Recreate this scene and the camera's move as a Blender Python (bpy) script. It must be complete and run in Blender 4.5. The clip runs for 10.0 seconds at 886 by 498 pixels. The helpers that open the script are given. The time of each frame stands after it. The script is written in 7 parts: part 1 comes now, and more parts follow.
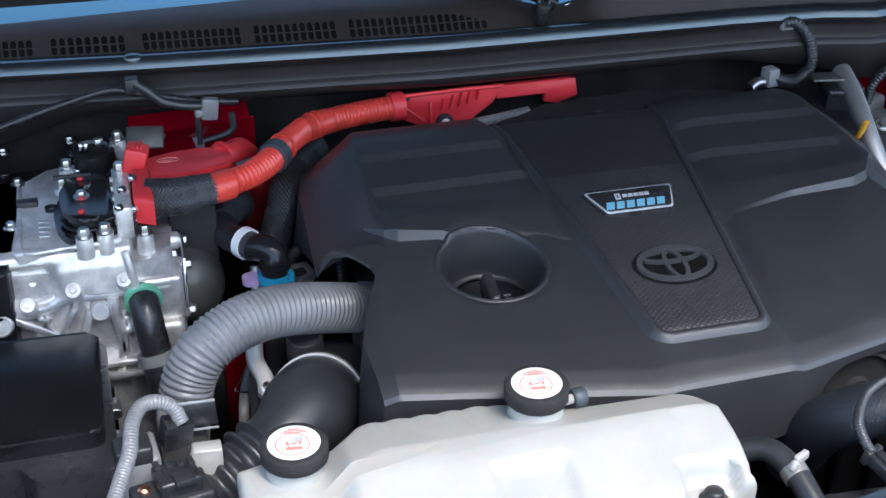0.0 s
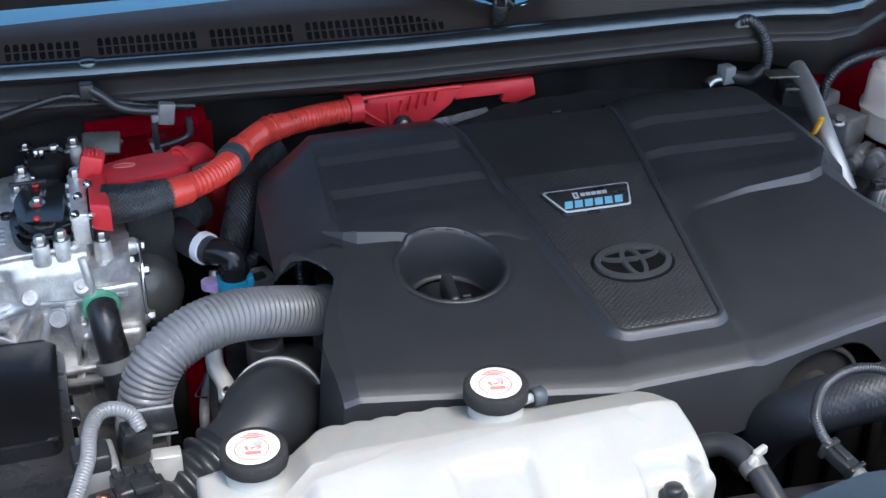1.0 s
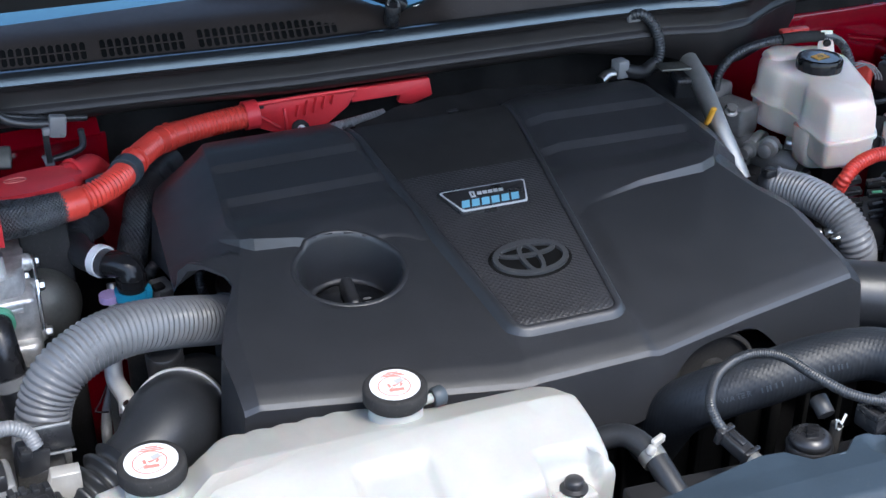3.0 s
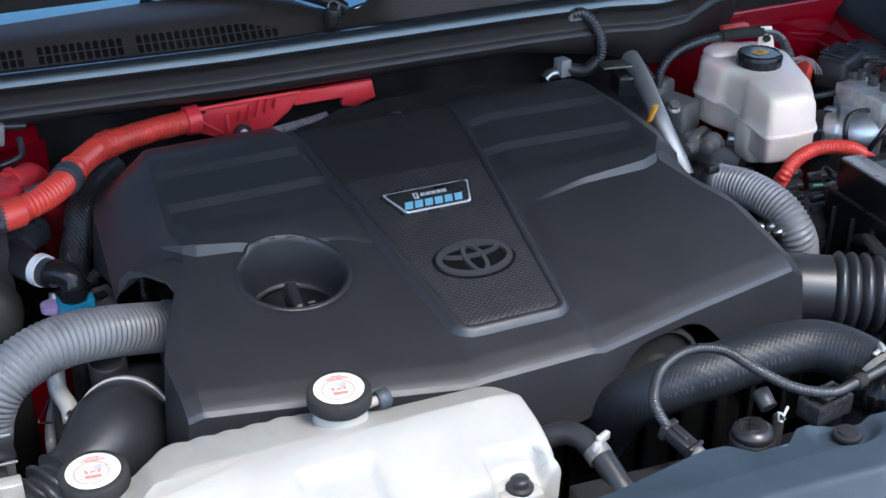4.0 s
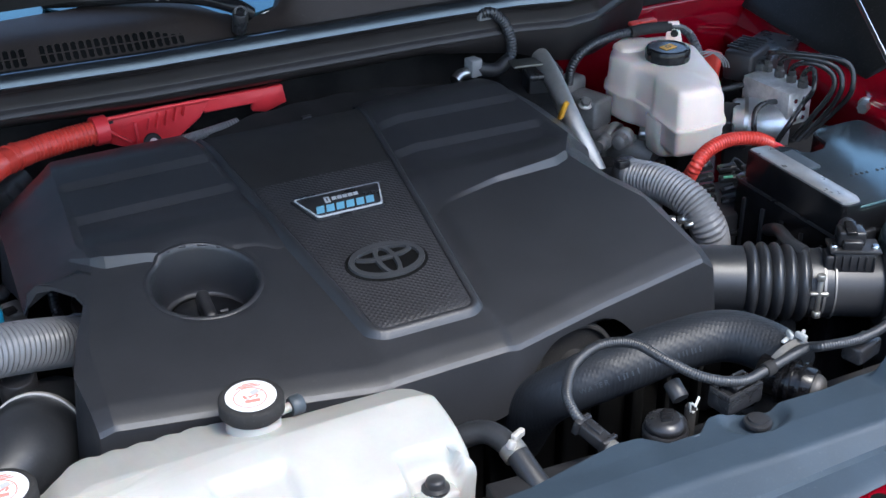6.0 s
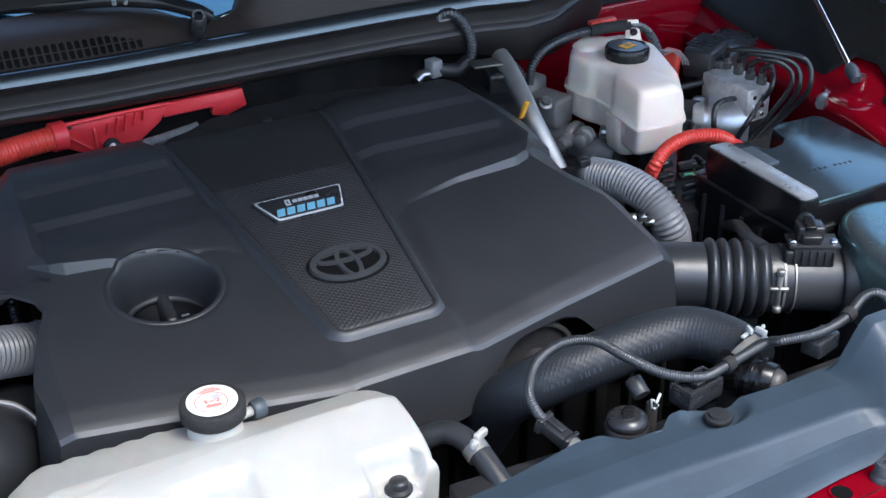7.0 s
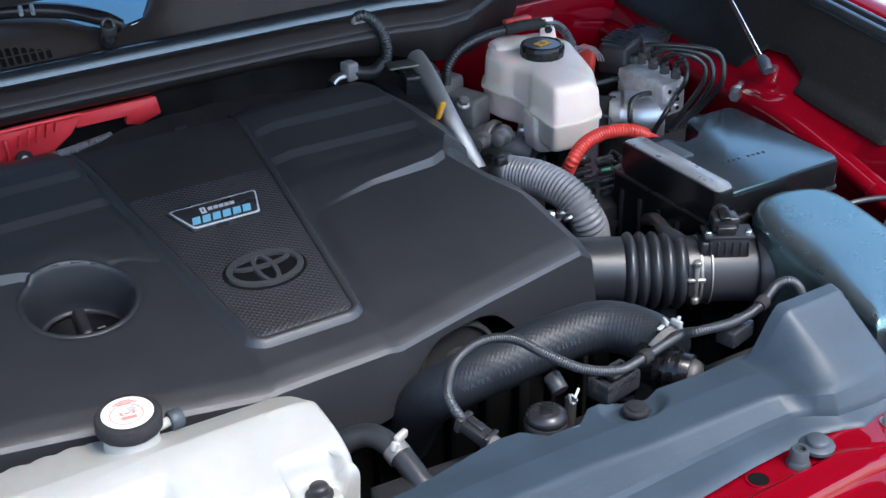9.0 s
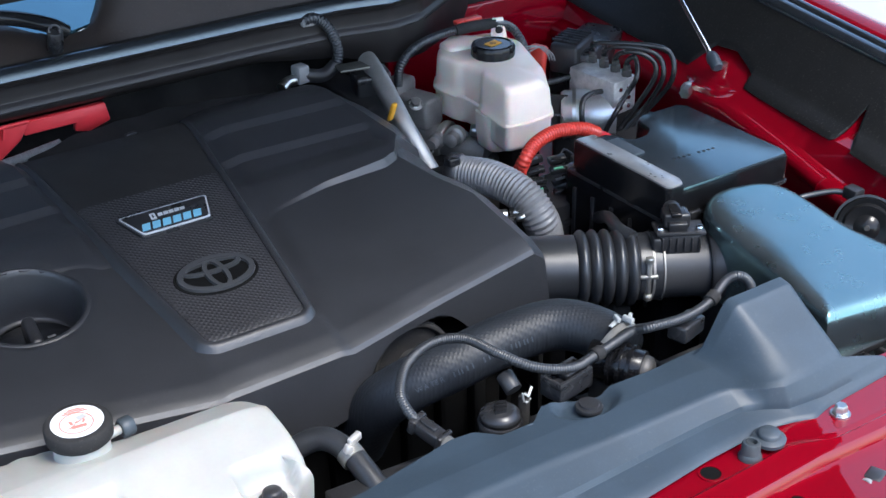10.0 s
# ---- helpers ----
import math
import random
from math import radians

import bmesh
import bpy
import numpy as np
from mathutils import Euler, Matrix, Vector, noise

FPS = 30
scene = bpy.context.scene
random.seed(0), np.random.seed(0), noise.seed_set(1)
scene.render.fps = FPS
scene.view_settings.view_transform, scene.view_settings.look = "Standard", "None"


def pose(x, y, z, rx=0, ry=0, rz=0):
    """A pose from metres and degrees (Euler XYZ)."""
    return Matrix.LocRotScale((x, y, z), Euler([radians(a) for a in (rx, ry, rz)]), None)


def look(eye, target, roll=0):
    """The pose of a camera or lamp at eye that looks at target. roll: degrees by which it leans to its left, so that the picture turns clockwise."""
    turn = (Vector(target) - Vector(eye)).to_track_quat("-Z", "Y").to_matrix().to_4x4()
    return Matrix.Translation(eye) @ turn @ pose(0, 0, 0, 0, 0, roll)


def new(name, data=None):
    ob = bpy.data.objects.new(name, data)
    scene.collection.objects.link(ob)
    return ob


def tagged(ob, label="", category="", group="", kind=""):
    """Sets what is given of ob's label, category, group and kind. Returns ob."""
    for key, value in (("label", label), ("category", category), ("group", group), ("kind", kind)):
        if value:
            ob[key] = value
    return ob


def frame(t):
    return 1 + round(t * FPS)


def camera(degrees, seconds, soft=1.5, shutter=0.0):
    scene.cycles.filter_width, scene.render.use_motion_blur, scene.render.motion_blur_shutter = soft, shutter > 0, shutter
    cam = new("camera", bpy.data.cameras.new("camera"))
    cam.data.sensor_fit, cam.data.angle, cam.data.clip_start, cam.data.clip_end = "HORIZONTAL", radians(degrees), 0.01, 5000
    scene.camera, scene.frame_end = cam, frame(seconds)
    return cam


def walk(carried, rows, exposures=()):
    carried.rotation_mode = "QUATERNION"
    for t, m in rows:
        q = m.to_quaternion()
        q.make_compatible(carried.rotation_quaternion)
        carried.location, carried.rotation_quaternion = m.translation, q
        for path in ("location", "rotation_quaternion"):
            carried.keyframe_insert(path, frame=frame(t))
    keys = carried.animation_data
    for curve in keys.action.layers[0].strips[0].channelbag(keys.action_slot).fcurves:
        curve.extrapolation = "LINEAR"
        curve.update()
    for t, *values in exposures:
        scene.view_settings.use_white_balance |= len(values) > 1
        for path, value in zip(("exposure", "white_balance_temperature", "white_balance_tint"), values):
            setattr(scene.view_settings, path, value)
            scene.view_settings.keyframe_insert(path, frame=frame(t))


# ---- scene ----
cam = camera(37.00, 10.0)
EXPOSURE, KELVIN, TINT = 1.86, 6250.0, 8.0
PATH = [
    (0, (-0.6328, -1.2187, 1.9162), (-0.2713, 0.0403, 1.1852), 0.726),
    (0.5, (-0.6283, -1.2201, 1.9174), (-0.2499, 0.0339, 1.1866), 0.673),
    (1, (-0.6227, -1.2220, 1.9158), (-0.2261, 0.0276, 1.1869), 0.597),
    (1.5, (-0.6171, -1.2232, 1.9173), (-0.2022, 0.0202, 1.1880), 0.499),
    (2, (-0.6103, -1.2261, 1.9182), (-0.1745, 0.0102, 1.1892), 0.413),
    (2.5, (-0.6039, -1.2290, 1.9193), (-0.1469, -0.0003, 1.1902), 0.332),
    (4, (-0.5814, -1.2367, 1.9191), (-0.0566, -0.0346, 1.1915), 0.056),
    (4.5, (-0.5757, -1.2384, 1.9188), (-0.0316, -0.0446, 1.1916), -0.000),
    (5, (-0.5702, -1.2412, 1.9186), (-0.0075, -0.0555, 1.1922), -0.091),
    (5.5, (-0.5638, -1.2435, 1.9180), (0.0142, -0.0649, 1.1921), -0.179),
    (7, (-0.5497, -1.2514, 1.9176), (0.0742, -0.0956, 1.1931), -0.435),
    (7.5, (-0.5449, -1.2546, 1.9170), (0.0923, -0.1055, 1.1934), -0.534),
    (8, (-0.5391, -1.2567, 1.9170), (0.1133, -0.1163, 1.1931), -0.656),
    (8.5, (-0.5332, -1.2600, 1.9163), (0.1338, -0.1279, 1.1929), -0.770),
    (9, (-0.5284, -1.2629, 1.9165), (0.1567, -0.1416, 1.1931), -0.863),
    (9.5, (-0.5219, -1.2668, 1.9158), (0.1792, -0.1551, 1.1930), -0.999),
    (10, (-0.5164, -1.2699, 1.9145), (0.2038, -0.1699, 1.1926), -1.112),
]
walk(cam, [(t, look(eye, target, roll)) for t, eye, target, roll in PATH], [(0.0, EXPOSURE, KELVIN, TINT), (10.0, EXPOSURE, KELVIN, TINT)])

# ---- light ----
world = bpy.data.worlds.new("sky")
scene.world = world
world.use_nodes = True
wn = world.node_tree.nodes
sky = wn.new("ShaderNodeTexSky")
sky.sky_type, sky.sun_disc = "NISHITA", False
sky.ozone_density, sky.air_density, sky.dust_density = 2.0, 1.0, 2.0
sky.sun_elevation, sky.sun_rotation = radians(60), radians(165)
world.node_tree.links.new(sky.outputs[0], wn["Background"].inputs[0])
wn["Background"].inputs[1].default_value = 0.15
sun_data = bpy.data.lights.new("sun", "SUN")
sun_data.energy, sun_data.angle, sun_data.color = 0.95, radians(20), (1.0, 0.97, 0.92)
sun = new("sun", sun_data)
sun.matrix_world = look((0.88, -3.26, 6.95), (0, 0, 1.1))


# ---- materials ----
def nodes_of(name):
    m = bpy.data.materials.new(name)
    m.use_nodes = True
    return m, m.node_tree.nodes, m.node_tree.links, m.node_tree.nodes["Principled BSDF"]


def ramp_between(n, l, fac, a, b, lo=0.35, hi=0.65):
    r = n.new("ShaderNodeValToRGB")
    r.color_ramp.elements[0].position, r.color_ramp.elements[1].position = lo, hi
    r.color_ramp.elements[0].color, r.color_ramp.elements[1].color = (*a, 1), (*b, 1)
    l.new(fac, r.inputs[0])
    return r.outputs[0]


def noise_tex(n, l, co, scale, detail=4.0):
    t = n.new("ShaderNodeTexNoise")
    t.inputs["Scale"].default_value, t.inputs["Detail"].default_value = scale, detail
    l.new(co, t.inputs["Vector"])
    return t.outputs[0]


def surface(name, color, rough=0.5, metal=0.0, grain=0.0, grain_scale=900.0, vary=0.18, spread=0.1, coat=0.0, coat_rough=0.03, wave=None, blotch=18.0, dust=0.0, thread=None, **more):
    """Base colour with a coarse blotch and a fine fleck, uneven gloss, and a fine grain in relief."""
    m, n, l, p = nodes_of(name)
    co = n.new("ShaderNodeTexCoord").outputs["Object"]
    big, small = noise_tex(n, l, co, blotch), noise_tex(n, l, co, 260.0, 6.0)
    dark = tuple(c * (1 - vary) for c in color)
    lite = tuple(min(1.0, c * (1 + vary)) for c in color)
    base = ramp_between(n, l, big, dark, lite)
    fleck = n.new("ShaderNodeMix")
    fleck.data_type, fleck.blend_type = "RGBA", "MULTIPLY"
    fleck.inputs[0].default_value = 0.5
    l.new(base, fleck.inputs[6])
    l.new(ramp_between(n, l, small, (1 - vary,) * 3, (1.0,) * 3, 0.3, 0.7), fleck.inputs[7])
    out = fleck.outputs[2]
    if dust:
        d = n.new("ShaderNodeMix")
        d.data_type = "RGBA"
        l.new(ramp_between(n, l, noise_tex(n, l, co, 420.0, 8.0), (0,) * 3, (dust,) * 3, 0.6, 0.72), d.inputs[0])
        l.new(out, d.inputs[6])
        d.inputs[7].default_value = (0.32, 0.30, 0.27, 1)
        out = d.outputs[2]
    l.new(out, p.inputs["Base Color"])
    gloss = n.new("ShaderNodeMapRange")
    gloss.inputs["To Min"].default_value, gloss.inputs["To Max"].default_value = max(0.02, rough - spread), min(1.0, rough + spread)
    l.new(noise_tex(n, l, co, 35.0, 5.0), gloss.inputs["Value"])
    l.new(gloss.outputs[0], p.inputs["Roughness"])
    p.inputs["Metallic"].default_value = metal
    p.inputs["Coat Weight"].default_value = coat
    p.inputs["Coat Roughness"].default_value = coat_rough
    for key, value in more.items():
        p.inputs[key.replace("_", " ")].default_value = value
    height = None
    if wave:
        # a woven or cross-hatched relief of two sets of slanting threads
        a = n.new("ShaderNodeTexWave")
        b = n.new("ShaderNodeTexWave")
        for w, turn in ((a, 0.9), (b, -0.9)):
            mp = n.new("ShaderNodeMapping")
            mp.inputs["Rotation"].default_value[2] = turn
            l.new(co, mp.inputs["Vector"])
            l.new(mp.outputs[0], w.inputs["Vector"])
            w.inputs["Scale"].default_value = wave
        mx = n.new("ShaderNodeMath")
        mx.operation = "MULTIPLY"
        l.new(a.outputs[1], mx.inputs[0])
        l.new(b.outputs[1], mx.inputs[1])
        height = mx.outputs[0]
    if thread:
        tm = n.new("ShaderNodeMix")
        tm.data_type = "RGBA"
        l.new(ramp_between(n, l, height, (0,) * 3, (1,) * 3, 0.62, 0.82), tm.inputs[0])
        l.new(out, tm.inputs[6])
        tm.inputs[7].default_value = (*thread, 1)
        l.new(tm.outputs[2], p.inputs["Base Color"])
    if grain or height:
        bump = n.new("ShaderNodeBump")
        bump.inputs["Strength"].default_value = grain if grain else 0.6
        bump.inputs["Distance"].default_value = 0.0012 if wave else 0.0006
        l.new(height or noise_tex(n, l, co, grain_scale, 3.0), bump.inputs["Height"])
        l.new(bump.outputs[0], p.inputs["Normal"])
    return m


M_COVER = surface("moulded_cover_plastic", (0.0262, 0.0268, 0.0300), 0.34, grain=0.45, grain_scale=1500, vary=0.10, dust=0.06, Specular_IOR_Level=0.7)
M_WEAVE = surface("weave_trim_plastic", (0.030, 0.029, 0.031), 0.46, wave=62.0, grain=0.55, vary=0.10, Specular_IOR_Level=0.35)
M_STRIP = surface("smooth_strip_plastic", (0.020, 0.019, 0.019), 0.5, grain=0.3, grain_scale=1500, vary=0.10, Specular_IOR_Level=0.35)
M_BLACK = surface("black_plastic", (0.025, 0.025, 0.027), 0.38, grain=0.2, vary=0.15, dust=0.05)
M_SATIN = surface("satin_black_plastic", (0.022, 0.022, 0.024), 0.28, vary=0.15, spread=0.06, dust=0.05)
M_MATTE = surface("matte_black_plastic", (0.026, 0.025, 0.025), 0.75, grain=0.4, vary=0.2, dust=0.08, Specular_IOR_Level=0.2)
M_RUBBER = surface("black_rubber", (0.026, 0.028, 0.032), 0.34, grain=0.35, vary=0.2, dust=0.08, Specular_IOR_Level=0.7)
M_HOSE = surface("reinforced_hose_rubber", (0.017, 0.020, 0.025), 0.48, wave=70.0, grain=0.24, vary=0.15, Specular_IOR_Level=0.4)
M_BRAID = surface("braided_sleeve", (0.014, 0.014, 0.015), 0.5, vary=0.3, grain=0.3)
M_THREAD = surface("braid_threads", (0.045, 0.047, 0.052), 0.28, vary=0.35, spread=0.1)
M_CONDUIT = surface("grey_conduit_plastic", (0.185, 0.185, 0.19), 0.30, vary=0.12, grain=0.1)
M_GREY = surface("grey_plastic", (0.22, 0.22, 0.22), 0.45, vary=0.1)
M_ORANGE = surface("orange_cable_plastic", (0.68, 0.060, 0.042), 0.30, vary=0.12, grain=0.15)
M_CORAL = surface("coral_connector_plastic", (0.66, 0.034, 0.042), 0.42, vary=0.10, grain=0.15)
M_PAINT = surface("red_body_paint", (0.19, 0.0005, 0.007), 0.45, coat=1.0, coat_rough=0.015, vary=0.06, spread=0.05, blotch=6.0, Specular_IOR_Level=0.0, Coat_IOR=1.55)
M_TANK = surface("milky_tank_plastic", (0.375, 0.370, 0.345), 0.36, vary=0.05, spread=0.06, Subsurface_Weight=0.25, Subsurface_Scale=0.01)
M_BRAKE = surface("milky_fluid_reservoir", (0.88, 0.73, 0.62), 0.32, vary=0.04, spread=0.06, Subsurface_Weight=0.3, Subsurface_Scale=0.01)
M_ALU = surface("cast_aluminium", (0.70, 0.685, 0.66), 0.40, metal=0.62, grain=0.55, grain_scale=300, vary=0.22, spread=0.16, blotch=45.0, dust=0.12)
M_MOTOR = surface("drawn_steel_can", (0.78, 0.80, 0.80), 0.34, metal=0.85, vary=0.08, spread=0.06, grain=0.1)
M_CAST = surface("dull_cast_metal", (0.30, 0.29, 0.275), 0.48, metal=0.5, grain=0.5, grain_scale=330, vary=0.2, spread=0.12)
M_STEEL = surface("zinc_steel", (0.60, 0.60, 0.58), 0.3, metal=1.0, vary=0.15, grain=0.2)
M_CHROME = surface("bright_chrome", (0.80, 0.80, 0.82), 0.12, metal=1.0, vary=0.05, spread=0.04)
M_DARKMETAL = surface("dark_engine_metal", (0.075, 0.071, 0.067), 0.55, metal=0.5, grain=0.5, grain_scale=300, vary=0.4, dust=0.2)
M_STICKER = surface("white_sticker", (0.82, 0.82, 0.82), 0.35, vary=0.03)
M_REDINK = surface("red_ink", (0.62, 0.22, 0.18), 0.4, vary=0.1)
M_YELLOW = surface("yellow_plastic", (0.75, 0.36, 0.03), 0.45, vary=0.1)
M_CYAN = surface("cyan_clip_plastic", (0.02, 0.28, 0.45), 0.4, vary=0.1)
M_GREEN = surface("green_clip_plastic", (0.15, 0.48, 0.30), 0.4, vary=0.1)
M_LILAC = surface("lilac_clip_plastic", (0.45, 0.32, 0.55), 0.4, vary=0.1)
M_PALEBLUE = surface("pale_blue_lettering", (0.17, 0.42, 0.56), 0.3, vary=0.05)
M_INK = surface("pale_print", (0.05, 0.06, 0.075), 0.5, vary=0.1)
M_GROUND = surface("pale_concrete", (0.36, 0.35, 0.335), 0.85, grain=0.5, grain_scale=80, vary=0.07, blotch=1.5)
# Reflected sky is put into the glass: blue base, cyan tint, high IOR.
M_GLASS = surface("sky_blue_screen_glass", (0.012, 0.034, 0.044), 0.04, vary=0.1, spread=0.02, IOR=3.2, Specular_Tint=(0.5, 0.9, 1.0, 1.0))
# Sky-blue tint and raised IOR put a stronger sky reflection into the rubber.
M_SEAL = surface("smooth_seal_rubber", (0.018, 0.020, 0.023), 0.21, vary=0.1, spread=0.05, IOR=2.0, Specular_Tint=(0.7, 0.92, 1.0, 1.0))
# Near-black that puts the shade of gaps, holes and recesses into colour.
M_SHADE = surface("painted_shade_black", (0.009, 0.009, 0.009), 0.9, vary=0.2, Specular_IOR_Level=0.0)
# Sky-blue sheen is put into both lid materials: cyan specular tint, high IOR.
M_LID = surface("satin_lid_plastic", (0.036, 0.040, 0.045), 0.26, vary=0.20, spread=0.06, dust=0.0, IOR=3.3, Specular_Tint=(0.56, 0.98, 1.0, 1.0))
M_FUSELID = surface("fuse_lid_plastic", (0.024, 0.029, 0.036), 0.20, vary=0.20, spread=0.07, blotch=9.0, IOR=2.25, Specular_Tint=(0.55, 0.95, 1.0, 1.0))
M_RADLID = surface("radiator_lid_plastic", (0.031, 0.047, 0.064), 0.45, grain=0.35, grain_scale=1100, vary=0.10, spread=0.06, dust=0.08, Specular_IOR_Level=0.5)
M_PIPE = surface("black_coated_pipe", (0.020, 0.020, 0.021), 0.25, vary=0.15, spread=0.06)
M_COPPER = surface("copper_screw", (0.70, 0.32, 0.22), 0.3, metal=1.0, vary=0.1)
M_DOME = surface("dull_heat_shield", (0.14, 0.14, 0.125), 0.45, metal=0.7, grain=0.3, vary=0.25)
M_GLOSS = surface("glossy_black_plastic", (0.013, 0.013, 0.014), 0.13, vary=0.15, spread=0.05, dust=0.04, Specular_IOR_Level=0.3)
M_DARKCLIP = surface("charcoal_plastic", (0.048, 0.060, 0.072), 0.45, vary=0.1)
M_PALEMETAL = surface("pale_zinc_sheet", (0.62, 0.60, 0.56), 0.45, metal=0.4, vary=0.1, grain=0.2)
M_TROUGH = surface("cowl_flange_plastic", (0.017, 0.015, 0.015), 0.40, vary=0.15, spread=0.08, Specular_IOR_Level=0.4)
M_SILVER = surface("silver_badge_rim", (0.55, 0.57, 0.60), 0.3, metal=0.3, vary=0.05)
M_LINER = surface("wing_liner_plastic", (0.0085, 0.0085, 0.0085), 0.5, Specular_IOR_Level=0.2, grain=0.3, grain_scale=700, vary=0.15, dust=0.1)
M_EMBLEM = surface("emblem_plastic", (0.046, 0.047, 0.050), 0.34, vary=0.1, spread=0.05)
M_STOP = surface("grey_buffer_rubber", (0.055, 0.065, 0.072), 0.45, vary=0.15, grain=0.2)
M_TIE = surface("pale_tie_plastic", (0.42, 0.43, 0.42), 0.4, vary=0.1)
M_COWL = surface("cowl_plastic", (0.028, 0.0205, 0.017), 0.5, grain=0.3, grain_scale=1200, vary=0.12, dust=0.05, Specular_IOR_Level=0.35)
M_DULL = surface("dull_aluminium_pipe", (0.46, 0.45, 0.42), 0.46, metal=0.85, grain=0.2, vary=0.15, spread=0.12)
M_BOX = surface("control_box_plastic", (0.007, 0.007, 0.008), 0.22, vary=0.2, spread=0.08, dust=0.03, Specular_IOR_Level=0.3)
M_CHARCOAL = surface("charcoal_pipe_plastic", (0.045, 0.046, 0.049), 0.36, grain=0.2, vary=0.12, spread=0.08)
# Cloud glare on black plastic, painted into a pale grey base.
M_LIP = surface("lip_glare_plastic", (0.20, 0.195, 0.19), 0.30, vary=0.30, spread=0.10, blotch=30.0, IOR=2.8)
M_FELT = surface("black_felt_insulation", (0.018, 0.017, 0.016), 0.95, grain=0.5, grain_scale=400, vary=0.3, Specular_IOR_Level=0.05)
M_PAD = surface("hood_liner_felt", (0.02, 0.02, 0.02), 0.9, grain=0.6, vary=0.2)


# ---- mesh tools ----
def thing(name, label, category, at, group="", kind=""):
    ob = new(name)
    ob.empty_display_size = 0.05
    ob.matrix_world = Matrix.Translation(at)
    return tagged(ob, label, category, group, kind)


def part(name, bm, material, parent=None, label="", smooth=45, kind=""):
    me = bpy.data.meshes.new(name)
    bmesh.ops.recalc_face_normals(bm, faces=bm.faces)
    for f in bm.faces:
        f.smooth = True
    for e in bm.edges:
        if len(e.link_faces) == 2 and e.calc_face_angle(0.0) > radians(smooth):
            e.smooth = False
    bm.to_mesh(me)
    bm.free()
    for m in material if isinstance(material, (list, tuple)) else (material,):
        me.materials.append(m)
    ob = new(name, me)
    if parent is not None:
        ob.parent = parent
        up = parent.matrix_basis.copy() if parent.parent is None else parent.parent.matrix_basis.copy()
        ob.matrix_parent_inverse = up.inverted() if parent.parent is None else Matrix.Identity(4)
    if label:
        ob["label"] = label
    if kind:
        ob["kind"] = kind
    return ob


def add(bm, other):
    me = bpy.data.meshes.new("tmp")
    other.to_mesh(me)
    other.free()
    bm.from_mesh(me)
    bpy.data.meshes.remove(me)
    return bm


def moved(bm, m):
    bmesh.ops.transform(bm, matrix=m, verts=bm.verts)
    return bm


def box(cx, cy, cz, sx, sy, sz, bevel=0.003, seg=2, turn=(0, 0, 0), taper=1.0):
    bm = bmesh.new()
    bmesh.ops.create_cube(bm, size=1.0)
    for v in bm.verts:
        k = taper if v.co.z > 0 else 1.0
        v.co = Vector((v.co.x * sx * k, v.co.y * sy * k, v.co.z * sz))
    if bevel:
        bmesh.ops.bevel(bm, geom=bm.edges[:], offset=bevel, segments=seg, profile=0.5, affect="EDGES", clamp_overlap=True)
    return moved(bm, pose(cx, cy, cz, *turn))


def aim(a, b):
    """The pose at a whose z axis points to b."""
    a, b = Vector(a), Vector(b)
    return Matrix.Translation(a) @ (b - a).to_track_quat("Z", "Y").to_matrix().to_4x4()


def lathe(profile, at=(0, 0, 0), to=None, seg=32, caps=True, wobble=None):
    """Rows of (radius, height) turned about the axis from at towards to."""
    bm = bmesh.new()
    rings = []
    for r, h in profile:
        ring = []
        for k in range(seg):
            a = 2 * math.pi * k / seg
            rr = r * (wobble(a) if wobble else 1.0)
            ring.append(bm.verts.new((rr * math.cos(a), rr * math.sin(a), h)))
        rings.append(ring)
    for p, q in zip(rings, rings[1:]):
        for k in range(seg):
            bm.faces.new((p[k], p[(k + 1) % seg], q[(k + 1) % seg], q[k]))
    if caps:
        bm.faces.new(rings[0][::-1])
        bm.faces.new(rings[-1])
    return moved(bm, aim(at, to) if to is not None else Matrix.Translation(at))


def rod(a, b, r, seg=16, bevel=0.0008):
    h = (Vector(b) - Vector(a)).length
    e = min(bevel, r * 0.4, h * 0.3)
    return lathe([(r - e, 0), (r, e), (r, h - e), (r - e, h)], a, b, seg)


def hexbolt(at, to, r=0.006, h=0.006, washer=1.5):
    bm = lathe([(r * washer, 0), (r * washer, 0.0015), (r * 1.02, 0.0018), (r * 1.02, 0.002)], at, to, 20)
    up = (Vector(to) - Vector(at)).normalized()
    a = Vector(at) + up * 0.0015
    add(bm, lathe([(r, 0), (r, h * 0.8), (r * 0.85, h)], a, a + up, 6))
    return bm


def smooth_line(pts, step):
    """A rounded line through the points, cut into equal steps."""
    pts = [Vector(p) for p in pts]
    ext = [2 * pts[0] - pts[1]] + pts + [2 * pts[-1] - pts[-2]]
    fine = []
    for i in range(1, len(ext) - 2):
        p0, p1, p2, p3 = ext[i - 1: i + 3]
        for k in range(24):
            t = k / 24
            fine.append(0.5 * (2 * p1 + (p2 - p0) * t + (2 * p0 - 5 * p1 + 4 * p2 - p3) * t * t + (3 * p1 - p0 - 3 * p2 + p3) * t ** 3))
    fine.append(pts[-1])
    cum = [0.0]
    for a, b in zip(fine, fine[1:]):
        cum.append(cum[-1] + (b - a).length)
    n = max(2, int(cum[-1] / step))
    out, j = [], 0
    for k in range(n + 1):
        s = cum[-1] * k / n
        while j < len(cum) - 2 and cum[j + 1] < s:
            j += 1
        d = cum[j + 1] - cum[j]
        out.append(fine[j].lerp(fine[j + 1], (s - cum[j]) / d if d > 0 else 0))
    return out, cum[-1]


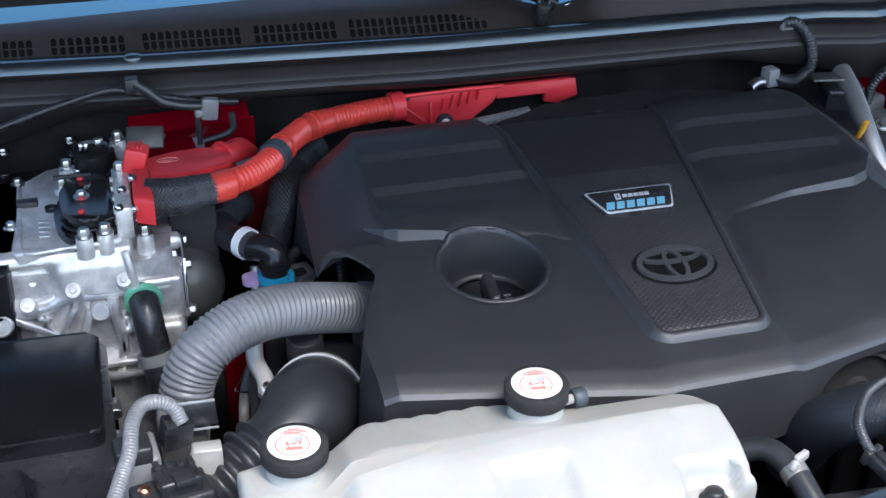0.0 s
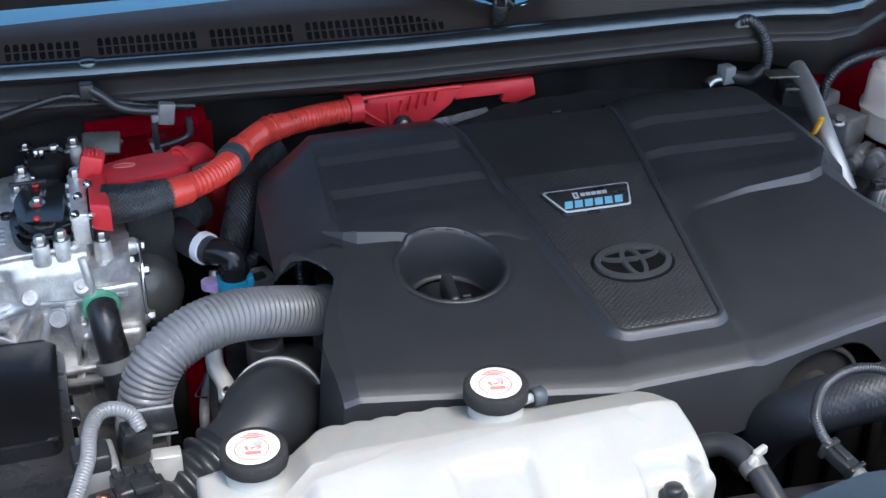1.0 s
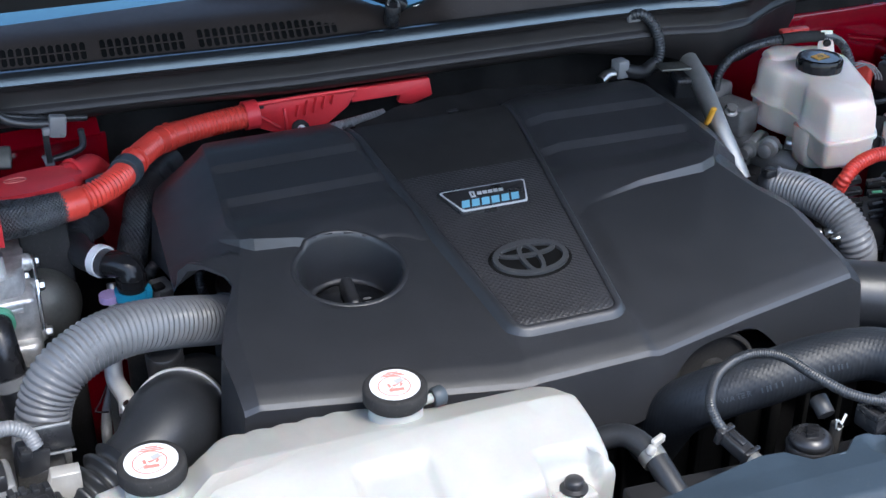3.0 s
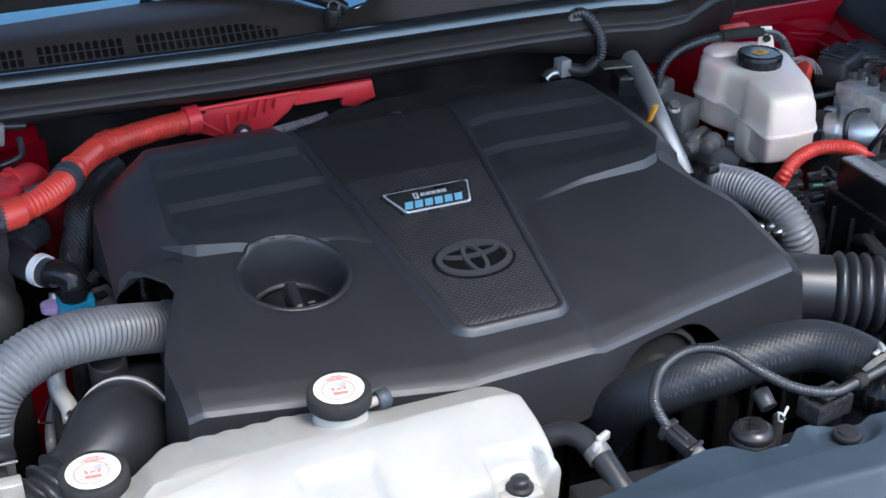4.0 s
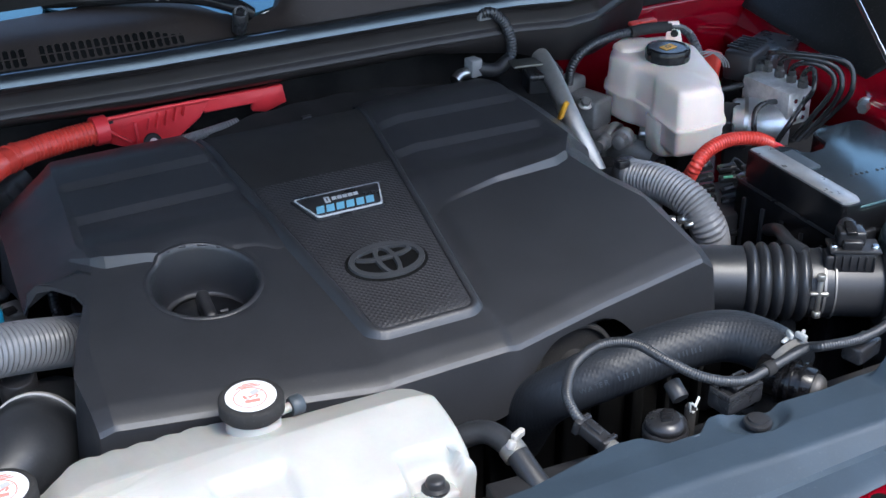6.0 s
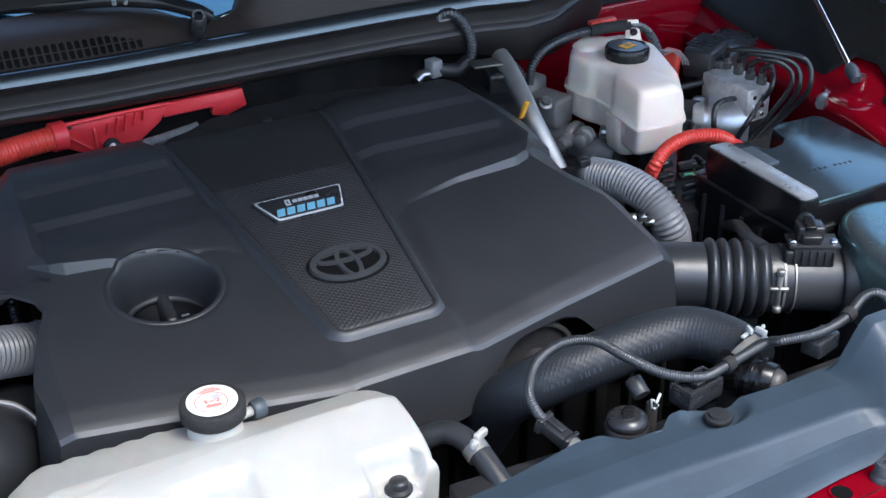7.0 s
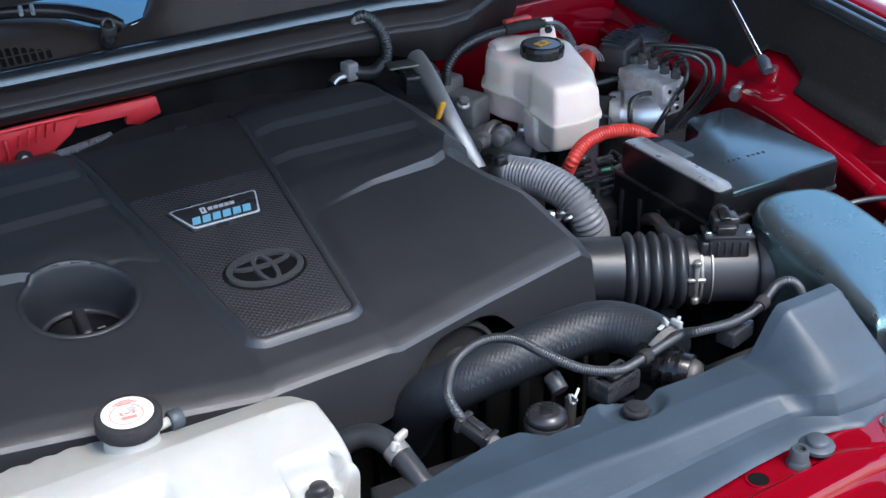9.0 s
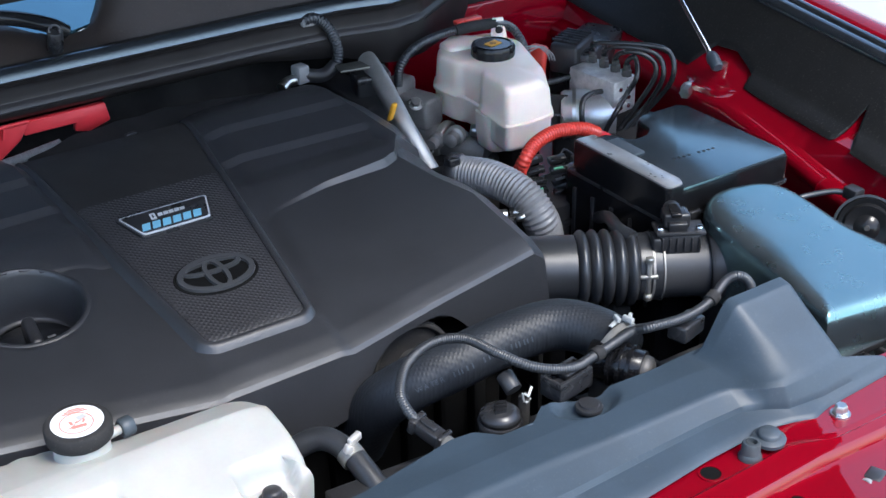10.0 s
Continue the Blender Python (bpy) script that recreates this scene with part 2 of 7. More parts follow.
def tube(pts, r, seg=16, step=0.006, pitch=0.0, depth=0.0, caps=True, rfun=None, sharp=1.0):
    """A pipe round a rounded line; pitch and depth give it corrugations."""
    if pitch:
        step = pitch / 6
    line, length = smooth_line(pts, step)
    bm = bmesh.new()
    rings = []
    up = Vector((0.02, 0.05, 1)).normalized()
    n = len(line)
    tang0 = (line[1] - line[0]).normalized()
    side = tang0.cross(up)
    side = side.normalized() if side.length > 1e-4 else Vector((1, 0, 0))
    for i, c in enumerate(line):
        t = (line[min(i + 1, n - 1)] - line[max(i - 1, 0)]).normalized()
        side = (side - t * side.dot(t)).normalized()
        other = t.cross(side)
        s = length * i / (n - 1)
        rr = rfun(s / length) if rfun else r
        if pitch:
            w = 0.5 + 0.5 * math.cos(2 * math.pi * s / pitch)
            rr -= depth * (1 - w ** sharp)
        rings.append([bm.verts.new(c + side * (rr * math.cos(2 * math.pi * k / seg)) + other * (rr * math.sin(2 * math.pi * k / seg))) for k in range(seg)])
    for p, q in zip(rings, rings[1:]):
        for k in range(seg):
            bm.faces.new((p[k], p[(k + 1) % seg], q[(k + 1) % seg], q[k]))
    if caps:
        bm.faces.new(rings[0][::-1])
        bm.faces.new(rings[-1])
    return bm


def braid(pts, rfun, turns, n=11, w=0.0010):
    """Flat threads wound both ways round a rounded line, as on a braided sleeve."""
    line, length = smooth_line(pts, 0.0025)
    m = len(line)
    side = (line[1] - line[0]).normalized().cross(Vector((0.02, 0.05, 1))).normalized()
    frames = []
    for i, c in enumerate(line):
        t = (line[min(i + 1, m - 1)] - line[max(i - 1, 0)]).normalized()
        side = (side - t * side.dot(t)).normalized()
        frames.append((c, t, side, t.cross(side)))
    bm = bmesh.new()
    for way in (1, -1):
        for k in range(n):
            last = None
            for i, (c, t, a, b) in enumerate(frames):
                u = i / (m - 1)
                ang = 2 * math.pi * (k / n + way * turns * u)
                out = a * math.cos(ang) + b * math.sin(ang)
                around = (b * math.cos(ang) - a * math.sin(ang)) * way
                lift = 0.0006 + 0.00045 * math.cos(2 * n * math.pi * turns * u * 2 + (0 if way > 0 else math.pi))
                r = rfun(u)
                edge = (t * 0.8 - around * 0.6) * w
                row = [bm.verts.new(c + out * (r + lift) + edge), bm.verts.new(c + out * (r + lift + 0.0006)), bm.verts.new(c + out * (r + lift) - edge)]
                if last:
                    bm.faces.new((last[0], last[1], row[1], row[0]))
                    bm.faces.new((last[1], last[2], row[2], row[1]))
                last = row
    return bm


def prism(outline, z0, z1, bevel=0.004, seg=2, tilt=None, corner=0.0, cseg=4):
    """An upright block over an outline of (x, y); tilt(x, y) lifts its top; corner rounds the upright edges."""
    pts = [Vector((x, y, 0)) for x, y in outline]
    if corner:
        round_pts = []
        n = len(pts)
        for i, p in enumerate(pts):
            a, b = pts[i - 1] - p, pts[(i + 1) % n] - p
            c = min(corner, a.length * 0.45, b.length * 0.45)
            s, e = p + a.normalized() * c, p + b.normalized() * c
            for k in range(cseg + 1):
                t = k / cseg
                round_pts.append((1 - t) ** 2 * s + 2 * t * (1 - t) * p + t * t * e)
        pts = round_pts
    bm = bmesh.new()
    low = [bm.verts.new((p.x, p.y, z0)) for p in pts]
    top = [bm.verts.new((p.x, p.y, z1 + (tilt(p.x, p.y) if tilt else 0))) for p in pts]
    n = len(pts)
    bm.faces.new(low[::-1])
    cap = bm.faces.new(top)
    for k in range(n):
        bm.faces.new((low[k], low[(k + 1) % n], top[(k + 1) % n], top[k]))
    if bevel:
        bmesh.ops.bevel(bm, geom=list(cap.edges), offset=bevel, segments=seg, profile=0.5, affect="EDGES", clamp_overlap=True)
    return bm


def letter(character, size):
    """One character of the built-in font, lying flat, centred."""
    cu = bpy.data.curves.new("letter", "FONT")
    cu.body, cu.size, cu.extrude, cu.align_x, cu.align_y = character, size, 0.0003, "CENTER", "CENTER"
    ob = bpy.data.objects.new("letter", cu)
    me = bpy.data.meshes.new_from_object(ob)
    bm = bmesh.new()
    bm.from_mesh(me)
    bpy.data.objects.remove(ob)
    bpy.data.curves.remove(cu)
    bpy.data.meshes.remove(me)
    return bm


def ring_band(at, to, r0, r1, w, seg=32):
    """A short hollow band, such as a clamp, about the axis."""
    return lathe([(r0, 0), (r1, 0), (r1, w), (r0, w), (r0, 0)], at, to, seg, caps=False)


def sheet(us, vs, place):
    """A grid of faces; place(u, v) gives each corner."""
    bm = bmesh.new()
    rows = [[bm.verts.new(place(u, v)) for u in us] for v in vs]
    for a, b in zip(rows, rows[1:]):
        for k in range(len(us) - 1):
            bm.faces.new((a[k], a[k + 1], b[k + 1], b[k]))
    return bm


def thick(bm, d):
    """Gives a sheet a thickness of d below."""
    bmesh.ops.recalc_face_normals(bm, faces=bm.faces)
    bmesh.ops.solidify(bm, geom=bm.faces[:], thickness=d)
    return bm


def steps(a, b, n):
    return [a + (b - a) * k / n for k in range(n + 1)]


def soft(a, b, x):
    t = min(1.0, max(0.0, (x - a) / (b - a))) if a != b else float(x > a)
    return t * t * (3 - 2 * t)


def along(table, x):
    """Straight-line reading of a short table of (x, value)."""
    return float(np.interp(x, [r[0] for r in table], [r[1] for r in table]))


# ---- setting ----
def structure(name, bm, material, label, category, smooth=45):
    ob = part(name, bm, material, smooth=smooth)
    return tagged(ob, label, category, kind="structure")


structure("ground", sheet(steps(-400, 400, 8), steps(-400, 400, 8), lambda u, v: (u, v, 0.0)), M_GROUND, "pale grey concrete ground around the parked truck", "ground")
structure("bay_floor", box(0.0, 0.0, 0.66, 1.84, 1.16, 0.04, 0.005), M_MATTE, "dark undertray at the bottom of the engine bay", "floor")


# cowl: a moulded trough below the windscreen, its section carried along the car's width
def rim_y(x):
    return along([(-1.05, 0.50), (-0.745, 0.487), (-0.573, 0.470), (-0.16, 0.442), (0.28, 0.442), (0.42, 0.436), (0.50, 0.418), (0.56, 0.428), (0.64, 0.48), (0.9, 0.60)], x)


def glass_foot(x):
    """Where the windscreen meets the cowl, with a dip at the washer nozzle."""
    return along([(-1.1, 0.562), (-0.75, 0.556), (-0.45, 0.566), (-0.10, 0.582), (-0.047, 0.534), (-0.01, 0.490), (0.03, 0.485), (0.08, 0.530), (0.15, 0.60), (0.9, 0.64)], x)


def cowl_section(x):
    """Points (y, z) from the windscreen's foot over the seal down to the lower lip."""
    r = rim_y(x)
    d = min(1.0, max(0.0, (x + 0.09) / 0.125))
    side = soft(0.045, 0.13, x)
    ey, ez = r + 0.065 - 0.012 * d + 0.03 * side, 1.313 - 0.017 * d + 0.085 * side
    fy = max(glass_foot(x), ey + 0.003)
    fz = ez + 0.10 * (fy - ey)
    return [(fy + 0.004, fz - 0.016), (fy, fz), (ey, ez), (r + 0.050 - 0.010 * d + 0.015 * side, 1.303 - 0.020 * d + 0.045 * side), (r + 0.026, 1.2785),
            (r + 0.0215, 1.2822), (r + 0.0105, 1.2832), (r + 0.0035, 1.2815), (r - 0.0005, 1.2770), (r - 0.0046, 1.2685), (r - 0.0040, 1.2650), (r - 0.0005, 1.2630), (r + 0.0015, 1.2605), (r + 0.002, 1.254), (r + 0.002, 1.246), (r + 0.002, 1.238), (r + 0.001, 1.2345), (r - 0.004, 1.2325), (r - 0.005, 1.227), (r + 0.003, 1.221), (r + 0.03, 1.212), (r + 0.06, 1.19)]


COWL_X = steps(-1.02, 0.86, 188)


def cowl_sheet(a, b):
    return sheet(COWL_X, range(a, b), lambda x, k: (x, *cowl_section(x)[k]))


structure("cowl_trough", thick(cowl_sheet(9, 22), 0.003), M_TROUGH, "black ribbed front flange of the cowl below the seal", "cowl", 60)
structure("cowl_seal", thick(cowl_sheet(4, 10), 0.003), M_SEAL, "black rubber weather seal along the cowl's front rim", "seal", 80)
cowl_panel = structure("cowl_panel", thick(cowl_sheet(0, 5), 0.003), M_COWL, "dark grey plastic cowl panel with slotted air vents", "cowl", 60)


def on_cowl(x, s, h):
    """A place on the cowl panel: s from its front (0) to its crest (1), h above it."""
    sec = cowl_section(x)
    a, b = Vector((x, *sec[4])), Vector((x, *sec[3]))
    n = Vector((0, -(b.z - a.z), b.y - a.y)).normalized()
    return a.lerp(b, s) + n * h


def vent_block(x0, x1, s0, s1, h0, h1):
    n = max(1, int((x1 - x0) / 0.03))
    bm = bmesh.new()
    grids = []
    for h in (h0, h1):
        grids.append([[bm.verts.new(on_cowl(x, s, h)) for x in steps(x0, x1, n)] for s in (s0, s1)])
    lo, hi = grids
    for k in range(n):
        bm.faces.new((hi[0][k], hi[0][k + 1], hi[1][k + 1], hi[1][k]))
        bm.faces.new((lo[0][k], lo[0][k + 1], hi[0][k + 1], hi[0][k]))
        bm.faces.new((lo[1][k + 1], lo[1][k], hi[1][k], hi[1][k + 1]))
    for k, f in ((0, 1), (n, -1)):
        bm.faces.new((lo[0][k], hi[0][k], hi[1][k], lo[1][k])[::f])
    return bm


def slot_cell(xa, xb, s0, s1, xm, half, ta, tb, high=0.0012):
    """One cell of a vent's face with a round-ended slot through it, walls and all."""
    bm = bmesh.new()
    rim, hole, deep = [], [], []
    w = half / (0.036 * 1.0)
    ring = []
    for k in range(7):
        t = math.pi * k / 6
        ring.append((xm - half * math.cos(t), tb - w + w * math.sin(t)))
    for k in range(7):
        t = math.pi * k / 6
        ring.append((xm + half * math.cos(t), ta + w - w * math.sin(t)))
    out = [(xa, tb)] + [(xa + (xb - xa) * k / 6, s1) for k in range(1, 6)] + [(xb, tb), (xb, ta)] + [(xb - (xb - xa) * k / 6, s0) for k in range(1, 6)] + [(xa, ta)]
    out[1] = (xa, s1)
    out[5] = (xb, s1)
    out[8] = (xb, s0)
    out[12] = (xa, s0)
    for (xo, so), (xi, si) in zip(out, ring):
        rim.append(bm.verts.new(on_cowl(xo, so, high)))
        hole.append(bm.verts.new(on_cowl(xi, si, high)))
        deep.append(bm.verts.new(on_cowl(xi, si, 0.0001)))
    n = len(rim)
    for k in range(n):
        j = (k + 1) % n
        bm.faces.new((rim[k], rim[j], hole[j], hole[k]))
        bm.faces.new((hole[k], hole[j], deep[j], deep[k]))
    return bm


for x0, x1, s0, s1 in ((-0.96, -0.84, 0.10, 0.80), (-0.82, -0.700, 0.10, 0.80), (-0.679, -0.581, 0.10, 0.82), (-0.560, -0.428, 0.12, 0.88), (-0.412, -0.298, 0.12, 0.90), (-0.282, -0.085, 0.12, 0.92)):
    # Near-black sheet on the panel paints the shaded depth behind the slots.
    vent = part("air_vent", vent_block(x0, x1, s0, s1, 0.0003, 0.0005), M_SHADE, cowl_panel, "slotted black air vent")
    n = round((x1 - x0) / 0.0104)
    for k in range(n):
        xa, xb = x0 + (x1 - x0) * k / n, x0 + (x1 - x0) * (k + 1) / n
        top = s1 - (0.34 * soft(-0.135, -0.085, xb) if x1 > -0.1 else 0)
        part("vent_fin", slot_cell(xa, xb, s0 - 0.06, s1 + 0.06, (xa + xb) / 2, 0.0037, s0, top), M_COWL, vent)
    part("vent_bar", vent_block(x0, x1, (s0 + s1) / 2 - 0.025, (s0 + s1) / 2 + 0.025, 0.0004, 0.0009), M_COWL, vent)
part("seal_clip", lathe([(0.0135, 0), (0.0135, 0.005), (0.0115, 0.008), (0.006, 0.0095)], (-0.575, rim_y(-0.575) + 0.012, 1.276), seg=24), M_SEAL, cowl_panel)

structure("windscreen", thick(sheet(steps(-0.95, 0.80, 40), steps(0, 1, 12), lambda x, s: (x, glass_foot(x) * (1 - min(1.0, 8 * s)) + 0.585 * min(1.0, 8 * s) - 0.004 + 0.90 * s, 1.302 + 0.50 * s)), 0.005), M_GLASS, "dark windscreen glass above the cowl, sky blue put into its colour", "windscreen")
wiper = thing("wiper_arm", "black windscreen wiper arm lying on the glass", "wiper", (-0.2, 0.56, 1.33))
part("arm", tube([(-0.250, 0.596, 1.330), (-0.178, 0.571, 1.330), (-0.103, 0.542, 1.332), (-0.042, 0.519, 1.325), (-0.006, 0.482, 1.318), (0.013, 0.481, 1.305)], 0.011, 12, 0.006), M_GLOSS, wiper)
part("arm_rib", tube([(-0.105, 0.532, 1.340), (-0.109, 0.513, 1.335)], 0.003, 8), M_GREY, wiper)
part("arm_rib", tube([(-0.090, 0.529, 1.340), (-0.094, 0.509, 1.335)], 0.003, 8), M_GREY, wiper)
nozzle = Vector((-0.009, 0.456, 1.318))
wash = thing("washer_nozzle", "round black washer nozzle with a pale ring on the cowl", "washer nozzle", nozzle)
part("body", rod(nozzle + Vector((0, 0.01, -0.03)), nozzle, 0.011), M_SATIN, wash)
part("ring", ring_band(nozzle, nozzle + Vector((-0.1, -0.3, 0.2)), 0.006, 0.009, 0.003, 24), M_CHROME, wash)

structure("wall_firewall", box(-0.08, 0.535, 0.94, 1.9, 0.05, 0.56, 0.005), M_FELT, "black sound-deadened firewall behind the engine", "firewall")
structure("wall_inner_left", box(-0.96, 0.0, 0.94, 0.04, 1.1, 0.52, 0.005), M_MATTE, "dark inner wing on the far side of the bay", "inner wing")
structure("wall_lower_front", box(0.0, -0.535, 0.86, 1.84, 0.02, 0.36, 0.004), M_MATTE, "dark lower crossmember behind the front panel", "crossmember")

# red body metal seen in the gaps
structure("body_red_left", box(-0.505, 0.503, 1.075, 0.175, 0.006, 0.19, 0.001), M_PAINT, "red painted body metal in shade behind the cables", "body panel")
structure("body_red_shelf", thick(sheet(steps(0, 1, 10), (0, 1), lambda u, v: Vector((-0.590, 0.468, 1.183)).lerp(Vector((-0.428, 0.466, 1.190)), u) + Vector((0, 0.030 * v, (-0.010 + 0.004 * u) * (1 - v) + 0.006 * v))), 0.004), M_PAINT, "red painted ledge below the cowl", "body panel")
structure("body_red_lower", box(-0.50, 0.300, 0.84, 0.12, 0.006, 0.20, 0.002, turn=(0, 0, 12)), M_PAINT, "red painted inner panel in shade below the conduit", "body panel")
brace = structure("cowl_brace", tube([(-0.796, 0.440, 1.201), (-0.708, 0.440, 1.229), (-0.642, 0.440, 1.247), (-0.606, 0.440, 1.253), (-0.570, 0.440, 1.244), (-0.505, 0.450, 1.224), (-0.444, 0.460, 1.212)], 0.005, 10, 0.01), M_SATIN, "black steel flange under the cowl", "flange")
structure("cowl_under", thick(sheet(steps(-1.0, 0.70, 90), steps(0, 1, 6), lambda x, s: (x, rim_y(x) - 0.006 + 0.012 * s * s, 1.228 - s * along([(-1.0, 0.10), (-0.75, 0.055), (-0.65, 0.02), (-0.35, 0.012), (0.28, 0.014), (0.42, 0.036), (0.50, 0.058), (0.70, 0.066)], x))), 0.004), M_TROUGH, "black panel below the cowl", "panel")


# ---- near wing of the bay ----
def apron_ledge(y):
    return along([(-0.60, 0.96), (-0.40, 1.0), (-0.25, 1.037), (-0.068, 1.085), (0.07, 1.114), (0.20, 1.122), (0.62, 1.130)], y)


def liner_z(x, y):
    flap = soft(0.20, 0.07, y)
    return 1.1495 + 0.115 * y + (max(0.0, x - 0.948) * 0.86 + min(0.0, x - 0.948) * (0.86 - 0.40 * flap))


def apron_place(y, s):
    """The red inner apron, from the floor up over its ledge and on behind the liner."""
    x, dz = [(0.905, 0), (0.893, -0.055), (0.882, -0.022), (0.878, -0.009), (0.883, 0.002), (0.893, 0.007), (0.905, 0.010), (0.922, -0.006), (0.948, -0.012), (1.0, -0.03)][s]
    if s < 7:
        return (x, y, apron_ledge(y) + dz if s else 0.70)
    return (x, y, max(liner_z(x, y) + dz, apron_ledge(y) + 0.012 if s == 7 else 0))


structure("wing_apron", thick(sheet(steps(0.56, -0.56, 70), range(10), apron_place), 0.004), M_PAINT, "glossy red painted inner wing apron", "body panel")
structure("body_red_rear", box(0.735, 0.506, 1.06, 0.39, 0.012, 0.28, 0.004), M_PAINT, "red painted bulkhead corner behind the hydraulic unit", "body panel")

LINER_FOOT = [(-0.60, 0.905), (-0.21, 0.912), (-0.150, 0.915), (-0.138, 0.935), (-0.122, 0.975), (-0.1195, 0.976), (-0.1185, 0.945), (-0.116, 0.924), (-0.108, 0.917), (0.030, 0.918), (0.069, 0.920), (0.074, 0.930), (0.079, 0.946), (0.090, 0.951), (0.130, 0.963), (0.170, 0.957), (0.182, 0.935), (0.192, 0.918), (0.40, 0.912), (0.62, 0.910)]


def liner_place(y, s):
    foot = along(LINER_FOOT, y)
    x = foot + (1.034 - foot) * s
    return (x, y, liner_z(x, y) - 0.004 * (1 - soft(0.0, 0.06, s)))


LINER_Y = sorted(set([round(c, 4) for c in steps(0.62, -0.60, 80)] + [round(c, 4) for c in steps(-0.10, -0.16, 50)] + [round(c, 4) for c in steps(0.06, 0.20, 50)]), reverse=True)
structure("wing_liner", thick(sheet(LINER_Y, steps(0, 1, 24), liner_place), 0.004), M_LINER, "dark grey plastic liner on the inner wing", "liner", 40)


def rail(name, x, z, r, material, label, category):
    return structure(name, tube([(x, y, z + 0.115 * y) for y in steps(0.62, -0.60, 24)], r, 14, 0.02), material, label, category)


rail("wing_seal", 1.040, 1.2195, 0.0135, M_SEAL, "glossy black rubber hood seal along the wing", "seal")
rail("wing_seal_lip", 1.060, 1.2260, 0.0095, M_SEAL, "black seal lip beside the red wing", "seal")
structure("wing_top", thick(sheet(steps(0.62, -0.62, 40), range(7), lambda y, s: ([1.069, 1.073, 1.082, 1.098, 1.118, 1.150, 1.17][s], y, [1.205, 1.230, 1.236, 1.238, 1.232, 1.19, 0.70][s] + 0.10 * y * (s < 6))), 0.004), M_PAINT, "glossy red painted outer wing", "wing")
structure("wing_top_far", thick(sheet(steps(0.62, -0.62, 40), range(7), lambda y, s: (-[1.069, 1.073, 1.082, 1.098, 1.118, 1.150, 1.17][s], y, [1.205, 1.230, 1.236, 1.238, 1.232, 1.19, 0.70][s] + 0.10 * y * (s < 6))), 0.004), M_PAINT, "glossy red painted outer wing", "wing")
structure("wall_wing_far", thick(sheet(steps(0.62, -0.60, 12), range(3), lambda y, s: ([-0.98, -1.0, -1.069][s], y, [0.70, 1.10, 1.205][s] + 0.10 * y * (s == 2))), 0.004), M_LINER, "dark inner wing liner on the far side", "liner")
hood_z = lambda s: 1.37 + 0.81 * s
structure("hood", thick(sheet(steps(-1.15, 1.15, 24), steps(0, 1, 16), lambda x, s: (x, 0.54 - 1.10 * s, hood_z(s) + 0.05 * math.sin(math.pi * s))), 0.03), M_PAD, "open hood with a dark felt liner above the bay", "hood")
structure("hood_skin", thick(sheet(steps(-1.16, 1.16, 24), steps(0, 1, 16), lambda x, s: (x, 0.545 - 1.11 * s, hood_z(s) + 0.040 + 0.05 * math.sin(math.pi * s) - 0.02 * abs(x / 1.16) ** 6)), 0.002), M_PAINT, "red painted outer skin of the open hood", "hood")


# ---- engine and its cover ----
engine = thing("engine_block", "dark metal engine block under the plastic cover", "engine", (0, 0.1, 0.68))
part("block", box(0.0, 0.10, 0.875, 0.56, 0.40, 0.39, 0.015), M_DARKMETAL, engine)
part("head_left", box(-0.235, 0.10, 1.0, 0.16, 0.40, 0.12, 0.015, turn=(0, -18, 0)), M_DARKMETAL, engine)
part("head_right", box(0.235, 0.10, 1.0, 0.16, 0.40, 0.12, 0.015, turn=(0, 18, 0)), M_DARKMETAL, engine)
# Case and ribs painted near-black, deep shade put into their colour.
part("front_case", box(0.06, -0.115, 0.90, 0.46, 0.05, 0.30, 0.012), M_SHADE, engine)
for k in range(7):
    part("case_rib", box(0.06 + 0.05 * k, -0.146, 0.95, 0.008, 0.016, 0.14, 0.002, turn=(0, 0, 6)), M_SHADE, engine)
for k, x in enumerate((0.10, 0.135, 0.20, 0.25)):
    part("case_bolt", hexbolt((x, -0.140, 1.02 - 0.012 * k), (x, -0.30, 1.02 - 0.012 * k), 0.006, 0.006), M_STEEL, engine)

COVER_SLOPE = 0.165
pulley = thing("drive_pulley", "dark grooved metal drive pulley under the cover's arch", "pulley", (0.165, -0.150, 1.045))
part("wheel", lathe([(0.020, -0.006), (0.050, -0.008), (0.054, -0.008), (0.0535, -0.004), (0.050, -0.003), (0.050, 0.003), (0.0535, 0.004), (0.054, 0.008), (0.048, 0.009), (0.045, 0.004), (0.018, 0.003), (0.016, 0.010), (0.0, 0.011)], (0.165, -0.150, 1.045), (0.165, -1.0, 1.06), 44, caps=False), M_MATTE, pulley)
part("rim", ring_band((0.165, -0.157, 1.045), (0.165, -1.0, 1.06), 0.0490, 0.0525, 0.003, 44), M_DARKMETAL, pulley)
part("bolt", hexbolt((0.165, -0.160, 1.045), (0.165, -1.0, 1.06), 0.007, 0.007), M_STEEL, pulley)


def plane_z(y):
    return 1.15 + COVER_SLOPE * y


def front_y(x):
    return along([(-0.40, -0.132), (-0.36, -0.140), (-0.30, -0.150), (-0.084, -0.190), (0.074, -0.186), (0.20, -0.160), (0.372, -0.130), (0.41, -0.122)], x)


